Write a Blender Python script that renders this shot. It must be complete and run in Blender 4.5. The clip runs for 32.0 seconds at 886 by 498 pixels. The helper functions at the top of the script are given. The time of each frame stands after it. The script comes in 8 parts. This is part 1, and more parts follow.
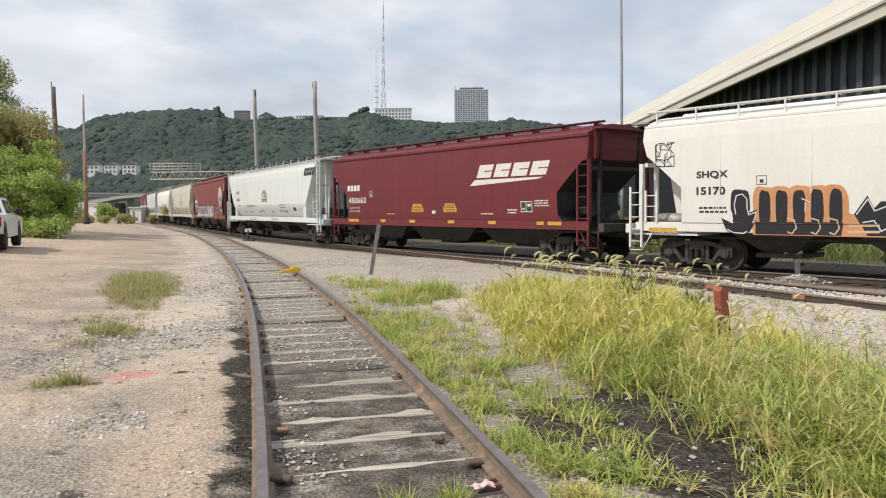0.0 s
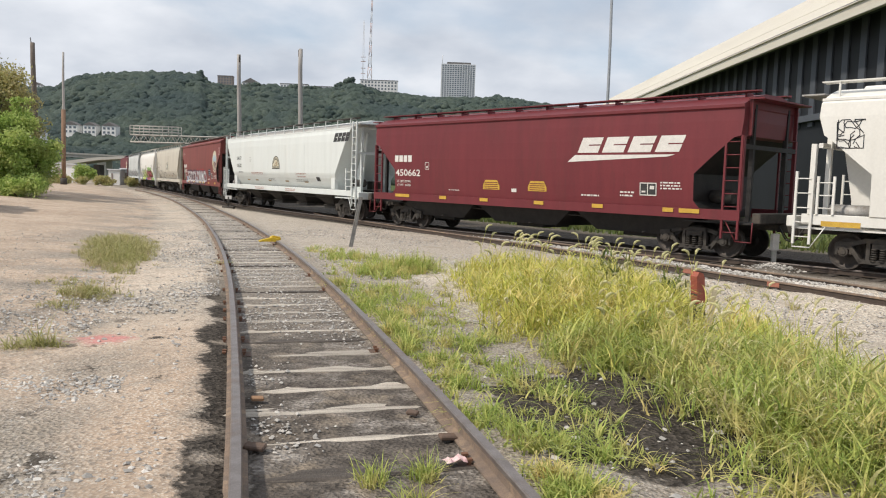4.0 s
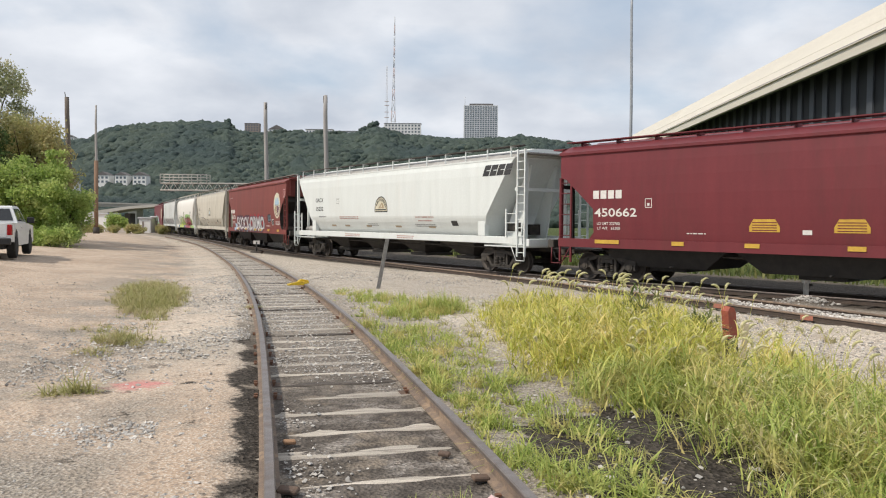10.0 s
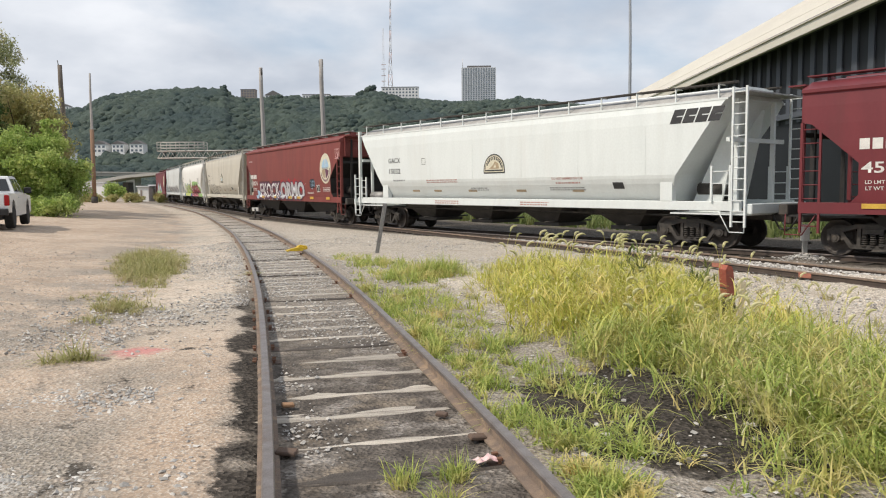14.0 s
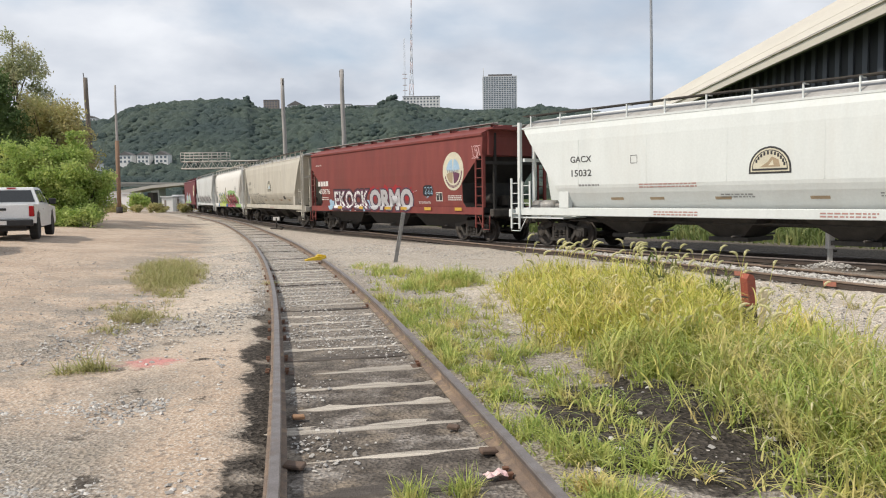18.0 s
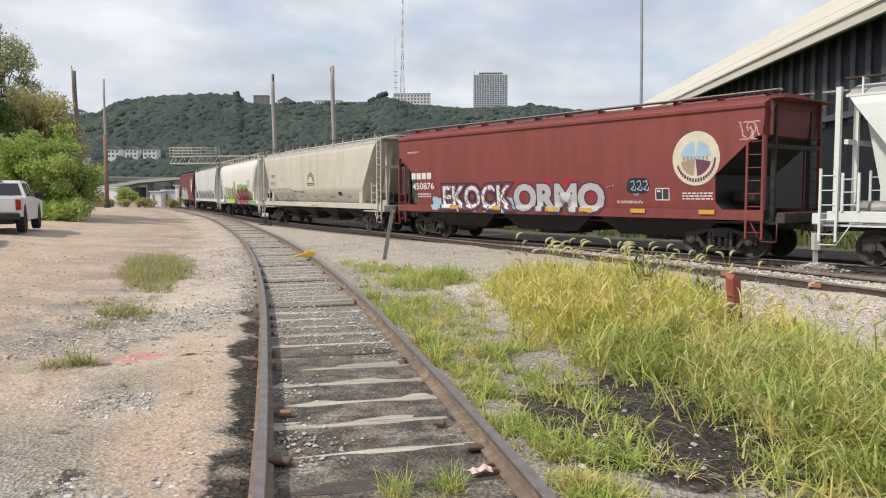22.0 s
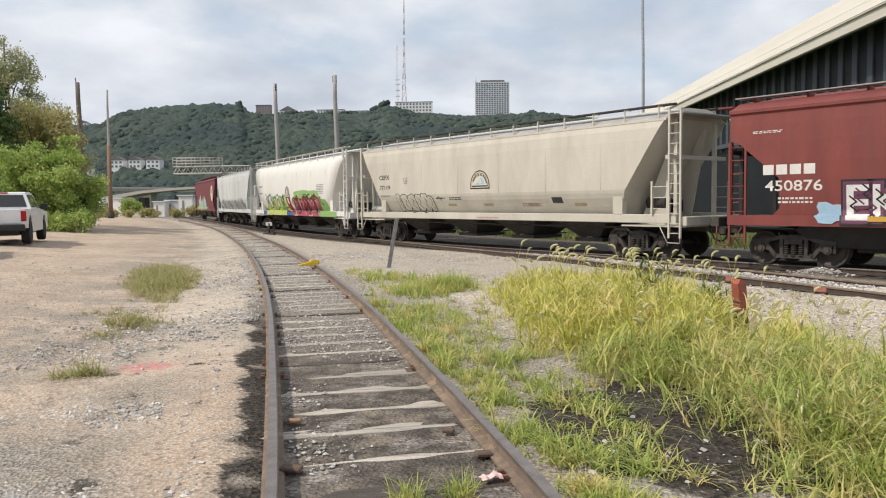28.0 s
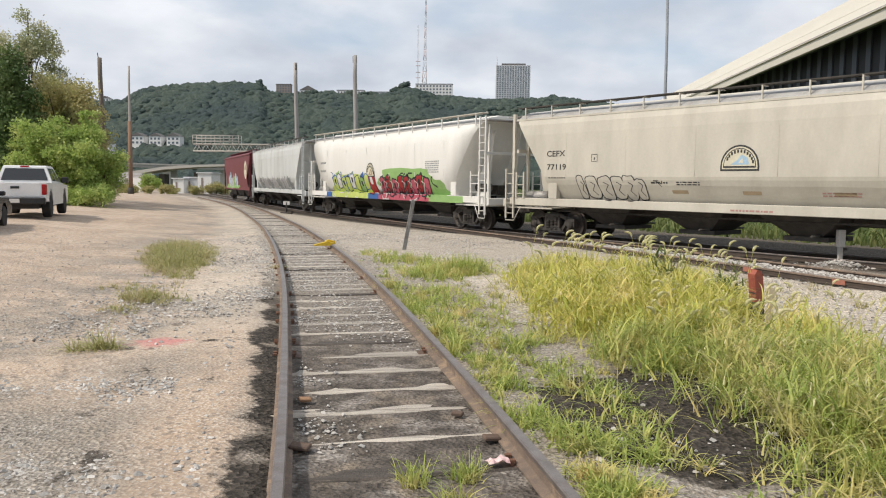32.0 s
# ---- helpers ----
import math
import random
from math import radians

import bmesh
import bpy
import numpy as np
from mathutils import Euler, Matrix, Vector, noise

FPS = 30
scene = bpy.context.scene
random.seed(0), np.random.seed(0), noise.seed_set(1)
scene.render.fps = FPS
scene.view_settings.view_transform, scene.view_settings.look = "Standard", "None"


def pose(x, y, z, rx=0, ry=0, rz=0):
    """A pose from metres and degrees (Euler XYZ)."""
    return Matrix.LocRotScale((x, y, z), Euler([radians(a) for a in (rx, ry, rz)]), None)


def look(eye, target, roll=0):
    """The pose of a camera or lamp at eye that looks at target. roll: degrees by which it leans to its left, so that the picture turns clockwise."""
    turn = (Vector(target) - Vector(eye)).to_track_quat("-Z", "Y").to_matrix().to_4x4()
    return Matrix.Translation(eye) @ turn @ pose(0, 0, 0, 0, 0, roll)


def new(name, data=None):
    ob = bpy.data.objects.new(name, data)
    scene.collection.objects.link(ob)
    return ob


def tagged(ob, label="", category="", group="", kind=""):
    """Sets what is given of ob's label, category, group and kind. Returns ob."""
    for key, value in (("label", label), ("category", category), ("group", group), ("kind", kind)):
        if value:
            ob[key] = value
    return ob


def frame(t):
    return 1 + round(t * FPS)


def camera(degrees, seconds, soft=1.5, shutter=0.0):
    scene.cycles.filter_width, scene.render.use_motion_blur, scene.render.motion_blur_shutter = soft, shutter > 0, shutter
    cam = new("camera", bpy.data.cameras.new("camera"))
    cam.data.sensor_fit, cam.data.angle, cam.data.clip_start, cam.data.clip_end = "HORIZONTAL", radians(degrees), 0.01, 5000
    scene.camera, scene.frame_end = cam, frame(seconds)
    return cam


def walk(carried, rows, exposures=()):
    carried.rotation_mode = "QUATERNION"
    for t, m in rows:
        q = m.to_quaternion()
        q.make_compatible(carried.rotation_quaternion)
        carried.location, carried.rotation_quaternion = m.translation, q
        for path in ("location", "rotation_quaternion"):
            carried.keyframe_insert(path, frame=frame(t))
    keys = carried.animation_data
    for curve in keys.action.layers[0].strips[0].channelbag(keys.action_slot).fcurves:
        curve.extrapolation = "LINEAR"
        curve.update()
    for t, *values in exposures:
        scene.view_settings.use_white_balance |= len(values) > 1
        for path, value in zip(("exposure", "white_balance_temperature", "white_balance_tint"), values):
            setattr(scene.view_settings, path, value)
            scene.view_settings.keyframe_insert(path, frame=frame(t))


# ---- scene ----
cam = camera(60.0, 32.0, soft=1.1)

PATH = [
    (0, (0.005, 0.001, 1.739), (0.003, 1.998, 1.63), -0.5),
    (0.5, (-0.01, -0.009, 1.734), (0.05, 1.986, 1.608), -0.2),
    (1, (-0.006, 0.005, 1.719), (0.107, 1.996, 1.559), 0.1),
    (1.5, (0.01, -0.004, 1.726), (0.155, 1.983, 1.55), 0.6),
    (2, (0.043, -0.045, 1.73), (0.214, 1.941, 1.562), 1.1),
    (2.5, (0.04, 0.006, 1.733), (0.23, 1.99, 1.566), 1.3),
    (3, (0.009, -0.003, 1.732), (0.159, 1.983, 1.549), 1.8),
    (3.5, (0.002, 0.008, 1.737), (0.097, 1.998, 1.559), 2.1),
    (5.5, (0.002, -0.011, 1.744), (-0.042, 1.984, 1.609), 0.8),
    (6, (-0.011, -0.026, 1.747), (-0.082, 1.97, 1.643), 1.3),
    (6.5, (-0.027, -0.003, 1.755), (-0.138, 1.992, 1.677), 0.8),
    (7, (-0.034, -0.018, 1.755), (-0.161, 1.977, 1.694), 0.4),
    (7.5, (-0.029, 0.002, 1.751), (-0.136, 1.998, 1.677), -0.3),
    (8, (-0.032, -0.004, 1.759), (-0.115, 1.993, 1.679), 0.1),
    (8.5, (-0.037, -0.021, 1.762), (-0.124, 1.976, 1.704), 0.6),
    (9, (-0.009, -0.028, 1.752), (-0.105, 1.969, 1.698), -0.1),
    (9.5, (0.012, -0.043, 1.739), (-0.055, 1.954, 1.669), 0.2),
    (10, (-0.01, -0.039, 1.744), (-0.031, 1.96, 1.674), 0.4),
    (10.5, (-0.038, -0.064, 1.75), (-0.026, 1.935, 1.692), -0.1),
    (11, (-0.007, -0.052, 1.757), (-0.001, 1.947, 1.7), -0.3),
    (11.5, (0.033, -0.021, 1.76), (0.034, 1.977, 1.677), -0.1),
    (12, (0.04, -0.036, 1.749), (0.044, 1.962, 1.645), -0.2),
    (12.5, (0.047, -0.018, 1.749), (0.053, 1.979, 1.641), -0.8),
    (13, (0.046, -0.033, 1.745), (0.05, 1.964, 1.644), -0.8),
    (13.5, (0.036, -0.048, 1.734), (0.028, 1.948, 1.608), -0.3),
    (14, (0.031, -0.019, 1.724), (0.01, 1.974, 1.561), -0.5),
    (14.5, (0.013, -0.008, 1.719), (-0.018, 1.984, 1.544), -0.5),
    (16.5, (0.032, -0.022, 1.726), (0.001, 1.97, 1.558), -0.6),
    (17, (0.046, -0.007, 1.73), (0.003, 1.986, 1.567), -0.6),
    (17.5, (0.071, 0.02, 1.727), (0.03, 2.014, 1.575), -0.6),
    (18, (0.109, 0.063, 1.727), (0.032, 2.057, 1.587), -0.8),
    (18.5, (0.121, 0.058, 1.731), (0.017, 2.051, 1.586), -1.2),
    (19, (0.089, 0.067, 1.728), (-0.012, 2.058, 1.574), -0.8),
    (19.5, (0.036, 0.005, 1.741), (-0.015, 1.998, 1.59), -1.0),
    (20, (-0.016, -0.078, 1.741), (-0.012, 1.918, 1.603), -1.0),
    (20.5, (-0.022, -0.11, 1.751), (0.0, 1.887, 1.628), -0.3),
    (21, (0.018, -0.099, 1.754), (0.027, 1.898, 1.64), -0.2),
    (21.5, (0.082, -0.013, 1.748), (0.065, 1.983, 1.627), 0.0),
    (22, (0.121, 0.024, 1.728), (0.072, 2.018, 1.582), -0.2),
    (22.5, (0.105, 0.009, 1.725), (0.039, 2.002, 1.568), -0.3),
    (23, (0.081, 0.001, 1.729), (0.022, 1.994, 1.571), -0.4),
    (23.5, (0.081, 0.023, 1.727), (0.027, 2.016, 1.561), -0.1),
    (24, (0.074, 0.033, 1.734), (0.014, 2.026, 1.568), 0.1),
    (24.5, (0.054, 0.023, 1.734), (-0.034, 2.014, 1.562), 0.1),
    (25, (0.036, 0.0, 1.738), (-0.08, 1.989, 1.566), 1.1),
    (25.5, (0.035, 0.0, 1.751), (-0.106, 1.99, 1.599), 1.0),
    (27.5, (0.088, 0.013, 1.737), (0.012, 2.007, 1.608), -0.2),
    (28, (0.088, -0.002, 1.73), (0.031, 1.993, 1.604), -0.7),
    (28.5, (0.098, 0.004, 1.729), (0.047, 1.999, 1.596), -0.5),
    (29, (0.124, 0.019, 1.733), (0.089, 2.014, 1.597), -0.1),
    (29.5, (0.136, 0.007, 1.72), (0.106, 2.001, 1.564), -0.0),
    (30, (0.125, -0.008, 1.718), (0.072, 1.984, 1.545), -0.0),
    (30.5, (0.127, 0.011, 1.713), (0.061, 2.002, 1.539), 0.0),
    (31, (0.107, 0.002, 1.721), (0.036, 1.993, 1.551), 0.4),
    (31.5, (0.102, -0.009, 1.732), (0.028, 1.983, 1.567), 0.2),
    (32, (0.113, 0.019, 1.727), (0.013, 2.01, 1.557), 0.6),
]
walk(cam, [(t, look(*p)) for t, *p in PATH])


# ---- world, sun ----
world = bpy.data.worlds.new("sky_world")
scene.world = world
world.use_nodes = True
wn, wl = world.node_tree.nodes, world.node_tree.links
wn.clear()
SUN_EL, SUN_AZ = 48.0, 245.0     # degrees; azimuth clockwise from +y


def wnode(kind, **kw):
    nd = wn.new(kind)
    for k, v in kw.items():
        nd.inputs[k].default_value = v
    return nd


w_out = wn.new("ShaderNodeOutputWorld")
w_bg = wnode("ShaderNodeBackground", Strength=1.0)
w_sky = wn.new("ShaderNodeTexSky")
w_sky.sky_type, w_sky.sun_disc = "NISHITA", False
w_sky.sun_elevation, w_sky.sun_rotation = radians(SUN_EL), radians(SUN_AZ)
w_tc = wn.new("ShaderNodeTexCoord")
w_sep = wn.new("ShaderNodeSeparateXYZ")
w_add = wn.new("ShaderNodeMath"); w_add.operation = "MAXIMUM"; w_add.inputs[1].default_value = 0.0
w_add2 = wn.new("ShaderNodeMath"); w_add2.operation = "ADD"; w_add2.inputs[1].default_value = 0.34
w_dx = wn.new("ShaderNodeMath"); w_dx.operation = "DIVIDE"
w_dy = wn.new("ShaderNodeMath"); w_dy.operation = "DIVIDE"
w_com = wn.new("ShaderNodeCombineXYZ")
w_n1 = wnode("ShaderNodeTexNoise", Scale=1.25, Detail=7.0, Roughness=0.5, Distortion=0.15)
w_n2 = wnode("ShaderNodeTexNoise", Scale=2.2, Detail=7.0, Roughness=0.5)
w_r1 = wn.new("ShaderNodeValToRGB")
w_r1.color_ramp.elements[0].position, w_r1.color_ramp.elements[1].position = 0.36, 0.50
w_r2 = wn.new("ShaderNodeValToRGB")
w_r2.color_ramp.elements[0].position, w_r2.color_ramp.elements[1].position = 0.35, 0.68
w_r2.color_ramp.elements[0].color = (0.55, 0.60, 0.685, 1)
w_r2.color_ramp.elements[1].color = (0.90, 0.925, 0.975, 1)
w_sc = wn.new("ShaderNodeMix"); w_sc.data_type = "RGBA"; w_sc.blend_type = "MULTIPLY"
w_sc.inputs["Factor"].default_value = 1.0
w_sc.inputs["B"].default_value = (0.11, 0.11, 0.11, 1)
w_pale = wn.new("ShaderNodeMix"); w_pale.data_type = "RGBA"
w_pale.inputs["Factor"].default_value = 0.55
w_pale.inputs["B"].default_value = (0.62, 0.72, 0.84, 1)
w_mix = wn.new("ShaderNodeMix"); w_mix.data_type = "RGBA"
wl.new(w_tc.outputs["Generated"], w_sep.inputs[0])
wl.new(w_sep.outputs["Z"], w_add.inputs[0])
wl.new(w_add.outputs[0], w_add2.inputs[0])
wl.new(w_sep.outputs["X"], w_dx.inputs[0]); wl.new(w_add2.outputs[0], w_dx.inputs[1])
wl.new(w_sep.outputs["Y"], w_dy.inputs[0]); wl.new(w_add2.outputs[0], w_dy.inputs[1])
wl.new(w_dx.outputs[0], w_com.inputs[0]); wl.new(w_dy.outputs[0], w_com.inputs[1])
wl.new(w_com.outputs[0], w_n1.inputs["Vector"]); wl.new(w_com.outputs[0], w_n2.inputs["Vector"])
wl.new(w_n1.outputs[0], w_r1.inputs[0]); wl.new(w_n2.outputs[0], w_r2.inputs[0])
wl.new(w_sky.outputs[0], w_sc.inputs["A"])
wl.new(w_sc.outputs["Result"], w_pale.inputs["A"])
wl.new(w_r1.outputs["Color"], w_mix.inputs["Factor"])
wl.new(w_pale.outputs["Result"], w_mix.inputs["A"])
wl.new(w_r2.outputs["Color"], w_mix.inputs["B"])
wl.new(w_mix.outputs["Result"], w_bg.inputs["Color"])
wl.new(w_bg.outputs[0], w_out.inputs[0])

sun_data = bpy.data.lights.new("sun", "SUN")
sun_data.energy, sun_data.angle, sun_data.color = 3.3, radians(3), (1.0, 0.91, 0.79)
sun = new("sun", sun_data)
_e, _a = radians(SUN_EL), radians(SUN_AZ)
sun.matrix_world = look((math.sin(_a) * math.cos(_e) * 50, math.cos(_a) * math.cos(_e) * 50, math.sin(_e) * 50), (0, 0, 0))
scene.view_settings.exposure = 0.0


# ---- materials ----
def nodes_of(name):
    m = bpy.data.materials.new(name)
    m.use_nodes = True
    nt = m.node_tree
    b = nt.nodes["Principled BSDF"]
    return m, nt, b


def put(nt, kind, **kw):
    nd = nt.nodes.new(kind)
    for k, v in kw.items():
        nd.inputs[k].default_value = v
    return nd


def mixc(nt, fac, a, b, mode="MIX"):
    nd = nt.nodes.new("ShaderNodeMix")
    nd.data_type, nd.blend_type = "RGBA", mode
    for key, v in (("Factor", fac), ("A", a), ("B", b)):
        if isinstance(v, bpy.types.NodeSocket):
            nt.links.new(v, nd.inputs[key])
        else:
            nd.inputs[key].default_value = v if key == "Factor" else (*v, 1)
    return nd.outputs["Result"]


def ramp(nt, src, lo, hi):
    nd = nt.nodes.new("ShaderNodeMapRange")
    nd.inputs["From Min"].default_value, nd.inputs["From Max"].default_value = lo, hi
    nt.links.new(src, nd.inputs["Value"])
    return nd.outputs["Result"]


def mat(name, c1, c2, scale=6.0, rough=0.7, metal=0.0, bump=0.15, fine=70.0, stain=None, amount=0.5, stretch=(1, 1, 1), rnd=0.0, island=False, stain_lo=0.52, spec=0.4, grit=0.15):
    """Two tones by a broad noise, grain by a fine one, stains of a third colour, an optional tone per object or island."""
    m, nt, b = nodes_of(name)
    tc = nt.nodes.new("ShaderNodeTexCoord")
    mp = nt.nodes.new("ShaderNodeMapping")
    mp.inputs["Scale"].default_value = stretch
    nt.links.new(tc.outputs["Object"], mp.inputs["Vector"])
    n1 = put(nt, "ShaderNodeTexNoise", Scale=scale, Detail=5.0, Roughness=0.6)
    n2 = put(nt, "ShaderNodeTexNoise", Scale=fine, Detail=3.0, Roughness=0.6)
    nt.links.new(mp.outputs[0], n1.inputs["Vector"])
    nt.links.new(tc.outputs["Object"], n2.inputs["Vector"])
    col = mixc(nt, ramp(nt, n1.outputs[0], 0.32, 0.68), c1, c2)
    grain = mixc(nt, ramp(nt, n2.outputs[0], 0.3, 0.7), (1 - 1.2 * grit,) * 3, (1 + 0.8 * grit,) * 3)
    col = mixc(nt, 1.0, col, grain, "MULTIPLY")
    if stain:
        n3 = put(nt, "ShaderNodeTexNoise", Scale=scale * 0.45, Detail=8.0, Roughness=0.7)
        nt.links.new(mp.outputs[0], n3.inputs["Vector"])
        f = nt.nodes.new("ShaderNodeMath"); f.operation = "MULTIPLY"
        f.use_clamp = True
        nt.links.new(ramp(nt, n3.outputs[0], stain_lo, stain_lo + 0.16), f.inputs[0])
        f.inputs[1].default_value = amount
        col = mixc(nt, f.outputs[0], col, stain)
    if rnd:
        if island:
            src = nt.nodes.new("ShaderNodeNewGeometry").outputs["Random Per Island"]
        else:
            src = nt.nodes.new("ShaderNodeObjectInfo").outputs["Random"]
        k = nt.nodes.new("ShaderNodeMapRange")
        k.inputs["To Min"].default_value, k.inputs["To Max"].default_value = 1 - rnd, 1 + rnd
        nt.links.new(src, k.inputs["Value"])
        col = mixc(nt, 1.0, col, k.outputs["Result"], "MULTIPLY")
    nt.links.new(col, b.inputs["Base Color"])
    b.inputs["Roughness"].default_value, b.inputs["Metallic"].default_value = rough, metal
    b.inputs["Specular IOR Level"].default_value = spec
    if bump:
        bp = put(nt, "ShaderNodeBump", Strength=bump, Distance=0.02)
        nt.links.new(n2.outputs[0], bp.inputs["Height"])
        nt.links.new(bp.outputs[0], b.inputs["Normal"])
    return m


def leaf_mat(name, c1, c2, c3, scale=1.2, through_=0.3, leafy=0.0):
    m, nt, b = nodes_of(name)
    geo = nt.nodes.new("ShaderNodeNewGeometry")
    tc = nt.nodes.new("ShaderNodeTexCoord")
    n1 = put(nt, "ShaderNodeTexNoise", Scale=scale, Detail=3.0)
    nt.links.new(tc.outputs["Object"], n1.inputs["Vector"])
    col = mixc(nt, geo.outputs["Random Per Island"], c1, c2)
    n2 = put(nt, "ShaderNodeTexNoise", Scale=scale * 22, Detail=4.0)
    nt.links.new(tc.outputs["Object"], n2.inputs["Vector"])
    col = mixc(nt, 1.0, col, mixc(nt, ramp(nt, n2.outputs[0], 0.3, 0.7), (0.72, 0.72, 0.72), (1.2, 1.2, 1.2)), "MULTIPLY")
    col = mixc(nt, ramp(nt, n1.outputs[0], 0.48, 0.70), col, c3)
    nt.links.new(col, b.inputs["Base Color"])
    b.inputs["Roughness"].default_value = 0.6
    b.inputs["Specular IOR Level"].default_value = 0.3
    if leafy:
        n3 = put(nt, "ShaderNodeTexNoise", Scale=leafy, Detail=4.0, Roughness=0.65)
        nt.links.new(tc.outputs["Object"], n3.inputs["Vector"])
        bp = put(nt, "ShaderNodeBump", Strength=1.0, Distance=2.0)
        nt.links.new(n3.outputs[0], bp.inputs["Height"])
        nt.links.new(bp.outputs[0], b.inputs["Normal"])
    tr = nt.nodes.new("ShaderNodeBsdfTranslucent")
    nt.links.new(col, tr.inputs["Color"])
    mx = nt.nodes.new("ShaderNodeMixShader"); mx.inputs[0].default_value = through_
    nt.links.new(b.outputs[0], mx.inputs[1]); nt.links.new(tr.outputs[0], mx.inputs[2])
    nt.links.new(mx.outputs[0], nt.nodes["Material Output"].inputs["Surface"])
    return m


def glass_mat(name, tint):
    m, nt, b = nodes_of(name)
    b.inputs["Base Color"].default_value = (*tint, 1)
    b.inputs["Roughness"].default_value = 0.05
    b.inputs["Specular IOR Level"].default_value = 0.8
    return m


M = {}
M["rail_top"] = mat("rail_top_steel", (0.19, 0.162, 0.148), (0.28, 0.248, 0.232), 9, 0.42, 0.55, 0.1, 90, stain=(0.17, 0.10, 0.06), amount=0.5, stretch=(1, 1, 1))
M["rail_rust"] = mat("rail_rust", (0.265, 0.195, 0.145), (0.165, 0.13, 0.11), 7, 0.85, 0.1, 0.4, 120, stain=(0.42, 0.31, 0.21), amount=0.8)
M["rail_main"] = mat("rail_main_rust", (0.10, 0.075, 0.06), (0.065, 0.052, 0.045), 5, 0.8, 0.2, 0.3, 90)
M["tie"] = mat("tie_wood", (0.095, 0.080, 0.068), (0.055, 0.047, 0.041), 5, 0.9, 0, 0.7, 60, stain=(0.36, 0.31, 0.26), amount=0.85, stretch=(0.5, 4, 1), rnd=0.25, stain_lo=0.56)
M["tie_pale"] = mat("tie_weathered_wood", (0.60, 0.54, 0.465), (0.40, 0.355, 0.30), 5, 0.9, 0, 0.7, 90, stain=(0.105, 0.09, 0.076), amount=0.9, stretch=(0.45, 5, 1), rnd=0.2, stain_lo=0.52)
M["rust"] = mat("rusty_steel", (0.24, 0.12, 0.075), (0.16, 0.09, 0.06), 12, 0.85, 0.2, 0.3, 100)
M["plate_rust"] = mat("dusty_rusty_plate", (0.17, 0.115, 0.085), (0.11, 0.08, 0.065), 12, 0.9, 0.1, 0.3, 100)
M["steel_dark"] = mat("dirty_dark_steel", (0.045, 0.041, 0.038), (0.085, 0.076, 0.066), 5, 0.75, 0.2, 0.2, 60, stain=(0.13, 0.10, 0.075), amount=0.5)
M["wheel"] = mat("wheel_steel", (0.09, 0.075, 0.065), (0.055, 0.05, 0.046), 6, 0.6, 0.5, 0.15, 60)
# black paint; on the slope sheets the same black stands for shade
M["black"] = mat("black_paint_and_shade", (0.018, 0.017, 0.017), (0.032, 0.029, 0.027), 4, 0.6, 0, 0.1, 60)
M["maroon"] = mat("maroon_car_paint", (0.165, 0.028, 0.034), (0.135, 0.023, 0.029), 1.6, 0.5, 0, 0.0, 14, stain=(0.105, 0.028, 0.028), amount=0.55, stretch=(1.6, 1, 0.25), grit=0.035)
M["redbrown"] = mat("faded_red_car_paint", (0.22, 0.055, 0.045), (0.175, 0.042, 0.038), 1.4, 0.6, 0, 0.0, 14, stain=(0.13, 0.045, 0.035), amount=0.5, stretch=(1.6, 1, 0.25), grit=0.035)
M["white_p"] = mat("white_car_paint", (0.69, 0.725, 0.71), (0.64, 0.675, 0.66), 1.4, 0.5, 0, 0.0, 14, stain=(0.58, 0.57, 0.53), amount=0.25, stretch=(1.5, 1, 0.22), grit=0.035)
M["cream_p"] = mat("warm_white_car_paint", (0.74, 0.73, 0.69), (0.69, 0.68, 0.64), 1.4, 0.5, 0, 0.0, 14, stain=(0.60, 0.57, 0.50), amount=0.22, stretch=(1.5, 1, 0.22), grit=0.035)
M["tan_p"] = mat("tan_grey_car_paint", (0.57, 0.54, 0.46), (0.49, 0.46, 0.395), 1.2, 0.55, 0, 0.0, 14, stain=(0.36, 0.33, 0.265), amount=0.35, stretch=(1.2, 1, 0.4), grit=0.035)
M["grey_p"] = mat("pale_grey_car_paint", (0.60, 0.62, 0.61), (0.52, 0.54, 0.53), 1.2, 0.55, 0, 0.0, 14, stain=(0.36, 0.36, 0.33), amount=0.5, stretch=(1.5, 1, 0.22), grit=0.035)
M["yellow"] = mat("yellow_reflector", (0.62, 0.40, 0.06), (0.50, 0.30, 0.05), 6, 0.5, 0, 0.05)
M["yellow_paint"] = mat("yellow_painted_steel", (0.75, 0.52, 0.03), (0.58, 0.38, 0.03), 14, 0.55, 0.1, 0.2, stain=(0.16, 0.10, 0.05), amount=0.7)
M["white_mark"] = mat("white_lettering", (0.72, 0.70, 0.66), (0.62, 0.60, 0.57), 5, 0.6, 0, 0.03)
M["dark_mark"] = mat("black_lettering", (0.03, 0.03, 0.032), (0.05, 0.05, 0.05), 5, 0.6, 0, 0.03)
M["post_grey"] = mat("weathered_galvanised_post", (0.42, 0.41, 0.39), (0.30, 0.29, 0.28), 12, 0.6, 0.4, 0.2, 60, stain=(0.2, 0.14, 0.1), amount=0.4)
M["wood_grey"] = mat("weathered_pole_wood", (0.20, 0.17, 0.14), (0.13, 0.11, 0.095), 3, 0.9, 0, 0.4, 40, stretch=(3, 3, 0.3))
M["wood_warm"] = mat("brown_pole_wood", (0.27, 0.17, 0.11), (0.20, 0.13, 0.09), 3, 0.9, 0, 0.4, 40, stretch=(3, 3, 0.3))
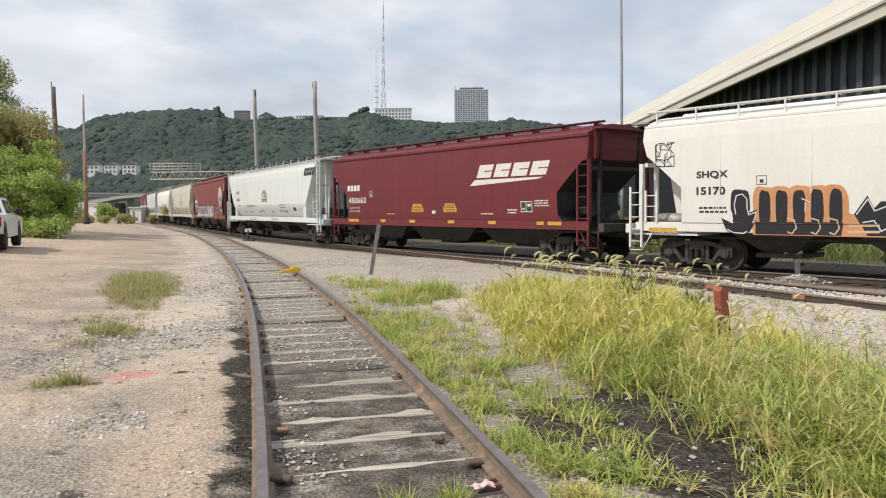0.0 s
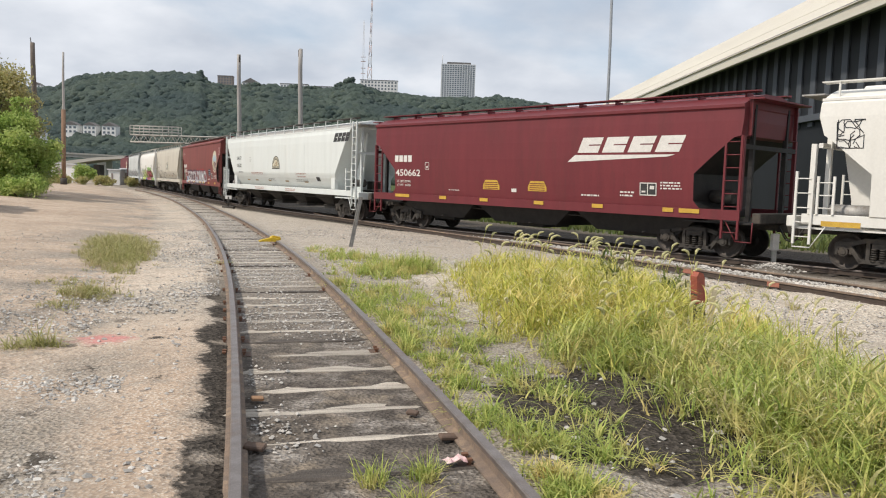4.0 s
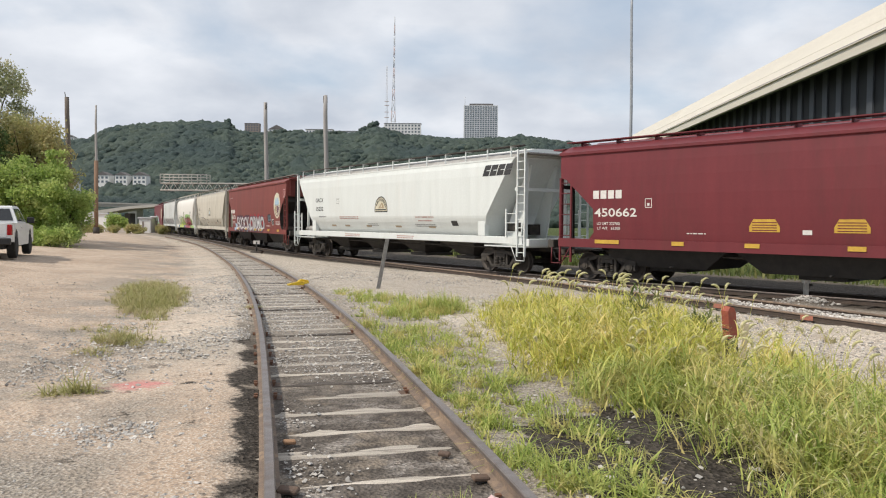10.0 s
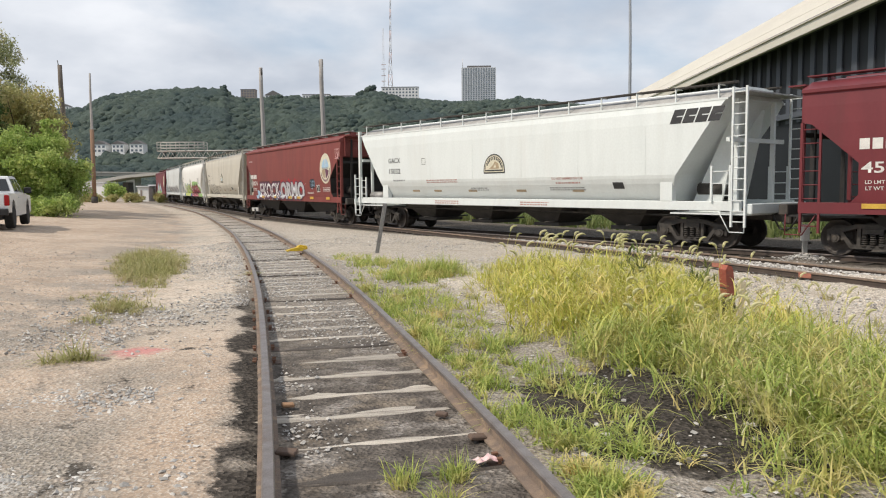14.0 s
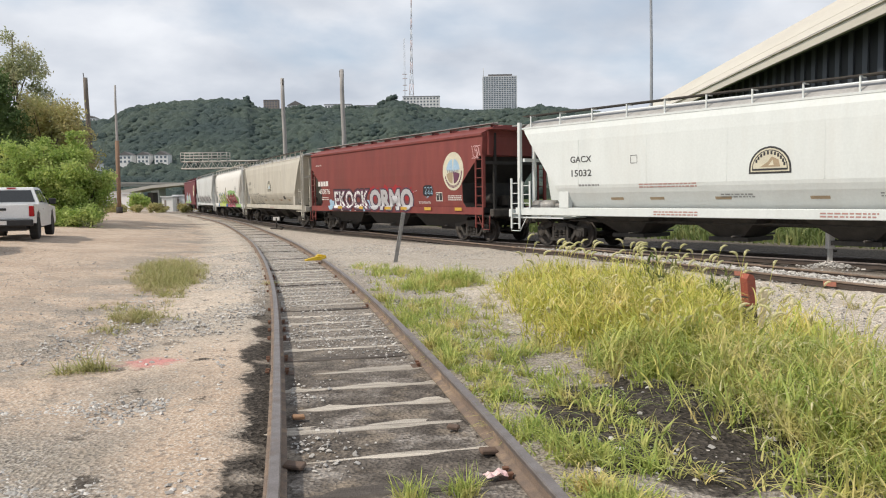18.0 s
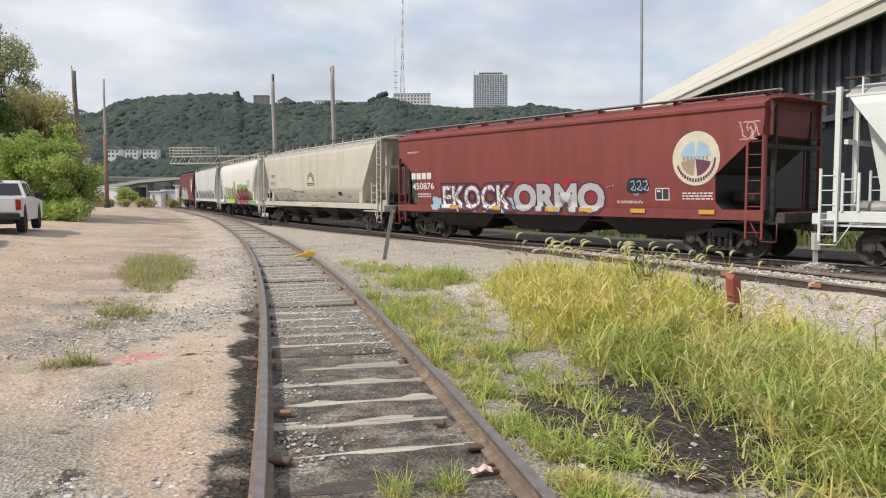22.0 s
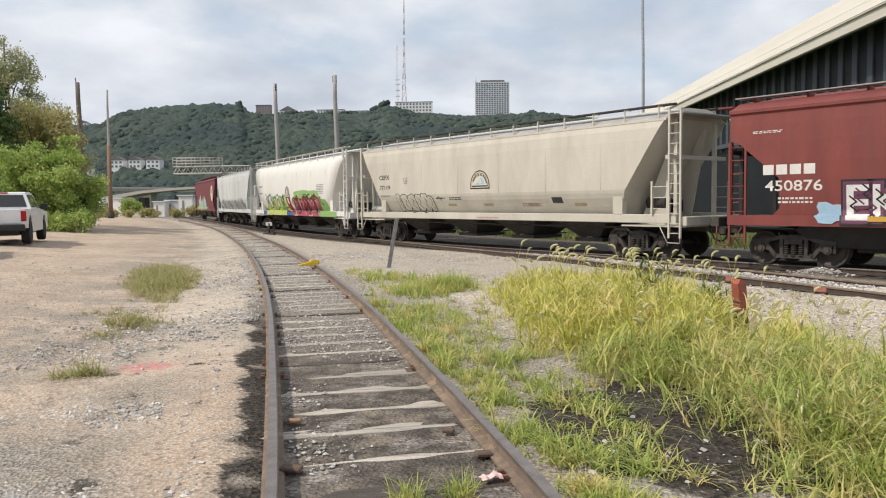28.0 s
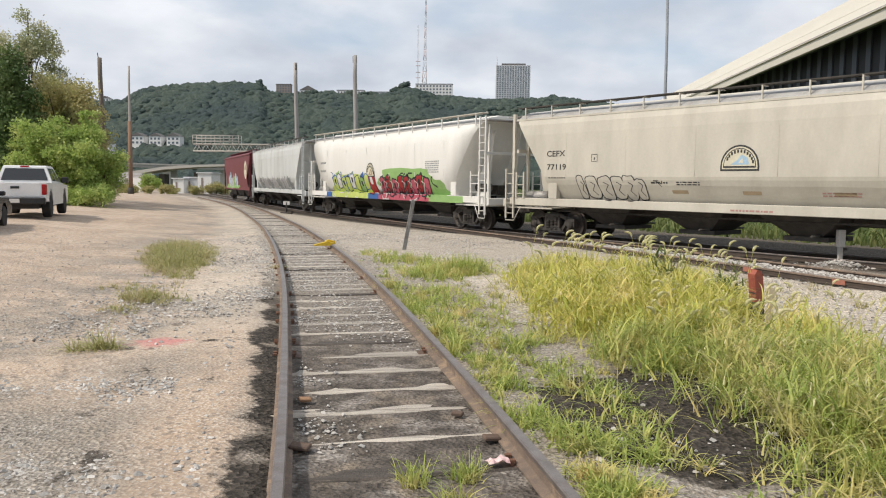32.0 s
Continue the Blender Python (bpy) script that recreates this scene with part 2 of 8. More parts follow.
M["wood_light"] = mat("pale_pole_wood", (0.42, 0.40, 0.385), (0.32, 0.305, 0.29), 3, 0.9, 0, 0.4, 40, stretch=(3, 3, 0.3))
M["orange"] = mat("orange_sprayed_steel", (0.40, 0.11, 0.07), (0.30, 0.08, 0.055), 14, 0.7, 0, 0.2, stain=(0.17, 0.10, 0.08), amount=0.6)
M["orange_faint"] = mat("faded_orange_spray", (0.40, 0.15, 0.10), (0.26, 0.12, 0.085), 18, 0.8, 0, 0.1, stain=(0.12, 0.09, 0.07), amount=0.8)
M["concrete"] = mat("pale_concrete", (0.52, 0.50, 0.46), (0.42, 0.40, 0.37), 5, 0.85, 0, 0.2, 60, stain=(0.3, 0.28, 0.25), amount=0.4)
M["cream_metal"] = mat("cream_metal_cladding", (0.68, 0.64, 0.55), (0.62, 0.58, 0.50), 0.5, 0.5, 0.0, 0.03, 20, stain=(0.50, 0.44, 0.33), amount=0.35, stretch=(1, 0.2, 2))
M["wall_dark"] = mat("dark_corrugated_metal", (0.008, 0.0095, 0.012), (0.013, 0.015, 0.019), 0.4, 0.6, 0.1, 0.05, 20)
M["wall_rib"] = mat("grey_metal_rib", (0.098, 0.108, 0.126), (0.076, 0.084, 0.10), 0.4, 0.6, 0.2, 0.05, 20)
M["car_white"] = mat("white_car_enamel", (0.78, 0.78, 0.77), (0.74, 0.74, 0.73), 2, 0.25, 0, 0.0, spec=0.6)
M["car_dark"] = mat("charcoal_car_enamel", (0.016, 0.018, 0.02), (0.022, 0.024, 0.026), 2, 0.22, 0.3, 0.0, spec=0.6)
M["tyre"] = mat("tyre_rubber", (0.02, 0.02, 0.02), (0.035, 0.033, 0.03), 9, 0.9, 0, 0.2)
M["alloy"] = mat("alloy_rim", (0.35, 0.35, 0.36), (0.25, 0.25, 0.26), 9, 0.35, 0.8, 0.0)
M["plastic"] = mat("black_plastic_trim", (0.02, 0.02, 0.021), (0.03, 0.03, 0.03), 9, 0.55, 0, 0.1)
M["tail_red"] = mat("red_tail_lamp", (0.40, 0.015, 0.015), (0.32, 0.012, 0.012), 9, 0.2, 0, 0.0)
M["glass_dark"] = glass_mat("tinted_car_glass", (0.012, 0.014, 0.016))
M["glass_far"] = glass_mat("far_window_glass", (0.12, 0.145, 0.17))
M["bldg_far"] = mat("far_concrete", (0.62, 0.63, 0.64), (0.55, 0.56, 0.57), 0.05, 0.8, 0, 0)
M["bldg_white"] = mat("far_white_wall", (0.80, 0.79, 0.77), (0.72, 0.71, 0.69), 0.05, 0.8, 0, 0)
M["bldg_brown"] = mat("far_brown_wall", (0.30, 0.25, 0.22), (0.25, 0.21, 0.19), 0.05, 0.8, 0, 0)
M["roof_far"] = mat("far_roof", (0.13, 0.125, 0.125), (0.17, 0.16, 0.155), 0.1, 0.85, 0, 0)
# mast red, paled in the colour itself for the air in between
M["mast_red"] = mat("hazed_red_mast_paint", (0.60, 0.46, 0.43), (0.54, 0.41, 0.38), 0.1, 0.7, 0, 0)
M["mast_white"] = mat("white_mast_paint", (0.62, 0.62, 0.62), (0.55, 0.55, 0.55), 0.1, 0.7, 0, 0)
M["mast_steel"] = mat("galvanised_mast_steel", (0.40, 0.42, 0.45), (0.33, 0.35, 0.38), 2, 0.55, 0.3, 0.05, 30)
M["lath"] = mat("pale_yellow_lath_wood", (0.66, 0.57, 0.40), (0.55, 0.46, 0.31), 6, 0.85, 0, 0.2, 60, stretch=(4, 4, 0.4))
M["bark"] = mat("tree_bark", (0.17, 0.13, 0.10), (0.10, 0.08, 0.06), 5, 0.95, 0, 0.5, 40, stretch=(2, 2, 0.4))
M["leaf_bush"] = leaf_mat("bush_leaves", (0.46, 0.57, 0.16), (0.24, 0.35, 0.09), (0.60, 0.64, 0.24), 0.9, through_=0.42)
M["leaf_dark"] = leaf_mat("dark_tree_leaves", (0.095, 0.155, 0.055), (0.13, 0.19, 0.065), (0.17, 0.22, 0.08), 0.5, through_=0.42)
M["leaf_olive"] = leaf_mat("olive_tree_leaves", (0.42, 0.41, 0.17), (0.52, 0.44, 0.22), (0.31, 0.35, 0.13), 0.6, through_=0.42)
M["leaf_poplar"] = leaf_mat("poplar_leaves", (0.46, 0.47, 0.28), (0.31, 0.35, 0.17), (0.62, 0.58, 0.40), 0.7, through_=0.42)
# greens shifted to blue: the haze of distance is put into the colour
M["forest"] = leaf_mat("hazed_forest_crowns", (0.056, 0.090, 0.082), (0.128, 0.166, 0.128), (0.064, 0.098, 0.096), 0.012, through_=0.3, leafy=0.6)
M["grass_tall"] = leaf_mat("tall_grass_blades", (0.70, 0.645, 0.155), (0.38, 0.43, 0.08), (0.80, 0.67, 0.27), 3.0)
M["grass_green"] = leaf_mat("green_grass_blades", (0.26, 0.36, 0.085), (0.54, 0.56, 0.16), (0.70, 0.57, 0.25), 3.2)
M["grass_dry"] = leaf_mat("dry_grass_blades", (0.46, 0.42, 0.19), (0.30, 0.32, 0.11), (0.50, 0.42, 0.24), 1.8)
M["grass_verge"] = leaf_mat("verge_grass_blades", (0.10, 0.15, 0.04), (0.18, 0.22, 0.07), (0.26, 0.26, 0.10), 1.1)
M["seed"] = leaf_mat("foxtail_seed_heads", (0.70, 0.66, 0.38), (0.58, 0.56, 0.28), (0.78, 0.71, 0.47), 3)
M["stone"] = mat("ballast_stones", (0.58, 0.55, 0.51), (0.34, 0.325, 0.305), 3, 0.9, 0, 0.3, 120, rnd=0.35, island=True)
M["paper"] = mat("crumpled_pink_paper", (0.75, 0.60, 0.58), (0.70, 0.42, 0.42), 20, 0.8, 0, 0.2)
M["wood_block"] = mat("orange_brown_wood_chip", (0.36, 0.22, 0.13), (0.28, 0.16, 0.09), 30, 0.9, 0, 0.3)


# ---- geometry helpers ----
def part(name, bm, material, parent=None, label="", smooth_faces=False, mats=None):
    me = bpy.data.meshes.new(name)
    if isinstance(bm, bmesh.types.BMesh):
        bm.normal_update()
        bm.to_mesh(me)
        bm.free()
    else:
        v, f = bm
        me.from_pydata(v, [], f)
    for m in (mats or [material]):
        me.materials.append(m)
    if smooth_faces:
        me.polygons.foreach_set("use_smooth", [True] * len(me.polygons))
    ob = new(name, me)
    ob.parent = parent
    if label:
        ob["label"] = label
    return ob


def thing(name, label, category, group="", at_pose=None, kind=""):
    ob = new(name)
    ob.empty_display_size = 0.2
    if at_pose is not None:
        ob.matrix_world = at_pose
    return tagged(ob, label, category, group, kind)


def box(bm, x0, x1, y0, y1, z0, z1, m=None, mi=0, bevel=0.0):
    c = [(x, y, z) for x in (x0, x1) for y in (y0, y1) for z in (z0, z1)]
    if m is not None:
        c = [m @ Vector(p) for p in c]
    vs = [bm.verts.new(p) for p in c]
    fs = []
    for q in ((0, 1, 3, 2), (4, 6, 7, 5), (0, 4, 5, 1), (2, 3, 7, 6), (0, 2, 6, 4), (1, 5, 7, 3)):
        fc = bm.faces.new([vs[k] for k in q])
        fc.material_index = mi
        fs.append(fc)
    if bevel:
        es = list({e for fc in fs for e in fc.edges})
        bmesh.ops.bevel(bm, geom=es, offset=bevel, segments=1, affect="EDGES")
    return fs


def boxbm(*a, **k):
    bm = bmesh.new()
    box(bm, *a, **k)
    return bm


def tube(bm, p, q, r0, r1=None, n=8, caps=True, mi=0):
    r1 = r0 if r1 is None else r1
    p, q = Vector(p), Vector(q)
    d = (q - p).normalized()
    a = d.orthogonal().normalized()
    b = d.cross(a)
    rings = []
    for c, r in ((p, r0), (q, r1)):
        rings.append([bm.verts.new(c + (a * math.cos(2 * math.pi * k / n) + b * math.sin(2 * math.pi * k / n)) * r) for k in range(n)])
    for k in range(n):
        fc = bm.faces.new((rings[0][k], rings[0][(k + 1) % n], rings[1][(k + 1) % n], rings[1][k]))
        fc.smooth, fc.material_index = True, mi
    if caps:
        bm.faces.new(rings[0][::-1]).material_index = mi
        bm.faces.new(rings[1]).material_index = mi


def tubebm(pts, r, n=8):
    bm = bmesh.new()
    for p, q in zip(pts, pts[1:]):
        tube(bm, p, q, r, n=n)
    return bm


def prism(bm, outline, y0, y1, mi=0):
    """An outline in (x, z) pushed from y0 to y1."""
    a = [bm.verts.new((x, y0, z)) for x, z in outline]
    b = [bm.verts.new((x, y1, z)) for x, z in outline]
    n = len(a)
    bm.faces.new(a).material_index = mi
    bm.faces.new(b[::-1]).material_index = mi
    for k in range(n):
        bm.faces.new((a[k], b[k], b[(k + 1) % n], a[(k + 1) % n])).material_index = mi


def prismbm(outline, y0, y1):
    bm = bmesh.new()
    prism(bm, outline, y0, y1)
    bmesh.ops.recalc_face_normals(bm, faces=bm.faces[:])
    return bm


def lathe(bm, profile, n=20, axis_y=True, c=(0, 0, 0), mi=0):
    """Turn (offset along y, radius) rows round the y axis."""
    rings = []
    for y, r in profile:
        rings.append([bm.verts.new((c[0] + r * math.cos(2 * math.pi * k / n), c[1] + y, c[2] + r * math.sin(2 * math.pi * k / n))) for k in range(n)])
    for a, b in zip(rings, rings[1:]):
        for k in range(n):
            fc = bm.faces.new((a[k], a[(k + 1) % n], b[(k + 1) % n], b[k]))
            fc.material_index = mi
    bm.faces.new(rings[0][::-1]).material_index = mi
    bm.faces.new(rings[-1]).material_index = mi


# ---- the lie of the land ----
def smooth(a, b, v):
    k = np.clip((np.asarray(v, float) - a) / (b - a), 0, 1)
    return k * k * (3 - 2 * k)


NEAR_Y = [-8, 0, 4.45, 8, 12, 16, 20, 25, 30, 36, 43, 52, 62, 75, 90, 150]
NEAR_X = [2.3, 0.70, -0.30, -1.19, -2.24, -3.37, -4.57, -6.14, -7.76, -9.85, -12.4, -15.85, -20.0, -25.9, -33.1, -64]


def spline_xy(ys, xs, step=0.5):
    """A smooth line through (x, y) rows, as arrays."""
    yy = np.arange(ys[0], ys[-1], step)
    m = np.gradient(xs, ys)
    i = np.clip(np.searchsorted(ys, yy, "right") - 1, 0, len(ys) - 2)
    ys, xs = np.array(ys, float), np.array(xs, float)
    h = ys[i + 1] - ys[i]
    u = (yy - ys[i]) / h
    x = (2 * u**3 - 3 * u**2 + 1) * xs[i] + (u**3 - 2 * u**2 + u) * h * m[i] + (-2 * u**3 + 3 * u**2) * xs[i + 1] + (u**3 - u**2) * h * m[i + 1]
    return x, yy


NX, NY = spline_xy(NEAR_Y, NEAR_X, 0.3)

# the main line: heading (degrees left of +y) against distance from its start point
SK = [0, 12, 24, 36, 55, 80, 120, 180]
SH = [41.4, 35.3, 30.4, 25.7, 25.4, 25.2, 24.9, 24.7]
MS = np.arange(-110, 260, 0.5)
_h = np.radians(np.interp(MS, SK, SH))
_k = np.ones(9) / 9
_h = np.convolve(np.pad(_h, 4, mode="edge"), _k, "valid")
MX = np.concatenate([[0], np.cumsum(-np.sin((_h[1:] + _h[:-1]) / 2) * 0.5)])
MY = np.concatenate([[0], np.cumsum(np.cos((_h[1:] + _h[:-1]) / 2) * 0.5)])
_i0 = int(np.argmin(abs(MS)))
MX, MY = MX - MX[_i0] + 6.01, MY - MY[_i0] + 25.36
RAIL_Z = -0.12


def on_main(s, off=0.0):
    h = float(np.interp(s, MS, _h))
    return float(np.interp(s, MS, MX)) - math.cos(h) * off, float(np.interp(s, MS, MY)) - math.sin(h) * off, h


def near_x(y):
    return np.interp(y, NY, NX)


def base_z(y):
    return -0.22 * smooth(8, 45, y)


def main_gap(x, y):
    """Signed way from the main line: positive on the siding's side."""
    mx = np.interp(y, MY, MX)
    return (mx - x) * 0.82


def ground_z(x, y):
    x, y = np.asarray(x, float), np.asarray(y, float)
    d = x - near_x(y)
    rise = 0.062 * np.clip(-d - 3.0, 0, 7.5)
    right = smooth(2.5, 7.5, d)
    z = base_z(y) * (1 - right) + right * -0.27 + rise
    g = main_gap(x, y)
    z = z - 0.027 * (1 - smooth(0.74, 0.98, abs(d)))
    z = z + 0.016 * smooth(0.80, 0.92, abs(d)) * (1 - smooth(1.3, 1.9, abs(d)))
    bed = 1 - smooth(1.6, 2.6, abs(g))
    z = z * (1 - bed) + bed * -0.30
    a = x - rail_a_x(y)
    z = z + 0.105 * smooth(0.10, 0.24, a) * (1 - smooth(1.15, 1.42, a)) * smooth(1.2, 1.7, g) * smooth(8, 11, y) * (1 - smooth(27, 31, y))
    far = smooth(60, 140, y)
    return z * (1 - far) + far * -0.3


# ---- ground ----
def axis(lo, hi, step, far_lo, far_hi):
    core = list(np.arange(lo, hi + 1e-6, step))
    out, s = [], step
    v = hi
    while v < far_hi:
        s *= 1.22
        v += s
        out.append(v)
    pre, s, v = [], step, lo
    while v > far_lo:
        s *= 1.22
        v -= s
        pre.append(v)
    return np.array(pre[::-1] + core + out)


def rail_a_x(y):
    return np.interp(y, [-40, 0, 14.2, 15.8, 17.5, 21.2, 26.0, 30.5, 36.8, 43.0], [30.5, 14.6, 8.23, 7.5, 6.64, 4.85, 2.2, -0.45, -3.94, -7.2])


def ground_sheet():
    xs, ys = axis(-24, 20, 0.22, -2500, 2500), axis(1.5, 48, 0.25, -300, 3500)
    X, Y = np.meshgrid(xs, ys)
    Z = ground_z(X, Y)
    rng = np.random.default_rng(3)
    near = (1 - smooth(30, 60, Y)) * (1 - smooth(20, 40, abs(X)))
    d = X - near_x(Y)
    lump = np.array([noise.noise((a * 0.9, b * 0.9, 0.0)) for a, b in zip(X.ravel(), Y.ravel())]).reshape(X.shape)
    lump2 = np.array([noise.noise((a * 0.25, b * 0.25, 5.0)) for a, b in zip(X.ravel(), Y.ravel())]).reshape(X.shape)
    keep = smooth(1.0, 2.0, abs(d)) * smooth(1.2, 2.2, abs(main_gap(X, Y)))
    lump3 = np.array([noise.noise((a * 2.3, b * 1.6, 9.0)) for a, b in zip(X.ravel(), Y.ravel())]).reshape(X.shape)
    Z = Z + near * (1 - smooth(0.6, 0.8, abs(d))) * 0.008 * lump3
    Z = Z + near * keep * (0.035 * lump + 0.05 * lump2) + near * rng.normal(0, 0.004, X.shape)
    # heap of ballast between the siding and the main line
    Z += 0.14 * np.exp(-(((X - 9.4) / 0.55) ** 2 + ((Y - 20.2) / 0.55) ** 2))
    v = np.stack([X, Y, Z], -1).reshape(-1, 3)
    nx = len(xs)
    idx = np.arange(len(v)).reshape(X.shape)
    f = np.stack([idx[:-1, :-1], idx[:-1, 1:], idx[1:, 1:], idx[1:, :-1]], -1).reshape(-1, 4)
    me = bpy.data.meshes.new("ground")
    me.from_pydata(v.tolist(), [], f.tolist())
    x, y, dd = X.ravel(), Y.ravel(), d.ravel()
    g, l1, l2 = main_gap(x, y), lump.ravel(), lump2.ravel()
    a_off = x - rail_a_x(y)
    layers = {
        "off": np.clip(dd, -40, 40),
        "bright": np.clip(smooth(0.85, 1.5, dd) * (0.25 + 0.75 * smooth(4.4, 6.6, y + 0.6 * l1)) * (0.72 + 0.28 * smooth(8.5, 13, y + 1.5 * l2)) * (1 - 0.42 * smooth(14, 21, y)) * smooth(-0.2, 1.2, 4.6 + l2 - abs(a_off + 1.5) * 0.55) * smooth(-0.6, 0.5, 1.35 - a_off + 0.4 * l1), 0, 1),
        # dark soil patches; the last two ellipses paint shade under the weeds
        "soil_and_shade": np.clip(np.exp(-(((x - 1.75) / 1.45) ** 2 + ((y - 5.75) / 1.1) ** 2)) * 1.5, 0, 1) * smooth(0.9, 1.5, dd) + 0.8 * np.exp(-(((x - 4.2) / 0.35) ** 2 + ((y - 10.4) / 0.3) ** 2)) + 0.75 * np.exp(-(((x - 2.4) / 1.1) ** 2 + ((y - 10.4) / 2.0) ** 2)) + 0.7 * np.exp(-(((x - 3.2) / 0.9) ** 2 + ((y - 5.7) / 0.8) ** 2)),
        "bed": np.where(g < 0, 1 - smooth(5.5, 8.5, -g), 1 - smooth(1.3, 2.1, g)),
        "sand": np.clip(smooth(-2.7, -1.9, dd + 0.7 * l2) * (1 - smooth(-1.15, -0.95, dd)) * (1 - smooth(8.5, 11, y + l1)), 0, 1),
        "rough": np.clip((1 - smooth(-2.0, -1.45, dd + 0.4 * l1)) * (1 - smooth(5.3, 6.6, y + 0.8 * l2)) + 0.9 * np.exp(-(((x + 2.9) / 0.45) ** 2 + ((y - 6.8) / 0.6) ** 2)), 0, 1),
        "green": np.clip(smooth(6.0, 9.0, -g) + smooth(150, 220, y), 0, 1),
        "pink": np.exp(-(((x + 3.3) / 0.30) ** 2 + ((y - 7.95) / 0.30) ** 2)),
    }
    for key, val in layers.items():
        at = me.attributes.new(key, "FLOAT", "POINT")
        at.data.foreach_set("value", val.astype(np.float32))
    m, nt, b = nodes_of("gravel_ground")
    tc = nt.nodes.new("ShaderNodeTexCoord")
    pos = tc.outputs["Object"]
    sxyz = nt.nodes.new("ShaderNodeSeparateXYZ")
    nt.links.new(pos, sxyz.inputs[0])
    fwd = sxyz.outputs["Y"]

    def nz(scale, detail=5.0, rough=0.6, vec=None):
        nd = put(nt, "ShaderNodeTexNoise", Scale=scale, Detail=detail, Roughness=rough)
        nt.links.new(vec or pos, nd.inputs["Vector"])
        return nd.outputs[0]

    def vor(scale):
        nd = put(nt, "ShaderNodeTexVoronoi", Scale=scale)
        nt.links.new(pos, nd.inputs["Vector"])
        return nd

    def attr(key):
        nd = nt.nodes.new("ShaderNodeAttribute")
        nd.attribute_name = key
        return nd.outputs["Fac"]

    def op(kind, a, c, clamp=False):
        nd = nt.nodes.new("ShaderNodeMath")
        nd.operation, nd.use_clamp = kind, clamp
        for k, v_ in enumerate((a, c)):
            if isinstance(v_, (int, float)):
                nd.inputs[k].default_value = v_
            else:
                nt.links.new(v_, nd.inputs[k])
        return nd.outputs[0]

    def split(vn):
        nd = nt.nodes.new("ShaderNodeSeparateColor")
        nt.links.new(vn.outputs["Color"], nd.inputs[0])
        return nd
    v1, v2, v3 = vor(30.0), vor(75.0), vor(14.0)
    c_1, c_2, c_3 = split(v1), split(v2), split(v3)
    big, mid, small, fine = nz(0.32), nz(1.7), nz(6.0), nz(38.0)
    # ragged sideways distance from the siding
    off = op("ADD", op("ADD", attr("off"), op("MULTIPLY", op("SUBTRACT", mid, 0.5), 1.5)), op("MULTIPLY", op("SUBTRACT", small, 0.5), 0.55))
    clean = op("ADD", attr("off"), op("MULTIPLY", op("SUBTRACT", small, 0.5), 0.45))
    # grey-beige gravel, stone by stone
    grav = mixc(nt, c_1.outputs[0], (0.165, 0.143, 0.118), (0.43, 0.378, 0.315))
    grav = mixc(nt, op("MULTIPLY", ramp(nt, c_2.outputs[1], 0.4, 0.9), 0.5), grav, (0.58, 0.545, 0.50))
    grav = mixc(nt, op("MULTIPLY", ramp(nt, mid, 0.42, 0.7), 0.7), grav, (0.33, 0.28, 0.225))
    # sandy dirt
    sand = mixc(nt, ramp(nt, big, 0.38, 0.62), (0.44, 0.326, 0.238), (0.535, 0.418, 0.32))
    sand = mixc(nt, ramp(nt, small, 0.56, 0.80), sand, (0.34, 0.265, 0.20))
    sand = mixc(nt, op("MULTIPLY", c_2.outputs[0], 0.22), sand, (0.28, 0.235, 0.19))
    sand = mixc(nt, op("MULTIPLY", ramp(nt, c_2.outputs[2], 0.72, 0.80), 0.6), sand, (0.66, 0.60, 0.52))
    sand = mixc(nt, op("MULTIPLY", ramp(nt, c_1.outputs[2], 0.84, 0.90), 0.6), sand, (0.20, 0.17, 0.145))
    sandy = op("MAXIMUM", ramp(nt, off, -3.6, -5.6), ramp(nt, nz(0.5, 7.0, 0.66), 0.44, 0.53))
    sandy = op("MULTIPLY", op("MULTIPLY", sandy, ramp(nt, clean, -1.0, -1.25)), op("MAXIMUM", ramp(nt, off, -4.5, -7.0), ramp(nt, nz(2.6, 6.0, 0.7), 0.34, 0.46)))
    sandy = op("MAXIMUM", sandy, op("MULTIPLY", attr("sand"), ramp(nt, nz(1.5, 6.0, 0.66), 0.30, 0.44)))
    sandy = op("MULTIPLY", sandy, op("SUBTRACT", 1.0, op("MULTIPLY", attr("rough"), ramp(nt, nz(1.3, 6.0, 0.7), 0.30, 0.44)), True))
    sand = mixc(nt, op("MULTIPLY", ramp(nt, nz(0.9, 7.0, 0.7), 0.50, 0.66), 0.55), sand, (0.27, 0.215, 0.165))
    col = mixc(nt, sandy, grav, sand)
    brt = mixc(nt, c_1.outputs[1], (0.35, 0.30, 0.245), (0.88, 0.79, 0.67))
    brt = mixc(nt, ramp(nt, mid, 0.5, 0.72), brt, (0.46, 0.40, 0.33))
    band = op("MULTIPLY", op("MULTIPLY", ramp(nt, off, -3.0, -2.2), ramp(nt, clean, -0.7, -0.9)), ramp(nt, op("ADD", fwd, op("MULTIPLY", mid, 5.0)), 10.0, 13.5))
    col = mixc(nt, op("MULTIPLY", band, 0.5), col, brt)
    col = mixc(nt, attr("bright"), col, brt)
    bed = mixc(nt, c_1.outputs[2], (0.055, 0.046, 0.04), (0.165, 0.144, 0.12))
    col = mixc(nt, attr("bed"), col, bed)
    grn = mixc(nt, ramp(nt, mid, 0.35, 0.65), (0.055, 0.08, 0.025), (0.10, 0.12, 0.045))
    col = mixc(nt, attr("green"), col, grn)
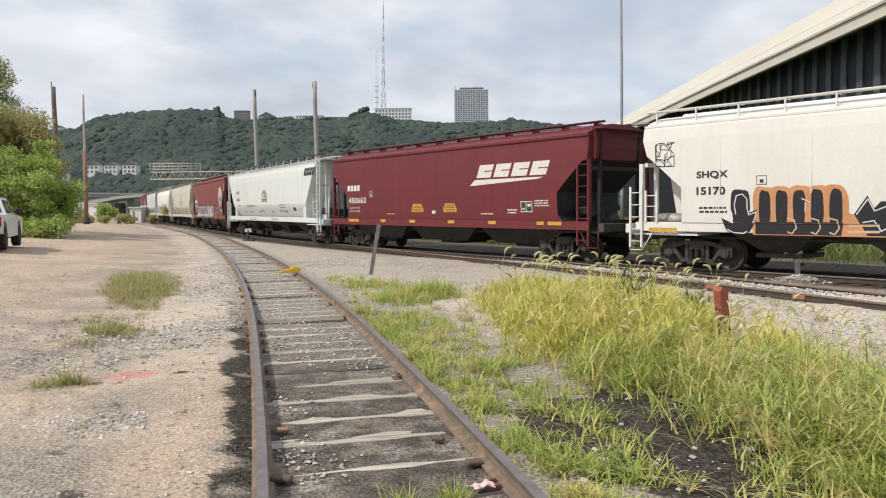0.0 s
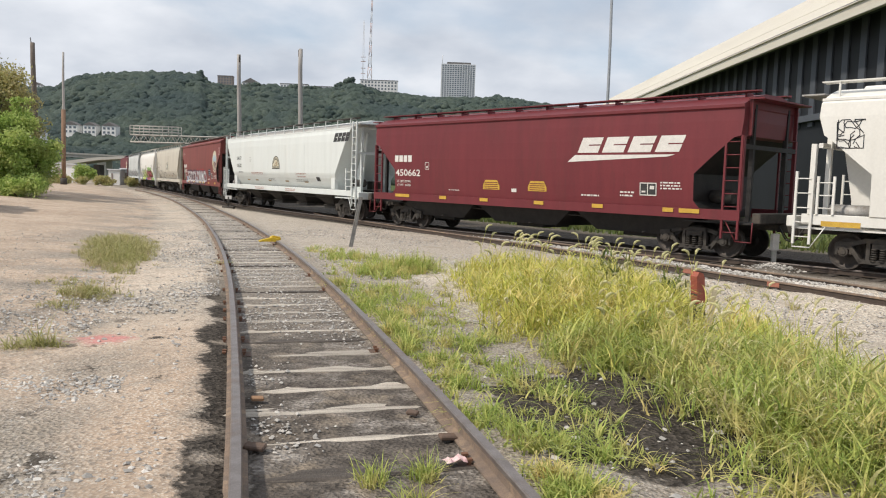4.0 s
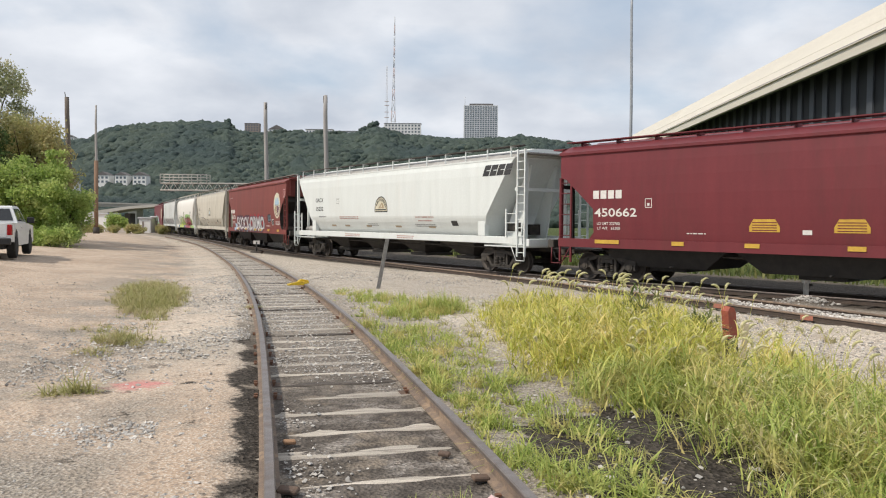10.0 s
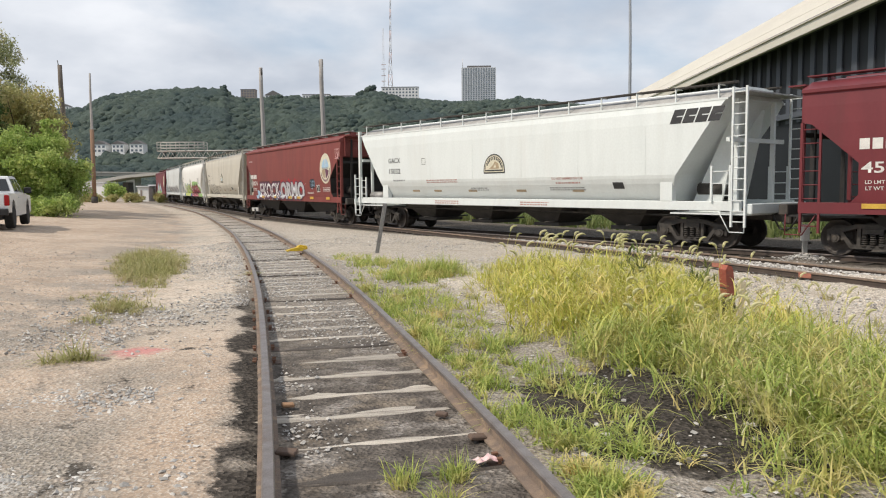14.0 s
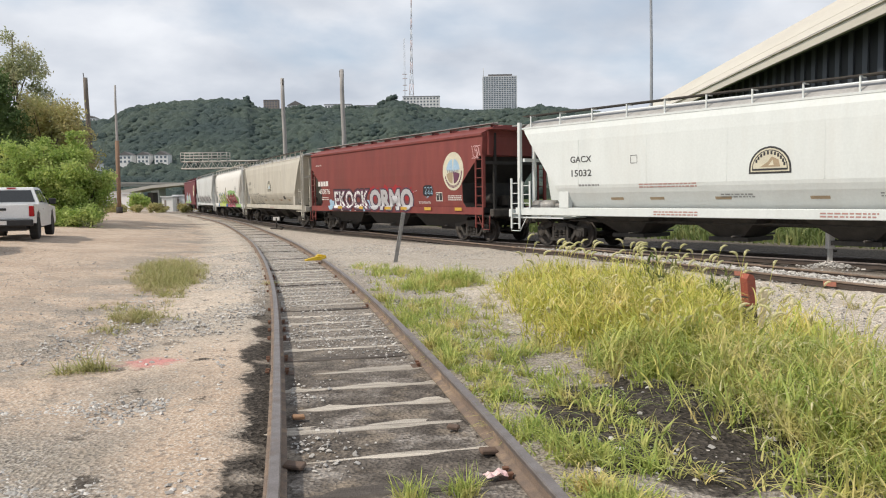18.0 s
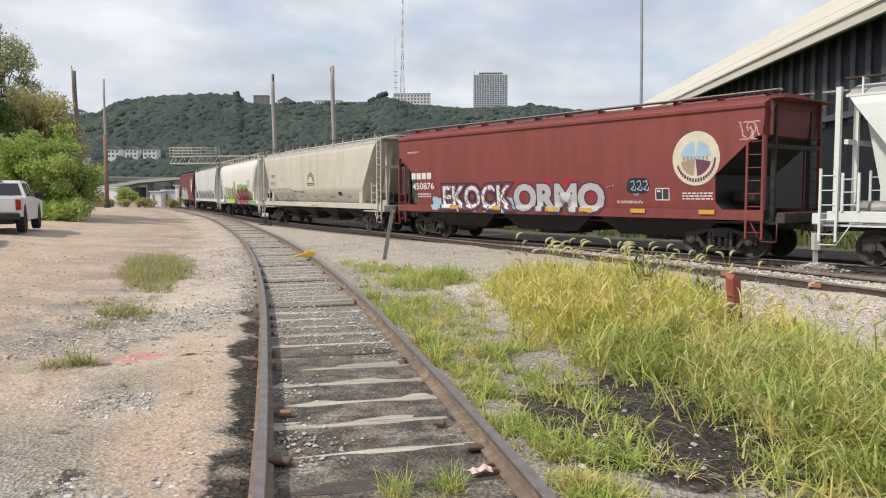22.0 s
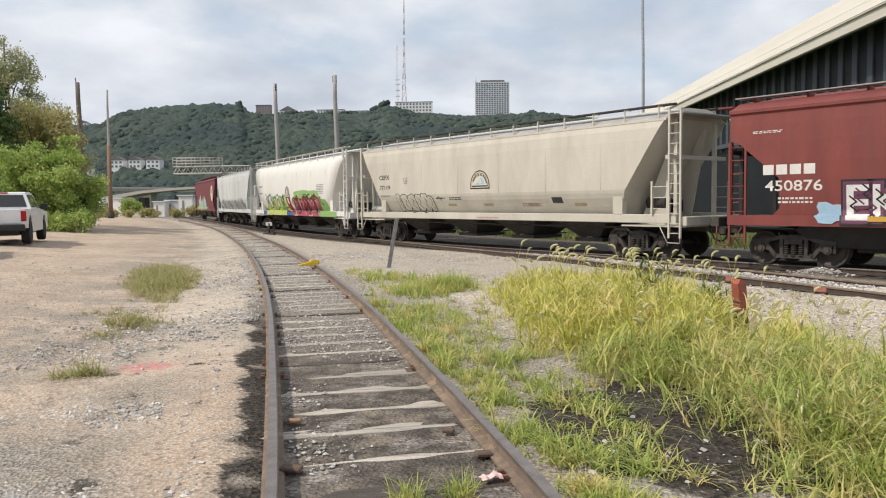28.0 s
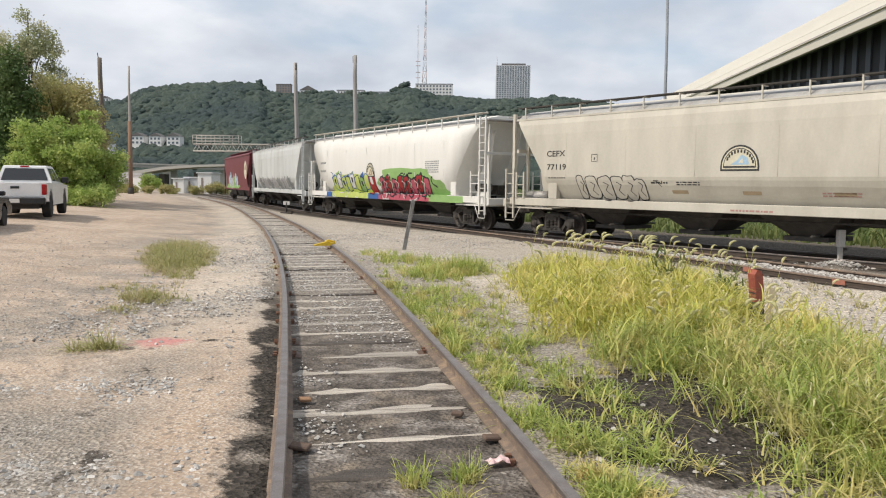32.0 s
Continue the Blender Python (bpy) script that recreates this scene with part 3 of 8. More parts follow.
    # dark soil colour, deepened so that it also stands for shade
    soil_and_shade = mixc(nt, c_1.outputs[1], (0.030, 0.026, 0.022), (0.105, 0.09, 0.076))
    # oily dirt between the rails, giving way to gravel further off
    inside = op("MULTIPLY", ramp(nt, clean, -0.80, -0.70), ramp(nt, clean, 0.80, 0.70))
    ash = mixc(nt, ramp(nt, small, 0.4, 0.66), (0.095, 0.082, 0.071), (0.190, 0.165, 0.142))
    ash = mixc(nt, op("MULTIPLY", c_1.outputs[0], ramp(nt, mid, 0.5, 0.64)), ash, (0.42, 0.38, 0.34))
    ash = mixc(nt, op("MULTIPLY", ramp(nt, nz(2.2, 6.0, 0.65), 0.52, 0.68), 0.75), ash, (0.34, 0.28, 0.215))
    ash = mixc(nt, op("MULTIPLY", ramp(nt, fwd, 7.0, 12.0), 0.72), ash, grav)
    col = mixc(nt, inside, col, ash)
    # black strip outside the left rail
    strip = op("MULTIPLY", op("MULTIPLY", ramp(nt, op("ADD", op("ADD", attr("off"), op("MULTIPLY", op("SUBTRACT", nz(0.8, 7.0, 0.6), 0.5), 1.1)), op("MULTIPLY", op("SUBTRACT", nz(9.0, 7.0, 0.75), 0.5), 0.5)), -1.14, -1.07), ramp(nt, attr("off"), -0.72, -0.80)), ramp(nt, op("ADD", fwd, op("MULTIPLY", mid, 8.0)), 19.0, 14.0))
    col = mixc(nt, op("MULTIPLY", strip, ramp(nt, nz(0.9), 0.36, 0.44)), col, soil_and_shade)
    col = mixc(nt, op("MULTIPLY", op("MULTIPLY", ramp(nt, nz(1.9, 7.0, 0.7), 0.60, 0.65), ramp(nt, attr("off"), -4.0, -1.5)), ramp(nt, attr("off"), 0.0, -0.9)), col, soil_and_shade)
    dirty = op("MULTIPLY", ramp(nt, op("ADD", attr("soil_and_shade"), op("MULTIPLY", op("SUBTRACT", nz(2.4, 6.0, 0.65), 0.5), 1.6)), 0.32, 0.46), ramp(nt, attr("soil_and_shade"), 0.02, 0.12))
    col = mixc(nt, dirty, col, soil_and_shade)
    col = mixc(nt, op("MULTIPLY", ramp(nt, op("ADD", attr("pink"), op("MULTIPLY", op("SUBTRACT", small, 0.5), 1.4)), 0.34, 0.70), 0.7), col, (0.58, 0.21, 0.21))
    calm = mixc(nt, sandy, mixc(nt, ramp(nt, fine, 0.3, 0.7), (0.60, 0.60, 0.60), (1.30, 1.30, 1.30)), mixc(nt, ramp(nt, fine, 0.3, 0.7), (0.84, 0.84, 0.84), (1.12, 1.12, 1.12)))
    col = mixc(nt, 1.0, col, calm, "MULTIPLY")
    nt.links.new(col, b.inputs["Base Color"])
    b.inputs["Roughness"].default_value = 0.95
    b.inputs["Specular IOR Level"].default_value = 0.12
    hs = op("ADD", op("MULTIPLY", v1.outputs["Distance"], 1.2), op("ADD", fine, op("MULTIPLY", small, 1.5)))
    bp = put(nt, "ShaderNodeBump", Strength=0.8, Distance=0.025)
    nt.links.new(op("SUBTRACT", 0.8, op("MULTIPLY", sandy, 0.45)), bp.inputs["Strength"])
    nt.links.new(hs, bp.inputs["Height"])
    nt.links.new(bp.outputs[0], b.inputs["Normal"])
    me.materials.append(m)
    me.polygons.foreach_set("use_smooth", [True] * len(me.polygons))
    return tagged(new("ground", me), "gravel yard with a beige dirt road and pale ballast", "ground", kind="structure")


ground = ground_sheet()

# ---- rails and ties ----
RAIL = [(-0.070, 0.0), (0.070, 0.0), (0.070, 0.012), (0.012, 0.03), (0.010, 0.098), (0.034, 0.108), (0.036, 0.135), (0.028, 0.145), (-0.028, 0.145), (-0.036, 0.135), (-0.034, 0.108), (-0.010, 0.098), (-0.012, 0.03), (-0.070, 0.012)]


def sweep_rail(name, px, py, pz, parent, m_web, m_top, label=""):
    """A rail section drawn along a line; pz is its foot."""
    px, py, pz = (np.asarray(a, float) for a in (px, py, pz))
    tx, ty = np.gradient(px), np.gradient(py)
    ln = np.hypot(tx, ty)
    nx, ny = ty / ln, -tx / ln
    v, f = [], []
    n = len(RAIL)
    for k in range(len(px)):
        for a, h in RAIL:
            v.append((px[k] + nx[k] * a, py[k] + ny[k] * a, pz[k] + h))
    mi = []
    for k in range(len(px) - 1):
        for j in range(n):
            f.append((k * n + j, k * n + (j + 1) % n, (k + 1) * n + (j + 1) % n, (k + 1) * n + j))
            mi.append(1 if 5 <= j <= 9 else 0)
    f.append(tuple(range(n))); mi.append(0)
    ob = part(name, (v, f), None, parent, label, mats=[m_web, m_top])
    ob.data.polygons.foreach_set("material_index", mi + [0] * (len(ob.data.polygons) - len(mi)))
    bm = bmesh.new(); bm.from_mesh(ob.data); bmesh.ops.recalc_face_normals(bm, faces=bm.faces[:]); bm.to_mesh(ob.data); bm.free()
    return ob


def offset_line(px, py, d):
    tx, ty = np.gradient(px), np.gradient(py)
    ln = np.hypot(tx, ty)
    return px + ty / ln * d, py - tx / ln * d


near_track = thing("siding_track", "curved siding of rusty rails on old dark timber ties in gravel", "railway track", kind="structure")
_sel = NY < 88
for _d, _nm in ((-0.753, "left rail"), (0.753, "right rail")):
    _x, _y = offset_line(NX[_sel], NY[_sel], _d)
    sweep_rail("rail", _x, _y, base_z(_y) - 0.012, near_track, M["rail_rust"], M["rail_top"], "worn steel rail with a rusty web")

rng = np.random.default_rng(11)
_arc = np.concatenate([[0], np.cumsum(np.hypot(np.diff(NX), np.diff(NY)))])


def tie_bm(seed, pale=False):
    r = random.Random(seed)
    bm = bmesh.new()
    n = 7
    rows = []
    for k in range(n + 1):
        x = -1.29 + 2.58 * k / n
        w0, w1 = 0.112 + r.uniform(-0.012, 0.008), 0.112 + r.uniform(-0.012, 0.008)
        t0, t1 = r.uniform(-0.005, 0.004), r.uniform(-0.005, 0.004)
        rows.append([bm.verts.new(p) for p in ((x, -w0, -0.14), (x, -w0, t0 - 0.012), (x, -w0 + 0.02, t0), (x, 0, (t0 + t1) / 2 - 0.004), (x, w1 - 0.02, t1), (x, w1, t1 - 0.012), (x, w1, -0.14))])
    for a, b in zip(rows, rows[1:]):
        for j in range(6):
            bm.faces.new((a[j], b[j], b[j + 1], a[j + 1]))
    bm.faces.new(rows[0]); bm.faces.new(rows[-1][::-1])
    return bm


def shared(name, bm, material):
    me = bpy.data.meshes.new(name)
    bm.normal_update(); bm.to_mesh(me); bm.free()
    me.materials.append(material)
    return me


TIES = [shared("tie", tie_bm(k), M["tie"]) for k in range(5)]
TIES_PALE = [shared("tie", tie_bm(9 + k), M["tie_pale"]) for k in range(3)]
PLATE = shared("tie_plate", boxbm(-0.16, 0.16, -0.09, 0.09, 0, 0.012, bevel=0.004), M["plate_rust"])
_spk = bmesh.new()
for _sx in (-0.095, 0.095):
    for _sy in (-0.05, 0.05):
        box(_spk, _sx - 0.012, _sx + 0.012, _sy - 0.012, _sy + 0.012, 0.0, 0.04)
        box(_spk, _sx - 0.02, _sx + 0.02, _sy - 0.017, _sy + 0.017, 0.036, 0.05)
SPIKES = shared("spikes", _spk, M["rust"])
s_at, kk = 3.0, 0
while True:
    x, y = float(np.interp(s_at, _arc, NX)), float(np.interp(s_at, _arc, NY))
    if y > 86:
        break
    h = math.atan2(float(np.interp(s_at + 0.3, _arc, NX)) - x, 0.3)
    rz = math.degrees(-h) + rng.uniform(-1.2, 1.2)
    # sunk in dirt and tipped a little, so that one weathered edge shows
    z = float(base_z(y)) - 0.022 + rng.uniform(-0.004, 0.003) + 0.008 * float(smooth(9, 16, y))
    pale = kk % 6 != 4
    ob = new("tie", (TIES_PALE if pale else TIES)[kk % (3 if pale else 5)])
    ob.matrix_world = pose(x + rng.uniform(-0.06, 0.06), y, z, -rng.uniform(3.5, 5.5), rng.uniform(-0.4, 0.4), rz)
    ob.parent = near_track
    if y < 30:
        for dx in (-0.753, 0.753):
            if rng.uniform() < 0.72:
                continue
            for nm, me_ in (("tie_plate", PLATE), ("spikes", SPIKES)):
                ob = new(nm, me_)
                ob.matrix_world = pose(x, y, z, 0, 0, rz) @ Matrix.Translation((dx, 0, -0.002))
                ob.parent = near_track
    s_at += 0.625 + rng.uniform(-0.03, 0.03)
    kk += 1

main_track = thing("main_track", "dark main line of two rails on a ballast bed", "railway track", kind="structure")
_sel = MS < 190
for _d in (-0.753, 0.753):
    _x, _y = offset_line(MX[_sel], MY[_sel], _d)
    sweep_rail("rail", _x, _y, np.full(len(_x), RAIL_Z - 0.145), main_track, M["rail_main"], M["rail_top"], "dark rail polished along its top")
s_at = -40.0
while s_at < 120:
    x, y, h = on_main(s_at)
    ob = new("tie", TIES[int(s_at * 7) % 5])
    ob.matrix_world = pose(x, y, RAIL_Z - 0.15, 0, 0, math.degrees(h))
    ob.parent = main_track
    s_at += 0.54
side_track = thing("joining_track", "dark rusty rails joining the main line", "railway track", kind="structure")
_y = np.arange(-20, 42, 0.5)
_x = rail_a_x(_y)
_x = np.convolve(np.pad(_x, 6, mode="edge"), np.ones(13) / 13, "valid")
sweep_rail("rail", _x, _y, np.full(len(_x), RAIL_Z - 0.135), side_track, M["rail_main"], M["rail_rust"], "dark rusty rail")
_x2, _y2 = offset_line(_x, _y, 1.506)
_ok = main_gap(_x2, _y2) > 0.9
sweep_rail("rail", _x2[_ok], _y2[_ok], np.full(int(_ok.sum()), RAIL_Z - 0.15), side_track, M["rail_main"], M["rail_rust"], "dark rusty rail")


# ---- hopper cars ----
CAR_L = [19.2, 18.26, 20.83, 18.64, 19.62, 19.88, 19.39, 19.22]
CAR_G = np.concatenate([[0], np.cumsum(CAR_L)])
S_T = np.array([0, 3, 6, 9, 11, 13, 14, 17, 19, 21, 22, 23, 28, 32.0])
S_V = np.array([-19.95, -24.09, -28.31, -32.97, -36.59, -40.61, -42.77, -49.99, -55.54, -61.32, -64.19, -67.0, -79.89, -90.11])


def train_s(t):
    m = np.gradient(S_V, S_T)
    i = int(np.clip(np.searchsorted(S_T, t, "right") - 1, 0, len(S_T) - 2))
    h = S_T[i + 1] - S_T[i]
    u = (t - S_T[i]) / h
    return float((2 * u**3 - 3 * u**2 + 1) * S_V[i] + (u**3 - 2 * u**2 + u) * h * m[i] + (-2 * u**3 + 3 * u**2) * S_V[i + 1] + (u**3 - u**2) * h * m[i + 1])


def loft(levels, nx=12):
    """A hopper body from rows of (height, half width, half length)."""
    bm = bmesh.new()
    grid = {}
    for k, (z, w, e) in enumerate(levels):
        for j in range(nx + 1):
            x = -e + 2 * e * j / nx
            for side in (-1, 1):
                grid[k, j, side] = bm.verts.new((x, side * w, z))
    K = len(levels)
    for k in range(K - 1):
        for j in range(nx):
            for side in (-1, 1):
                bm.faces.new((grid[k, j, side], grid[k, j + 1, side], grid[k + 1, j + 1, side], grid[k + 1, j, side]))
        for j in (0, nx):
            bm.faces.new((grid[k, j, -1], grid[k, j, 1], grid[k + 1, j, 1], grid[k + 1, j, -1]))
    for k in (0, K - 1):
        for j in range(nx):
            bm.faces.new((grid[k, j, -1], grid[k, j + 1, -1], grid[k, j + 1, 1], grid[k, j, 1]))
    bmesh.ops.recalc_face_normals(bm, faces=bm.faces[:])
    for e in bm.edges:
        e.smooth = True
    return bm


LEV_ROUND = [(1.36, 1.20, 6.85), (1.60, 1.34, 6.95), (1.86, 1.48, 7.04), (2.02, 1.54, 7.10), (2.12, 1.562, 7.15), (2.5, 1.57, 7.42), (3.2, 1.57, 7.90), (3.6, 1.57, 8.18), (3.95, 1.55, 8.42), (4.16, 1.50, 8.56), (4.20, 1.44, 8.62), (4.36, 1.18, 8.62), (4.48, 0.84, 8.62), (4.55, 0.42, 8.62)]
LEV_OLD = [(1.36, 1.515, 7.36), (2.36, 1.555, 7.36), (2.42, 1.557, 7.44), (3.22, 1.57, 8.38), (3.30, 1.57, 8.50), (3.75, 1.565, 8.64), (4.08, 1.54, 8.62), (4.14, 1.50, 8.60), (4.24, 1.42, 8.56), (4.36, 1.14, 8.56), (4.46, 0.8, 8.56), (4.52, 0.42, 8.56)]
LEV_FLAT = [(1.10, 1.47, 7.45), (1.36, 1.49, 7.45), (1.56, 1.51, 7.25), (1.9, 1.535, 7.25), (2.32, 1.555, 7.25), (2.75, 1.565, 7.76), (3.30, 1.56, 8.44), (3.35, 1.558, 8.66), (3.75, 1.545, 8.70), (4.06, 1.525, 8.70), (4.10, 1.585, 8.72), (4.18, 1.585, 8.72), (4.21, 1.52, 8.72), (4.42, 1.0, 8.72), (4.52, 0.42, 8.72)]
LEV_BARREL = [(1.36, 1.22, 6.95), (1.60, 1.36, 7.0), (1.86, 1.48, 7.06), (2.02, 1.53, 7.10), (2.12, 1.555, 7.15), (2.5, 1.575, 7.42), (3.2, 1.575, 7.92), (3.6, 1.55, 8.18), (3.85, 1.50, 8.36), (4.05, 1.42, 8.48), (4.22, 1.28, 8.56), (4.36, 1.08, 8.60), (4.47, 0.80, 8.62), (4.54, 0.42, 8.62)]
LEVELS = {"barrel": LEV_BARREL, "round": LEV_ROUND, "old": LEV_OLD, "flat": LEV_FLAT}


def wheelset_mesh():
    bm = bmesh.new()
    for sd in (-1, 1):
        prof = [(0.0, 0.10), (0.0, 0.16), (0.035, 0.17), (0.05, 0.33), (0.015, 0.40), (0.005, 0.455), (0.10, 0.457), (0.125, 0.485), (0.14, 0.485), (0.14, 0.40), (0.11, 0.33), (0.10, 0.17), (0.14, 0.12)]
        rows = [(sd * (0.84 - y), r) for y, r in prof]
        lathe(bm, rows, 22)
    tube(bm, (0, -1.05, 0), (0, 1.05, 0), 0.085, n=10)
    for sd in (-1, 1):
        tube(bm, (0, sd * 0.99, 0), (0, sd * 1.08, 0), 0.11, n=10)
        for a in range(3):
            an = a * 2.094
            tube(bm, (0.06 * math.cos(an), sd * 1.08, 0.06 * math.sin(an)), (0.06 * math.cos(an), sd * 1.105, 0.06 * math.sin(an)), 0.018, n=6)
    bmesh.ops.recalc_face_normals(bm, faces=bm.faces[:])
    return bm


ME_WHEEL = shared("wheelset", wheelset_mesh(), M["wheel"])

def bar2(bm, pts, th, y0, y1):
    """Flat steel bars of one thickness through (x, z) points."""
    for (xa, za), (xb, zb) in zip(pts, pts[1:]):
        d = Vector((xb - xa, zb - za)).normalized()
        n, e = Vector((-d.y, d.x)) * th / 2, d * th * 0.3
        prism(bm, [(xa - e.x - n.x, za - e.y - n.y), (xb + e.x - n.x, zb + e.y - n.y), (xb + e.x + n.x, zb + e.y + n.y), (xa - e.x + n.x, za - e.y + n.y)], y0, y1)


def side_frame_bm():
    """A cast truck side: arched top chord, dropped lower chord, two columns, bearing jaws."""
    bm = bmesh.new()
    bar2(bm, [(-1.07, 0.62), (-0.74, 0.66), (-0.38, 0.76), (0.38, 0.76), (0.74, 0.66), (1.07, 0.62)], 0.11, -0.075, 0.075)
    bar2(bm, [(-0.76, 0.60), (-0.50, 0.25), (0.50, 0.25), (0.76, 0.60)], 0.10, -0.07, 0.07)
    for sx in (-1, 1):
        bar2(bm, [(sx * 0.33, 0.27), (sx * 0.33, 0.73)], 0.09, -0.065, 0.065)
        bar2(bm, [(sx * 1.06, 0.40), (sx * 1.06, 0.62)], 0.07, -0.06, 0.06)
        bar2(bm, [(sx * 0.73, 0.42), (sx * 0.73, 0.62)], 0.06, -0.06, 0.06)
        tube(bm, (sx * 0.89, -0.11, 0.457), (sx * 0.89, 0.09, 0.457), 0.115, n=12)
        tube(bm, (sx * 0.89, -0.135, 0.457), (sx * 0.89, -0.10, 0.457), 0.07, n=10)
        box(bm, sx * 0.89 - 0.12, sx * 0.89 + 0.12, -0.07, 0.07, 0.53, 0.62)
    prism(bm, [(-0.24, 0.58), (0.24, 0.58), (0.24, 0.70), (-0.24, 0.70)], -0.09, 0.05)
    bmesh.ops.recalc_face_normals(bm, faces=bm.faces[:])
    return bm


def two_mat(name, bm, a, b):
    me = bpy.data.meshes.new(name)
    bm.normal_update(); bm.to_mesh(me); bm.free()
    me.materials.append(a); me.materials.append(b)
    return me


ME_FRAME = two_mat("side_frame", side_frame_bm(), M["steel_dark"], M["black"])
_spr = bmesh.new()
for _sx in (-0.2, 0.0, 0.2):
    for _k in range(6):
        tube(_spr, (_sx, 0, 0.27 + _k * 0.055), (_sx, 0, 0.30 + _k * 0.055), 0.075, n=8)
ME_SPRING = shared("springs", _spr, M["steel_dark"])
ME_BOLSTER = shared("bolster", boxbm(-0.2, 0.2, -1.0, 1.0, 0.58, 0.86, bevel=0.03), M["steel_dark"])
_brk = bmesh.new()
for _sx in (-1, 1):
    box(_brk, _sx * 0.38 - 0.04, _sx * 0.38 + 0.04, -0.72, 0.72, 0.36, 0.46)
    for _sy in (-0.77, 0.77):
        box(_brk, _sx * 0.42 - 0.04, _sx * 0.42 + 0.04, _sy - 0.06, _sy + 0.06, 0.30, 0.62)
ME_BRAKE = shared("brake_beam", _brk, M["steel_dark"])
TRUCKS = []
WHEELSETS = []


def link(name, me, parent, m=None, label=""):
    ob = new(name, me)
    ob.parent = parent
    if m is not None:
        ob.matrix_basis = m
    if label:
        ob["label"] = label
    return ob


def add_truck(car, x, car_i):
    tr = link("truck", ME_BOLSTER, car, pose(x, 0, 0), "dirty dark four-wheel truck")
    for sy in (-1, 1):
        link("side_frame", ME_FRAME, tr, pose(0, sy * 0.99, 0, 0, 0, 0 if sy < 0 else 180))
        link("springs", ME_SPRING, tr, pose(0, sy * 1.03, 0))
    link("brake_beam", ME_BRAKE, tr)
    for sx in (-1, 1):
        ws = link("wheelset", ME_WHEEL, tr, pose(sx * 0.89, 0, 0.457), "steel wheels on an axle")
        WHEELSETS.append((ws, sx * 0.89, car_i))
    TRUCKS.append((tr, x, car_i))
    return tr


def text_mesh(s, size, bold=0.0, shear=0.0):
    cu = bpy.data.curves.new("text", "FONT")
    cu.body, cu.size, cu.offset, cu.shear = s, size, bold, shear
    cu.resolution_u = 3
    tmp = bpy.data.objects.new("text_tmp", cu)
    me = bpy.data.meshes.new_from_object(tmp)
    bpy.data.objects.remove(tmp)
    me.transform(Matrix.Rotation(radians(90), 4, "X"))
    me.materials.clear()
    return me


def flat_poly(bm, pts, y, mi=0):
    f = bm.faces.new([bm.verts.new((px, y, pz)) for px, pz in pts])
    f.material_index = mi
    return f


def blob(cx, cz, rx, rz, seed, n=28, rough=0.12):
    r = random.Random(seed)
    ph = [r.uniform(0, 6.28) for _ in range(4)]
    out = []
    for k in range(n):
        a = 2 * math.pi * k / n
        q = 1 + rough * (math.sin(3 * a + ph[0]) + 0.6 * math.sin(5 * a + ph[1]) + 0.4 * math.sin(9 * a + ph[2]))
        sq = (abs(math.cos(a)) ** 4 + abs(math.sin(a)) ** 4) ** -0.25
        out.append((cx + rx * q * sq * math.cos(a), cz + rz * q * sq * math.sin(a)))
    return out


def stroke_line(bm, pts, y, width, mi=0):
    """A painted line through (x, z) points, as joined quads."""
    for (x0, z0), (x1, z1) in zip(pts, pts[1:]):
        d = Vector((x1 - x0, z1 - z0))
        if d.length < 1e-6:
            continue
        nrm = Vector((-d.y, d.x)).normalized() * width / 2
        e = d.normalized() * width * 0.3
        flat_poly(bm, [(x0 - nrm.x - e.x, z0 - nrm.y - e.y), (x1 - nrm.x + e.x, z1 - nrm.y + e.y), (x1 + nrm.x + e.x, z1 + nrm.y + e.y), (x0 + nrm.x - e.x, z0 + nrm.y - e.y)], y, mi)


def ladder(car, x0, x1, y, z0, z1, material, rungs, r=0.022, name="ladder"):
    bm = bmesh.new()
    for x in (x0, x1):
        box(bm, x - r * 1.3, x + r * 1.3, y - r * 1.3, y + r * 1.3, z0, z1)
    for k in range(rungs):
        z = z0 + (z1 - z0) * (k + 0.5) / rungs
        tube(bm, (x0, y, z), (x1, y, z), r * 0.7, n=6)
    return part(name, bm, material, car)


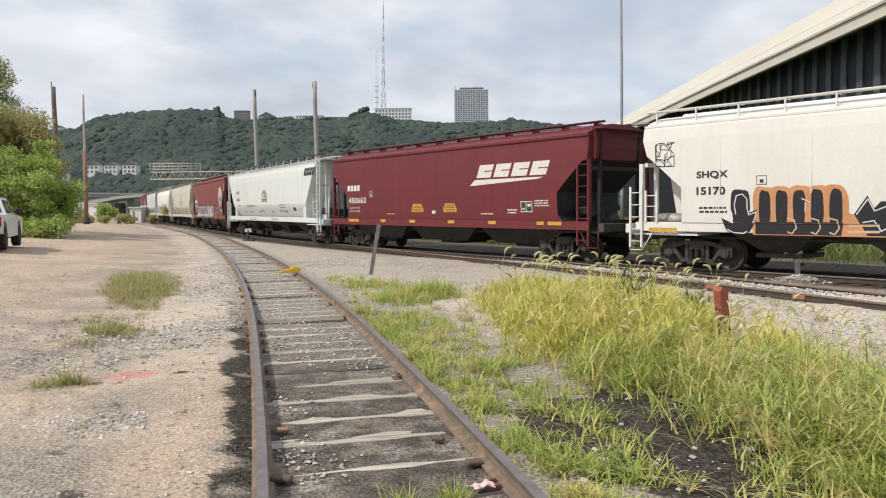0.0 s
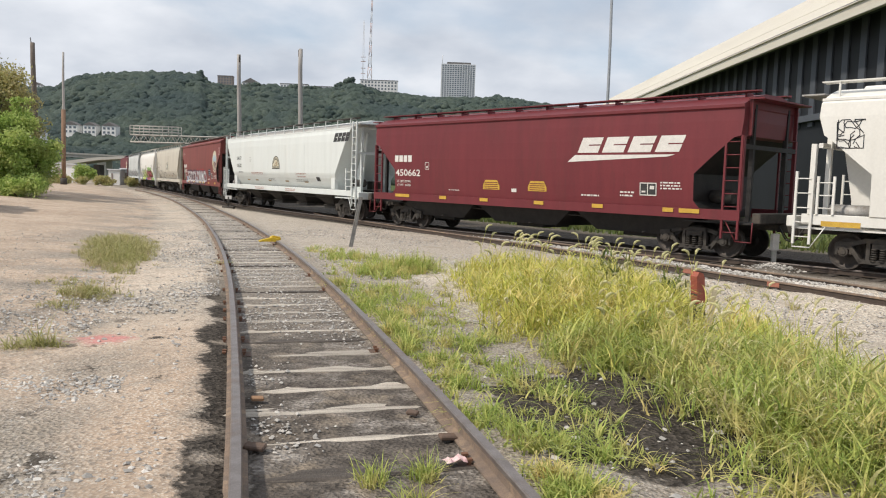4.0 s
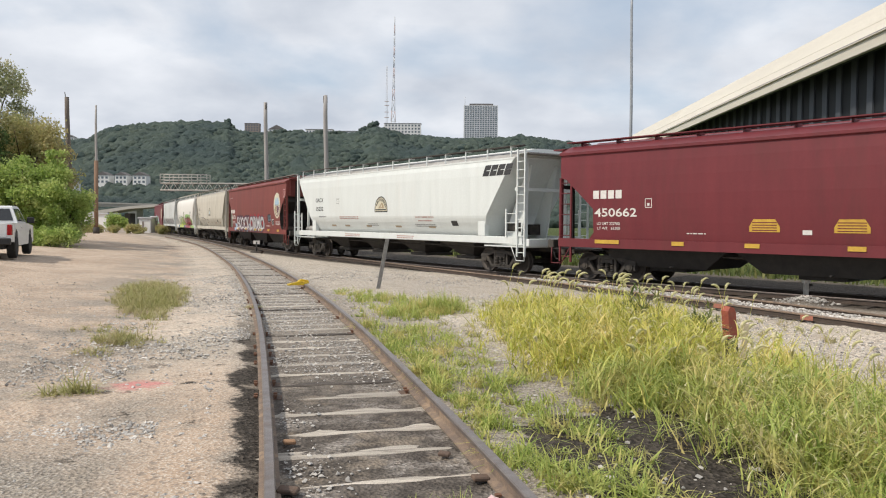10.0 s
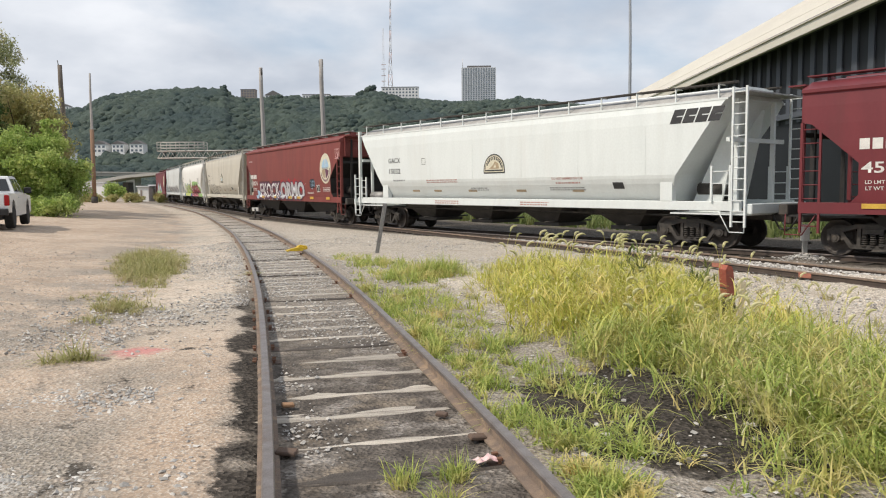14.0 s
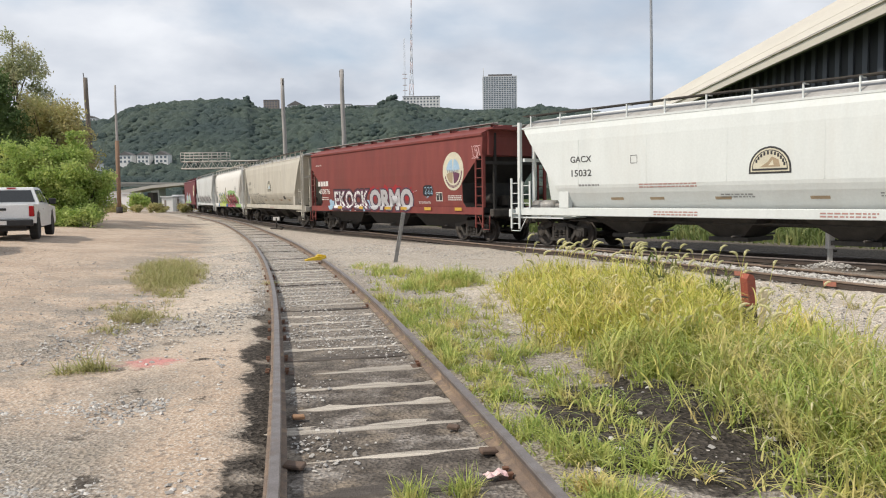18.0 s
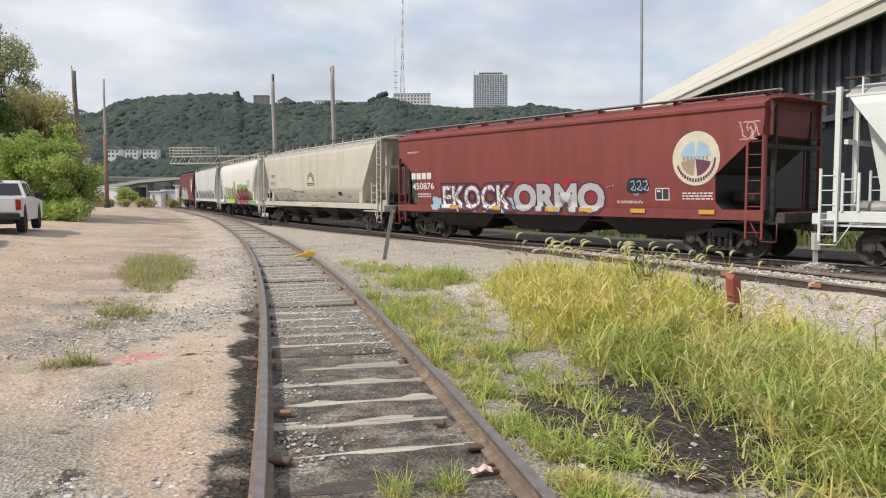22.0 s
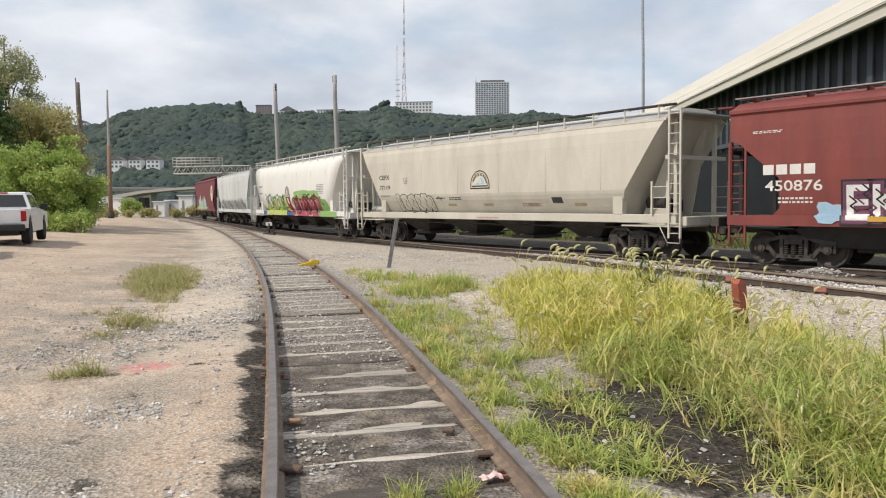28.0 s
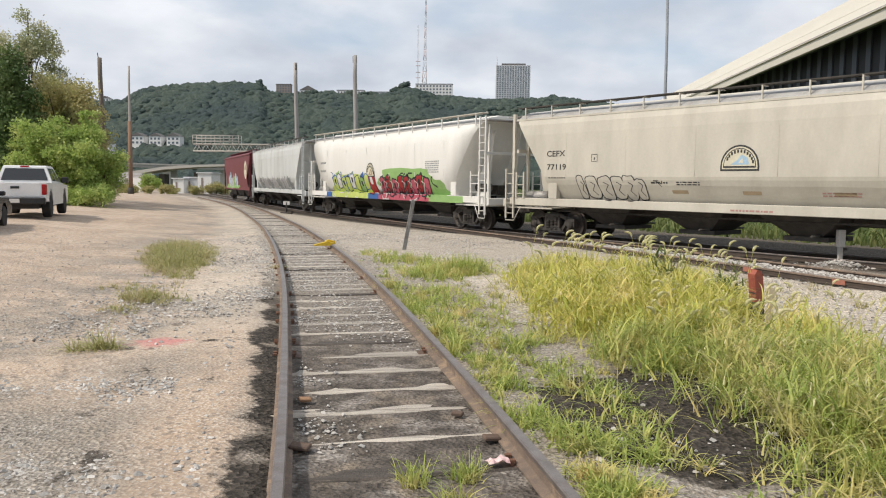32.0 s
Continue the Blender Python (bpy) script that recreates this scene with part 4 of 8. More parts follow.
def hopper_car(i, kind, paint, label, trim=None, railing=None, roof=None):
    """One covered hopper, its middle over the rails at the origin, rolling towards +x."""
    trim = trim or paint
    car = thing("hopper_car", label, "rail car", "hopper cars of the freight train")
    half = CAR_L[i] / 2 - 0.42
    k = half / 9.2
    lev = [(z, w, e * k) for z, w, e in LEVELS[kind]]
    pale = kind != "flat"
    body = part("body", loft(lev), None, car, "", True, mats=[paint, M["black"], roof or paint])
    body.data.polygons.foreach_set("use_smooth", [kind == "barrel" and abs(p_.normal.x) < 0.2 for p_ in body.data.polygons])
    for pl in body.data.polygons:
        if pl.normal.z > 0.3 and pl.center.z > 4.2:
            pl.material_index = 2
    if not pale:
        # slope sheets under both ends: deep shade put in with the outlets' black
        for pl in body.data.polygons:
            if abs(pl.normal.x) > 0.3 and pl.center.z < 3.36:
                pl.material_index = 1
    e_top = (8.62 if pale else 8.72) * k
    # seams along the side
    bm = bmesh.new()
    if pale:
        for j in range(1, 7):
            x = -e_top + 2 * e_top * j / 7
            if abs(x) < 6.9 * k:
                for sy in (-1, 1):
                    box(bm, x - 0.012, x + 0.012, sy * 1.571 - 0.004, sy * 1.571 + 0.004, 2.14, 3.6)
        for sy in (-1, 1) if kind != "barrel" else ():
            box(bm, -e_top, e_top, sy * 1.47 - 0.05, sy * 1.47 + 0.05, 4.14, 4.20)
    else:
        for sy in (-1, 1):
            part("side_sill", prismbm([(-8.75 * k, 1.08), (8.75 * k, 1.08), (8.75 * k, 1.36), (-8.75 * k, 1.36)], sy * 1.55 - 0.02, sy * 1.55 + 0.033), paint, car)
            for sx in (-1, 1):
                part("corner_post", boxbm(sx * 8.70 * k - 0.05, sx * 8.70 * k + 0.05, sy * 1.49 - 0.05, sy * 1.49 + 0.05, 1.36, 3.34), paint, car)
    if pale:
        part("seams", bm, paint, car)["kind"] = "stuff"
    else:
        bm.free()
    # sills and ends
    if pale:
        for sy in (-1, 1):
            part("side_sill", boxbm(-half + 0.25, half - 0.25, sy * 1.42 - 0.07, sy * 1.42 + 0.07, 1.09, 1.36, bevel=0.015), trim, car)
            for sx in (-1, 1):
                part("end_bracket", prismbm([(sx * 6.62 * k, 1.36), (sx * 7.0 * k, 1.36), (sx * 7.0 * k, 1.95), (sx * 6.85 * k, 1.99), (sx * 6.62 * k, 1.92)], sy * 1.40 - 0.1, sy * 1.40 + 0.1), trim, car)
    for sx in (-1, 1):
        end = boxbm(sx * half - 0.12, sx * half + 0.12, -1.48, 1.48, 1.02, 1.30, bevel=0.02)
        part("end_sill", end, trim if pale else M["steel_dark"], car)
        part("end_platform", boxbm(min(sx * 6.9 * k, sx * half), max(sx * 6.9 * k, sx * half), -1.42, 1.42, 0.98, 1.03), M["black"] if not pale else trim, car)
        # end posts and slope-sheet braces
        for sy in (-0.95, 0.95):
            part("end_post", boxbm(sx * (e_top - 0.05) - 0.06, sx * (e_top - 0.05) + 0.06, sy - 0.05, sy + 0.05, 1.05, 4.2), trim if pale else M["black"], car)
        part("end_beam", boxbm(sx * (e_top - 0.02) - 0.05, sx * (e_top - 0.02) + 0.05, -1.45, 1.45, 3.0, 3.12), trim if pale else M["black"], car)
        # coupler and hose
        bm = bmesh.new()
        box(bm, min(sx * (half - 0.1), sx * (half + 0.45)), max(sx * (half - 0.1), sx * (half + 0.45)), -0.10, 0.10, 0.78, 1.0, bevel=0.02)
        box(bm, min(sx * (half + 0.28), sx * (half + 0.50)), max(sx * (half + 0.28), sx * (half + 0.50)), -0.17, 0.17, 0.72, 1.04, bevel=0.04)
        part("coupler", bm, M["steel_dark"], car, "dark steel knuckle coupler")
        part("brake_hose", tubebm([(sx * (half + 0.1), -0.35, 0.95), (sx * (half + 0.3), -0.38, 0.62), (sx * (half + 0.45), -0.3, 0.55)], 0.025), M["black"], car)
        # slope sheet braces
        if pale:
            for sy in (-0.62, 0.62):
                part("brace_web", prismbm([(sx * 7.0 * k, 1.03), (sx * 7.95 * k, 1.03), (sx * 8.52 * k, 3.95), (sx * 8.36 * k, 4.0)], sy - 0.03, sy + 0.03), trim, car)
        # ladders
        for sy in (-1, 1):
            if not pale:
                xa, xb = sorted((sx * 8.70 * k, sx * (8.70 * k - 0.46)))
                ladder(car, xa, xb, sy * 1.535, 0.58, 3.36, trim, 8)
                ladder(car, sx * (e_top + 0.05) - 0.02, sx * (e_top + 0.05) + 0.02, sy * 1.3, 3.36, 4.3, trim, 3, name="grab_rail")
                continue
            inset = 0.06 if sx > 0 else 0.10
            xa, xb = sorted((sx * (half - inset), sx * (half - inset - 0.4)))
            if sx > 0:
                ladder(car, xa, xb, sy * 1.53, 0.66, 4.45, trim, 13)
                ladder(car, xa - 0.62, xa - 0.05, sy * 1.53, 1.36, 2.35, trim, 3, name="grab_rail")
            else:
                ladder(car, xa, xb, sy * 1.53, 0.60, 2.42, trim, 5)
                part("corner_post", boxbm(xa + 0.30, xa + 0.42, sy * 1.46 - 0.06, sy * 1.46 + 0.06, 1.36, 4.4 if kind == "round" else 3.1), trim, car)
                ladder(car, xb + 0.12, xb + 0.5, sy * 1.50, 1.36, 2.3, trim, 3, name="grab_rail")
        # top crossover platform
        part("crossover_step", boxbm(min(sx * e_top, sx * (half - 0.02)), max(sx * e_top, sx * (half - 0.02)), -1.4, 1.4, 4.30, 4.34), M["post_grey"] if pale else paint, car)
    # roof walk with its stanchions
    rw = railing or (M["steel_dark"] if pale else M["post_grey"])
    bm = bmesh.new()
    yb, zw = (1.12, 4.60) if pale else (0.84, 4.55)
    for sy in (-1, 1):
        box(bm, -e_top - 0.08, e_top + 0.08, sy * yb - 0.28, sy * yb + 0.02, zw, zw + 0.03)
        box(bm, -e_top - 0.08, e_top + 0.08, sy * (yb + 0.02) - 0.012, sy * (yb + 0.02) + 0.012, zw - 0.015, zw + 0.06)
    part("roof_walk", bm, rw, car, "steel grating roof walk")
    nst = 14 if pale else 12
    bm = bmesh.new()
    if pale:
        box(bm, -0.02, 0.02, -1.43, -1.39, 4.12, zw)
        box(bm, -0.02, 0.02, -1.43, -yb, zw - 0.035, zw)
    else:
        box(bm, -0.03, 0.03, -yb - 0.04, -yb + 0.02, 4.28, zw)
        box(bm, -0.03, 0.03, -yb - 0.02, -yb + 0.30, zw - 0.08, zw)
    me_st = shared("stanchion", bm, trim)
    for j in range(nst):
        x = -e_top + 0.35 + (2 * e_top - 0.7) * j / (nst - 1)
        link("stanchion", me_st, car, pose(x, 0, 0))
        link("stanchion", me_st, car, pose(x, 0, 0, 0, 0, 180))
    bm = bmesh.new()
    box(bm, -e_top + 0.5, e_top - 0.5, -0.32, 0.32, 4.40, 4.60 if pale else 4.57, bevel=0.05)
    part("hatch_cover", bm, paint, car, "long roof hatch")
    if pale:
        bm = bmesh.new()
        tube(bm, (-half + 0.75, -0.95, 1.42), (-half + 1.75, -0.95, 1.42), 0.20, n=14)
        tube(bm, (-half + 1.75, -0.95, 1.42), (-half + 2.1, -0.95, 1.42), 0.09, n=10)
        tube(bm, (-half + 0.95, -0.95, 1.03), (-half + 0.95, -0.95, 1.25), 0.05, n=6)
        tube(bm, (-half + 1.55, -0.95, 1.03), (-half + 1.55, -0.95, 1.25), 0.05, n=6)
        part("brake_cylinder", bm, M["post_grey"], car, "grey brake cylinder on the end platform", True)
        part("retainer_valve", boxbm(-half + 0.35, -half + 0.6, -1.25, -1.0, 1.03, 1.25, bevel=0.02), M["steel_dark"], car)
    for sx in (-1, 1):
        for sy in (-1, 1):
            x0, x1 = sx * (half - 0.08), sx * (half - 0.52)
            part("stirrup_step", tubebm([(x0, sy * 1.5, 1.05), (x0, sy * 1.52, 0.52), (x1, sy * 1.52, 0.52), (sx * (half - 0.85), sy * 1.5, 1.05)], 0.016, 6), trim, car)
    # outlets below
    nh = 4 if pale else 3
    for j in range(nh):
        cx = (-4.9 + 9.8 * j / (nh - 1)) * k
        bm = bmesh.new()
        hw = 1.25 if pale else 2.35
        top = [bm.verts.new((cx + sx * hw, sy * 1.2, 1.36)) for sx, sy in ((-1, -1), (1, -1), (1, 1), (-1, 1))]
        mid = [bm.verts.new((cx + sx * hw * 0.96, sy * 1.18, 1.12)) for sx, sy in ((-1, -1), (1, -1), (1, 1), (-1, 1))]
        low = [bm.verts.new((cx + sx * (0.42 if pale else 1.45), sy * (0.62 if pale else 1.0), 0.52)) for sx, sy in ((-1, -1), (1, -1), (1, 1), (-1, 1))]
        for a, b in ((top, mid), (mid, low)):
            for q in range(4):
                bm.faces.new((a[q], a[(q + 1) % 4], b[(q + 1) % 4], b[q]))
        bm.faces.new(low)
        box(bm, cx - 0.62, cx + 0.62, -0.72, 0.72, 0.40, 0.52)
        tube(bm, (cx + 0.4, -1.2, 0.56), (cx + 0.4, 1.2, 0.56), 0.03, n=6)
        bmesh.ops.recalc_face_normals(bm, faces=bm.faces[:])
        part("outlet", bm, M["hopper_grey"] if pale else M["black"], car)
    part("centre_sill", boxbm(-half, half, -0.22, 0.22, 0.82, 1.12), M["steel_dark"], car)
    bm = bmesh.new()
    tube(bm, (-7 * k, -1.0, 0.92), (7 * k, -1.0, 0.92), 0.03, n=6)
    tube(bm, (7.3 * k, -0.55, 1.7), (8.0 * k, -0.55, 1.7), 0.2, n=12)
    box(bm, 7.2 * k, 7.7 * k, 0.1, 0.6, 1.4, 1.8)
    part("brake_rigging", bm, M["steel_dark"], car)
    for sx in (-1, 1):
        add_truck(car, sx * (half - 2.05), i)
    return car


M["hopper_grey"] = mat("dirty_grey_hopper_steel", (0.075, 0.068, 0.06), (0.045, 0.041, 0.037), 3, 0.75, 0, 0.1, 40, stain=(0.12, 0.105, 0.09), amount=0.5)
# grey from dust, and darkened further for the dull light on the roofs
M["roof_dust_dim"] = mat("dusty_dimmed_roof_paint", (0.46, 0.455, 0.44), (0.36, 0.35, 0.335), 1.1, 0.8, 0, 0.05, 30, stain=(0.25, 0.24, 0.225), amount=0.6, stretch=(2.5, 0.5, 1))
CARS = [
    hopper_car(0, "old", M["cream_p"], "white covered hopper car with orange and black graffiti", railing=M["cream_p"]),
    hopper_car(1, "flat", M["maroon"], "maroon covered hopper car with white lettering", railing=M["maroon"]),
    hopper_car(2, "round", M["white_p"], "white covered hopper car with an arched emblem", roof=M["roof_dust_dim"]),
    hopper_car(3, "flat", M["redbrown"], "faded red covered hopper car with a round white emblem and graffiti", railing=M["post_grey"]),
    hopper_car(4, "round", M["tan_p"], "dusty tan covered hopper car with an arched emblem", railing=M["steel_dark"], roof=M["roof_dust_dim"]),
    hopper_car(5, "barrel", M["cream_p"], "white covered hopper car with green and red graffiti", railing=M["tan_p"], roof=M["roof_dust_dim"]),
    hopper_car(6, "round", M["grey_p"], "pale grey covered hopper car with low grey graffiti", roof=M["roof_dust_dim"]),
    hopper_car(7, "flat", M["maroon"], "maroon covered hopper car with pale graffiti, last of the train", railing=M["maroon"]),
]


# ---- lettering, emblems and graffiti on the near sides ----
def paint(name, c, rough=0.6):
    return mat(name, c, tuple(v * 0.85 for v in c), 3, rough, 0, 0.03, 60, stain=tuple(v * 0.6 for v in c), amount=0.4)


M["g_black"] = paint("black_spray_paint", (0.022, 0.022, 0.028))
M["g_white"] = paint("white_spray_paint", (0.70, 0.69, 0.68))
M["g_silver"] = paint("silver_spray_paint", (0.46, 0.45, 0.46))
M["g_red"] = paint("red_spray_paint", (0.36, 0.025, 0.03))
M["g_orange"] = paint("orange_spray_paint", (0.62, 0.30, 0.14))
M["g_peach"] = paint("peach_spray_mist", (0.66, 0.45, 0.30))
M["g_pink"] = paint("pink_spray_paint", (0.48, 0.10, 0.14))
M["red_faint"] = paint("faded_red_print", (0.47, 0.27, 0.24))
M["g_lime"] = paint("lime_spray_paint", (0.52, 0.60, 0.16))
M["g_green"] = paint("green_spray_paint", (0.28, 0.46, 0.16))
M["g_blue"] = paint("blue_spray_paint", (0.05, 0.13, 0.36))
M["g_sky"] = paint("pale_blue_paint", (0.36, 0.52, 0.66))
M["g_purple"] = paint("dark_purple_spray_paint", (0.14, 0.05, 0.09))
M["g_grey"] = paint("grey_spray_paint", (0.30, 0.31, 0.31))
M["emb_cream"] = paint("cream_emblem_paint", (0.66, 0.62, 0.48))
M["emb_tan"] = paint("tan_emblem_paint", (0.40, 0.31, 0.20))


def side_y(kind, z):
    if z < 1.365:
        return 1.590 if kind == "flat" else 1.494
    rows = LEVELS[kind]
    return float(np.interp(z, [r_[0] for r_ in rows], [r_[1] for r_ in rows])) + 0.005


SLIDE = {CARS[0].name: -0.17, CARS[2].name: 0.62, CARS[3].name: -0.05, CARS[4].name: -0.2, CARS[6].name: -0.1}


def on_side(car, kind, name, bm, mats, label=""):
    """Lay flat painted shapes (x, layer, z) on the side that faces the road."""
    cuts = (1.364, 1.366, 1.60, 1.86, 2.02, 2.12, 2.5, 3.2, 3.6) if kind in ("round", "barrel") else (1.364, 1.366, 2.36, 3.22) if kind == "old" else (1.364, 1.366, 1.56, 1.9, 2.32, 2.75, 3.30)
    for z in cuts:
        bmesh.ops.bisect_plane(bm, geom=bm.verts[:] + bm.edges[:] + bm.faces[:], plane_co=(0, 0, z), plane_no=(0, 0, 1))
    dx = SLIDE.get(car.name, 0.0)
    for v in bm.verts:
        v.co.x += dx
        v.co.y = -side_y(kind, v.co.z) + v.co.y
    for f in bm.faces:
        f.normal_update()
        if f.normal.y > 0:
            f.normal_flip()
    ob = part(name, bm, None, car, label, mats=mats)
    if name in ("small_print", "red_print", "data_panel_print", "graffiti", "tag", "stencil", "plate_mark", "sill_print"):
        ob["kind"] = "stuff"
    return ob


LAY = 0.0025


def words(car, kind, name, s, x0, x1, z0, z1, material, bold=0.0, label=""):
    me = text_mesh(s, 1.0, bold)
    co = np.array([v.co[:] for v in me.vertices])
    lo, hi = co.min(0), co.max(0)
    me.transform(Matrix.Translation((x0, 0, z0)) @ Matrix.Diagonal(((x1 - x0) / (hi[0] - lo[0]), 1, (z1 - z0) / (hi[2] - lo[2]), 1)) @ Matrix.Translation((-lo[0], 0, -lo[2])))
    bm = bmesh.new()
    bm.from_mesh(me)
    for v in bm.verts:
        v.co.y = -LAY
    return on_side(car, kind, name, bm, [material], label)


def rects(car, kind, name, rows, material, layer=1, label=""):
    if name in ("reflector", "rust_streak", "stencil_bar") and len(rows) > 1:
        for row in rows:
            rects(car, kind, name, [row], material, layer, label)
        return None
    bm = bmesh.new()
    for x0, x1, z0, z1 in rows:
        flat_poly(bm, [(x0, z0), (x1, z0), (x1, z1), (x0, z1)], -LAY * layer)
    return on_side(car, kind, name, bm, [material], label)


def small_print(rr, x0, x1, z0, z1, lines):
    out = []
    for k in range(lines):
        z = z1 - (z1 - z0) * (k + 0.6) / lines
        h = (z1 - z0) / lines * 0.5
        x = x0
        while x < x1 - 0.03:
            w = rr.uniform(0.04, 0.16)
            out.append((x, min(x1, x + w), z - h / 2, z + h / 2))
            x += w + 0.035
    return out


def frame_box(x0, x1, z0, z1, t):
    return [(x0, x1, z0, z0 + t), (x0, x1, z1 - t, z1), (x0, x0 + t, z0, z1), (x1 - t, x1, z0, z1)]


def fat_letter(bm, x, z, w, h, seed, layers, hole=True, lean=0.0, out=0.07, mi=(0, 1, 2), legs=False):
    """A bubble letter: outline, fill and counter, each a layer further out."""
    for k, (grow, m) in enumerate(((out, mi[0]), (0.0, mi[1]))):
        pts = blob(x + w / 2, z + h / 2, w / 2 * 0.86 + grow, h / 2 * 0.88 + grow, seed, 26, 0.05)
        flat_poly(bm, [(px + (pz - z) * lean, pz) for px, pz in pts], -LAY * (layers + k), m)
    if hole:
        r = random.Random(seed)
        pts = blob(x + w * 0.5, z + h * 0.58, w * 0.16, h * 0.17, seed + 50, 18, 0.05)
        flat_poly(bm, [(px + (pz - z) * lean, pz) for px, pz in pts], -LAY * (layers + 2), mi[2])
    if legs:
        flat_poly(bm, [(x + w * 0.36, z - 0.02), (x + w * 0.62, z - 0.02), (x + w * 0.60, z + h * 0.3), (x + w * 0.38, z + h * 0.3)], -LAY * (layers + 2), mi[2])


def spray_word(bm, s, x0, x1, z0, z1, coats):
    """Sprayed capitals in coats of (spread, layer, material), the widest first."""
    base = np.array([v.co[:] for v in text_mesh(s, 1.0).vertices])
    lo, hi = base.min(0), base.max(0)
    fit = Matrix.Translation((x0, 0, z0)) @ Matrix.Diagonal(((x1 - x0) / (hi[0] - lo[0]), 1, (z1 - z0) / (hi[2] - lo[2]), 1)) @ Matrix.Translation((-lo[0], 0, -lo[2]))
    for spread, layer, mi in coats:
        me = text_mesh(s, 1.0, spread)
        me.transform(fit)
        n0, v0 = len(bm.faces), len(bm.verts)
        bm.from_mesh(me)
        bm.verts.ensure_lookup_table(); bm.faces.ensure_lookup_table()
        for v in bm.verts[v0:]:
            v.co.y = -LAY * layer
        for f in bm.faces[n0:]:
            f.material_index = mi


def shard(bm, cx, cz, w, h, seed, layer, mi, n=9):
    r = random.Random(seed)
    pts = []
    for k in range(n * 2):
        a = 2 * math.pi * k / (n * 2)
        q = (1.0 if k % 2 == 0 else r.uniform(0.45, 0.75)) * r.uniform(0.8, 1.15)
        pts.append((cx + w / 2 * q * math.cos(a), cz + h / 2 * q * math.sin(a)))
    flat_poly(bm, pts, -LAY * layer, mi)


def drips(bm, x0, x1, z0, z1, n, seed, layer, mi, width=0.03):
    r = random.Random(seed)
    for _ in range(n):
        x, z = r.uniform(x0, x1), r.uniform(z0, z1)
        pts = [(x, z)]
        a = r.uniform(0, 6.28)
        for k in range(7):
            a += r.uniform(-1.1, 1.1)
            x, z = min(x1, max(x0, x + 0.11 * math.cos(a))), min(z1, max(z0, z + 0.13 * math.sin(a)))
            pts.append((x, z))
        stroke_line(bm, pts, -LAY * layer, width, mi)


rr = random.Random(12)
c0, c1, c2, c3, c4, c5, c6, c7 = CARS
# white car with orange letters
words(c0, "old", "reporting_mark", "SHQX", -6.69, -5.74, 2.57, 2.80, M["dark_mark"], 0.035)
words(c0, "old", "car_number", "15170", -6.69, -5.82, 2.13, 2.36, M["dark_mark"], 0.035)
rects(c0, "old", "small_print", small_print(rr, -6.61, -5.75, 1.62, 1.84, 2), M["dark_mark"])
rects(c0, "old", "plate_mark", frame_box(-4.94, -4.66, 2.38, 2.62, 0.014) + [(-4.85, -4.75, 2.43, 2.52)], M["dark_mark"])
rects(c0, "old", "reflector", [(-8.27, -7.35, 1.07, 1.20), (-1.9, -1.2, 1.07, 1.18)], M["yellow"], 1, "yellow reflector strip")
bm = bmesh.new()
for k in range(5):
    flat_poly(bm, blob(-4.72 + k * 0.44, 1.72, 0.33, 0.60, 3 + k, 26, 0.03), -LAY * (1 + 0.1 * k), 1)
flat_poly(bm, [(-5.05, 1.05), (-1.75, 1.05), (-1.8, 1.45), (-2.6, 1.62), (-5.1, 1.6)], -LAY * 1.6, 1)
for k in range(5):
    flat_poly(bm, blob(-4.72 + k * 0.45, 1.76, 0.155, 0.46, 13 + k, 24, 0.03), -LAY * (2.2 + 0.1 * k), 2)
flat_poly(bm, [(-4.98, 1.07), (-2.8, 1.07), (-2.75, 1.40), (-4.98, 1.40)], -LAY * 2.9, 2)
for k, x in enumerate((-4.0, -3.4, -2.95)):
    stroke_line(bm, [(x - 0.12, 1.5), (x + 0.06, 1.45), (x + 0.1, 1.25), (x, 1.1), (x - 0.12, 1.14)], -LAY * 3.6, 0.035, 0)
for k in range(2):
    stroke_line(bm, [(-2.62, 1.32 - k * 0.16), (-1.95, 1.34 - k * 0.16)], -LAY * 3.4, 0.06, 0)
stroke_line(bm, [(-3.75, 2.0), (-3.55, 1.9)], -LAY * 3.6, 0.025, 3)
stroke_line(bm, [(-3.66, 1.9), (-3.67, 1.66)], -LAY * 3.6, 0.025, 3)
on_side(c0, "old", "graffiti", bm, [M["g_peach"], M["g_orange"], M["g_black"], M["g_white"]], "orange and black sprayed block letters")
bm = bmesh.new()
flat_poly(bm, blob(-5.40, 1.92, 0.27, 0.34, 71, 24, 0.03), -LAY * 3.0, 0)
flat_poly(bm, [(-5.95, 1.5), (-5.6, 1.34), (-5.62, 1.62), (-5.2, 1.62), (-4.93, 1.72), (-4.97, 1.45), (-5.15, 1.12), (-5.5, 1.04), (-5.8, 1.15)], -LAY * 3.2, 0)
stroke_line(bm, [(-5.9, 1.25), (-5.6, 1.10), (-5.3, 1.08), (-5.1, 1.25), (-4.98, 1.5), (-4.95, 1.66), (-5.15, 1.58), (-5.2, 1.75), (-5.2, 2.0), (-5.33, 2.14), (-5.5, 2.1), (-5.56, 1.85), (-5.52, 1.6)], -LAY * 4, 0.03, 1)
on_side(c0, "old", "graffiti", bm, [M["g_black"], M["g_white"]], "black blob with a white outline")
bm = bmesh.new()
shard(bm, -1.55, 1.55, 1.8, 1.0, 5, 2, 0, 6)
flat_poly(bm, [(-2.5, 1.6), (-2.2, 2.05), (-2.05, 1.75), (-1.5, 2.0), (-1.2, 1.7), (-0.5, 1.95), (-0.6, 1.08), (-2.2, 1.08)], -LAY * 3, 0)
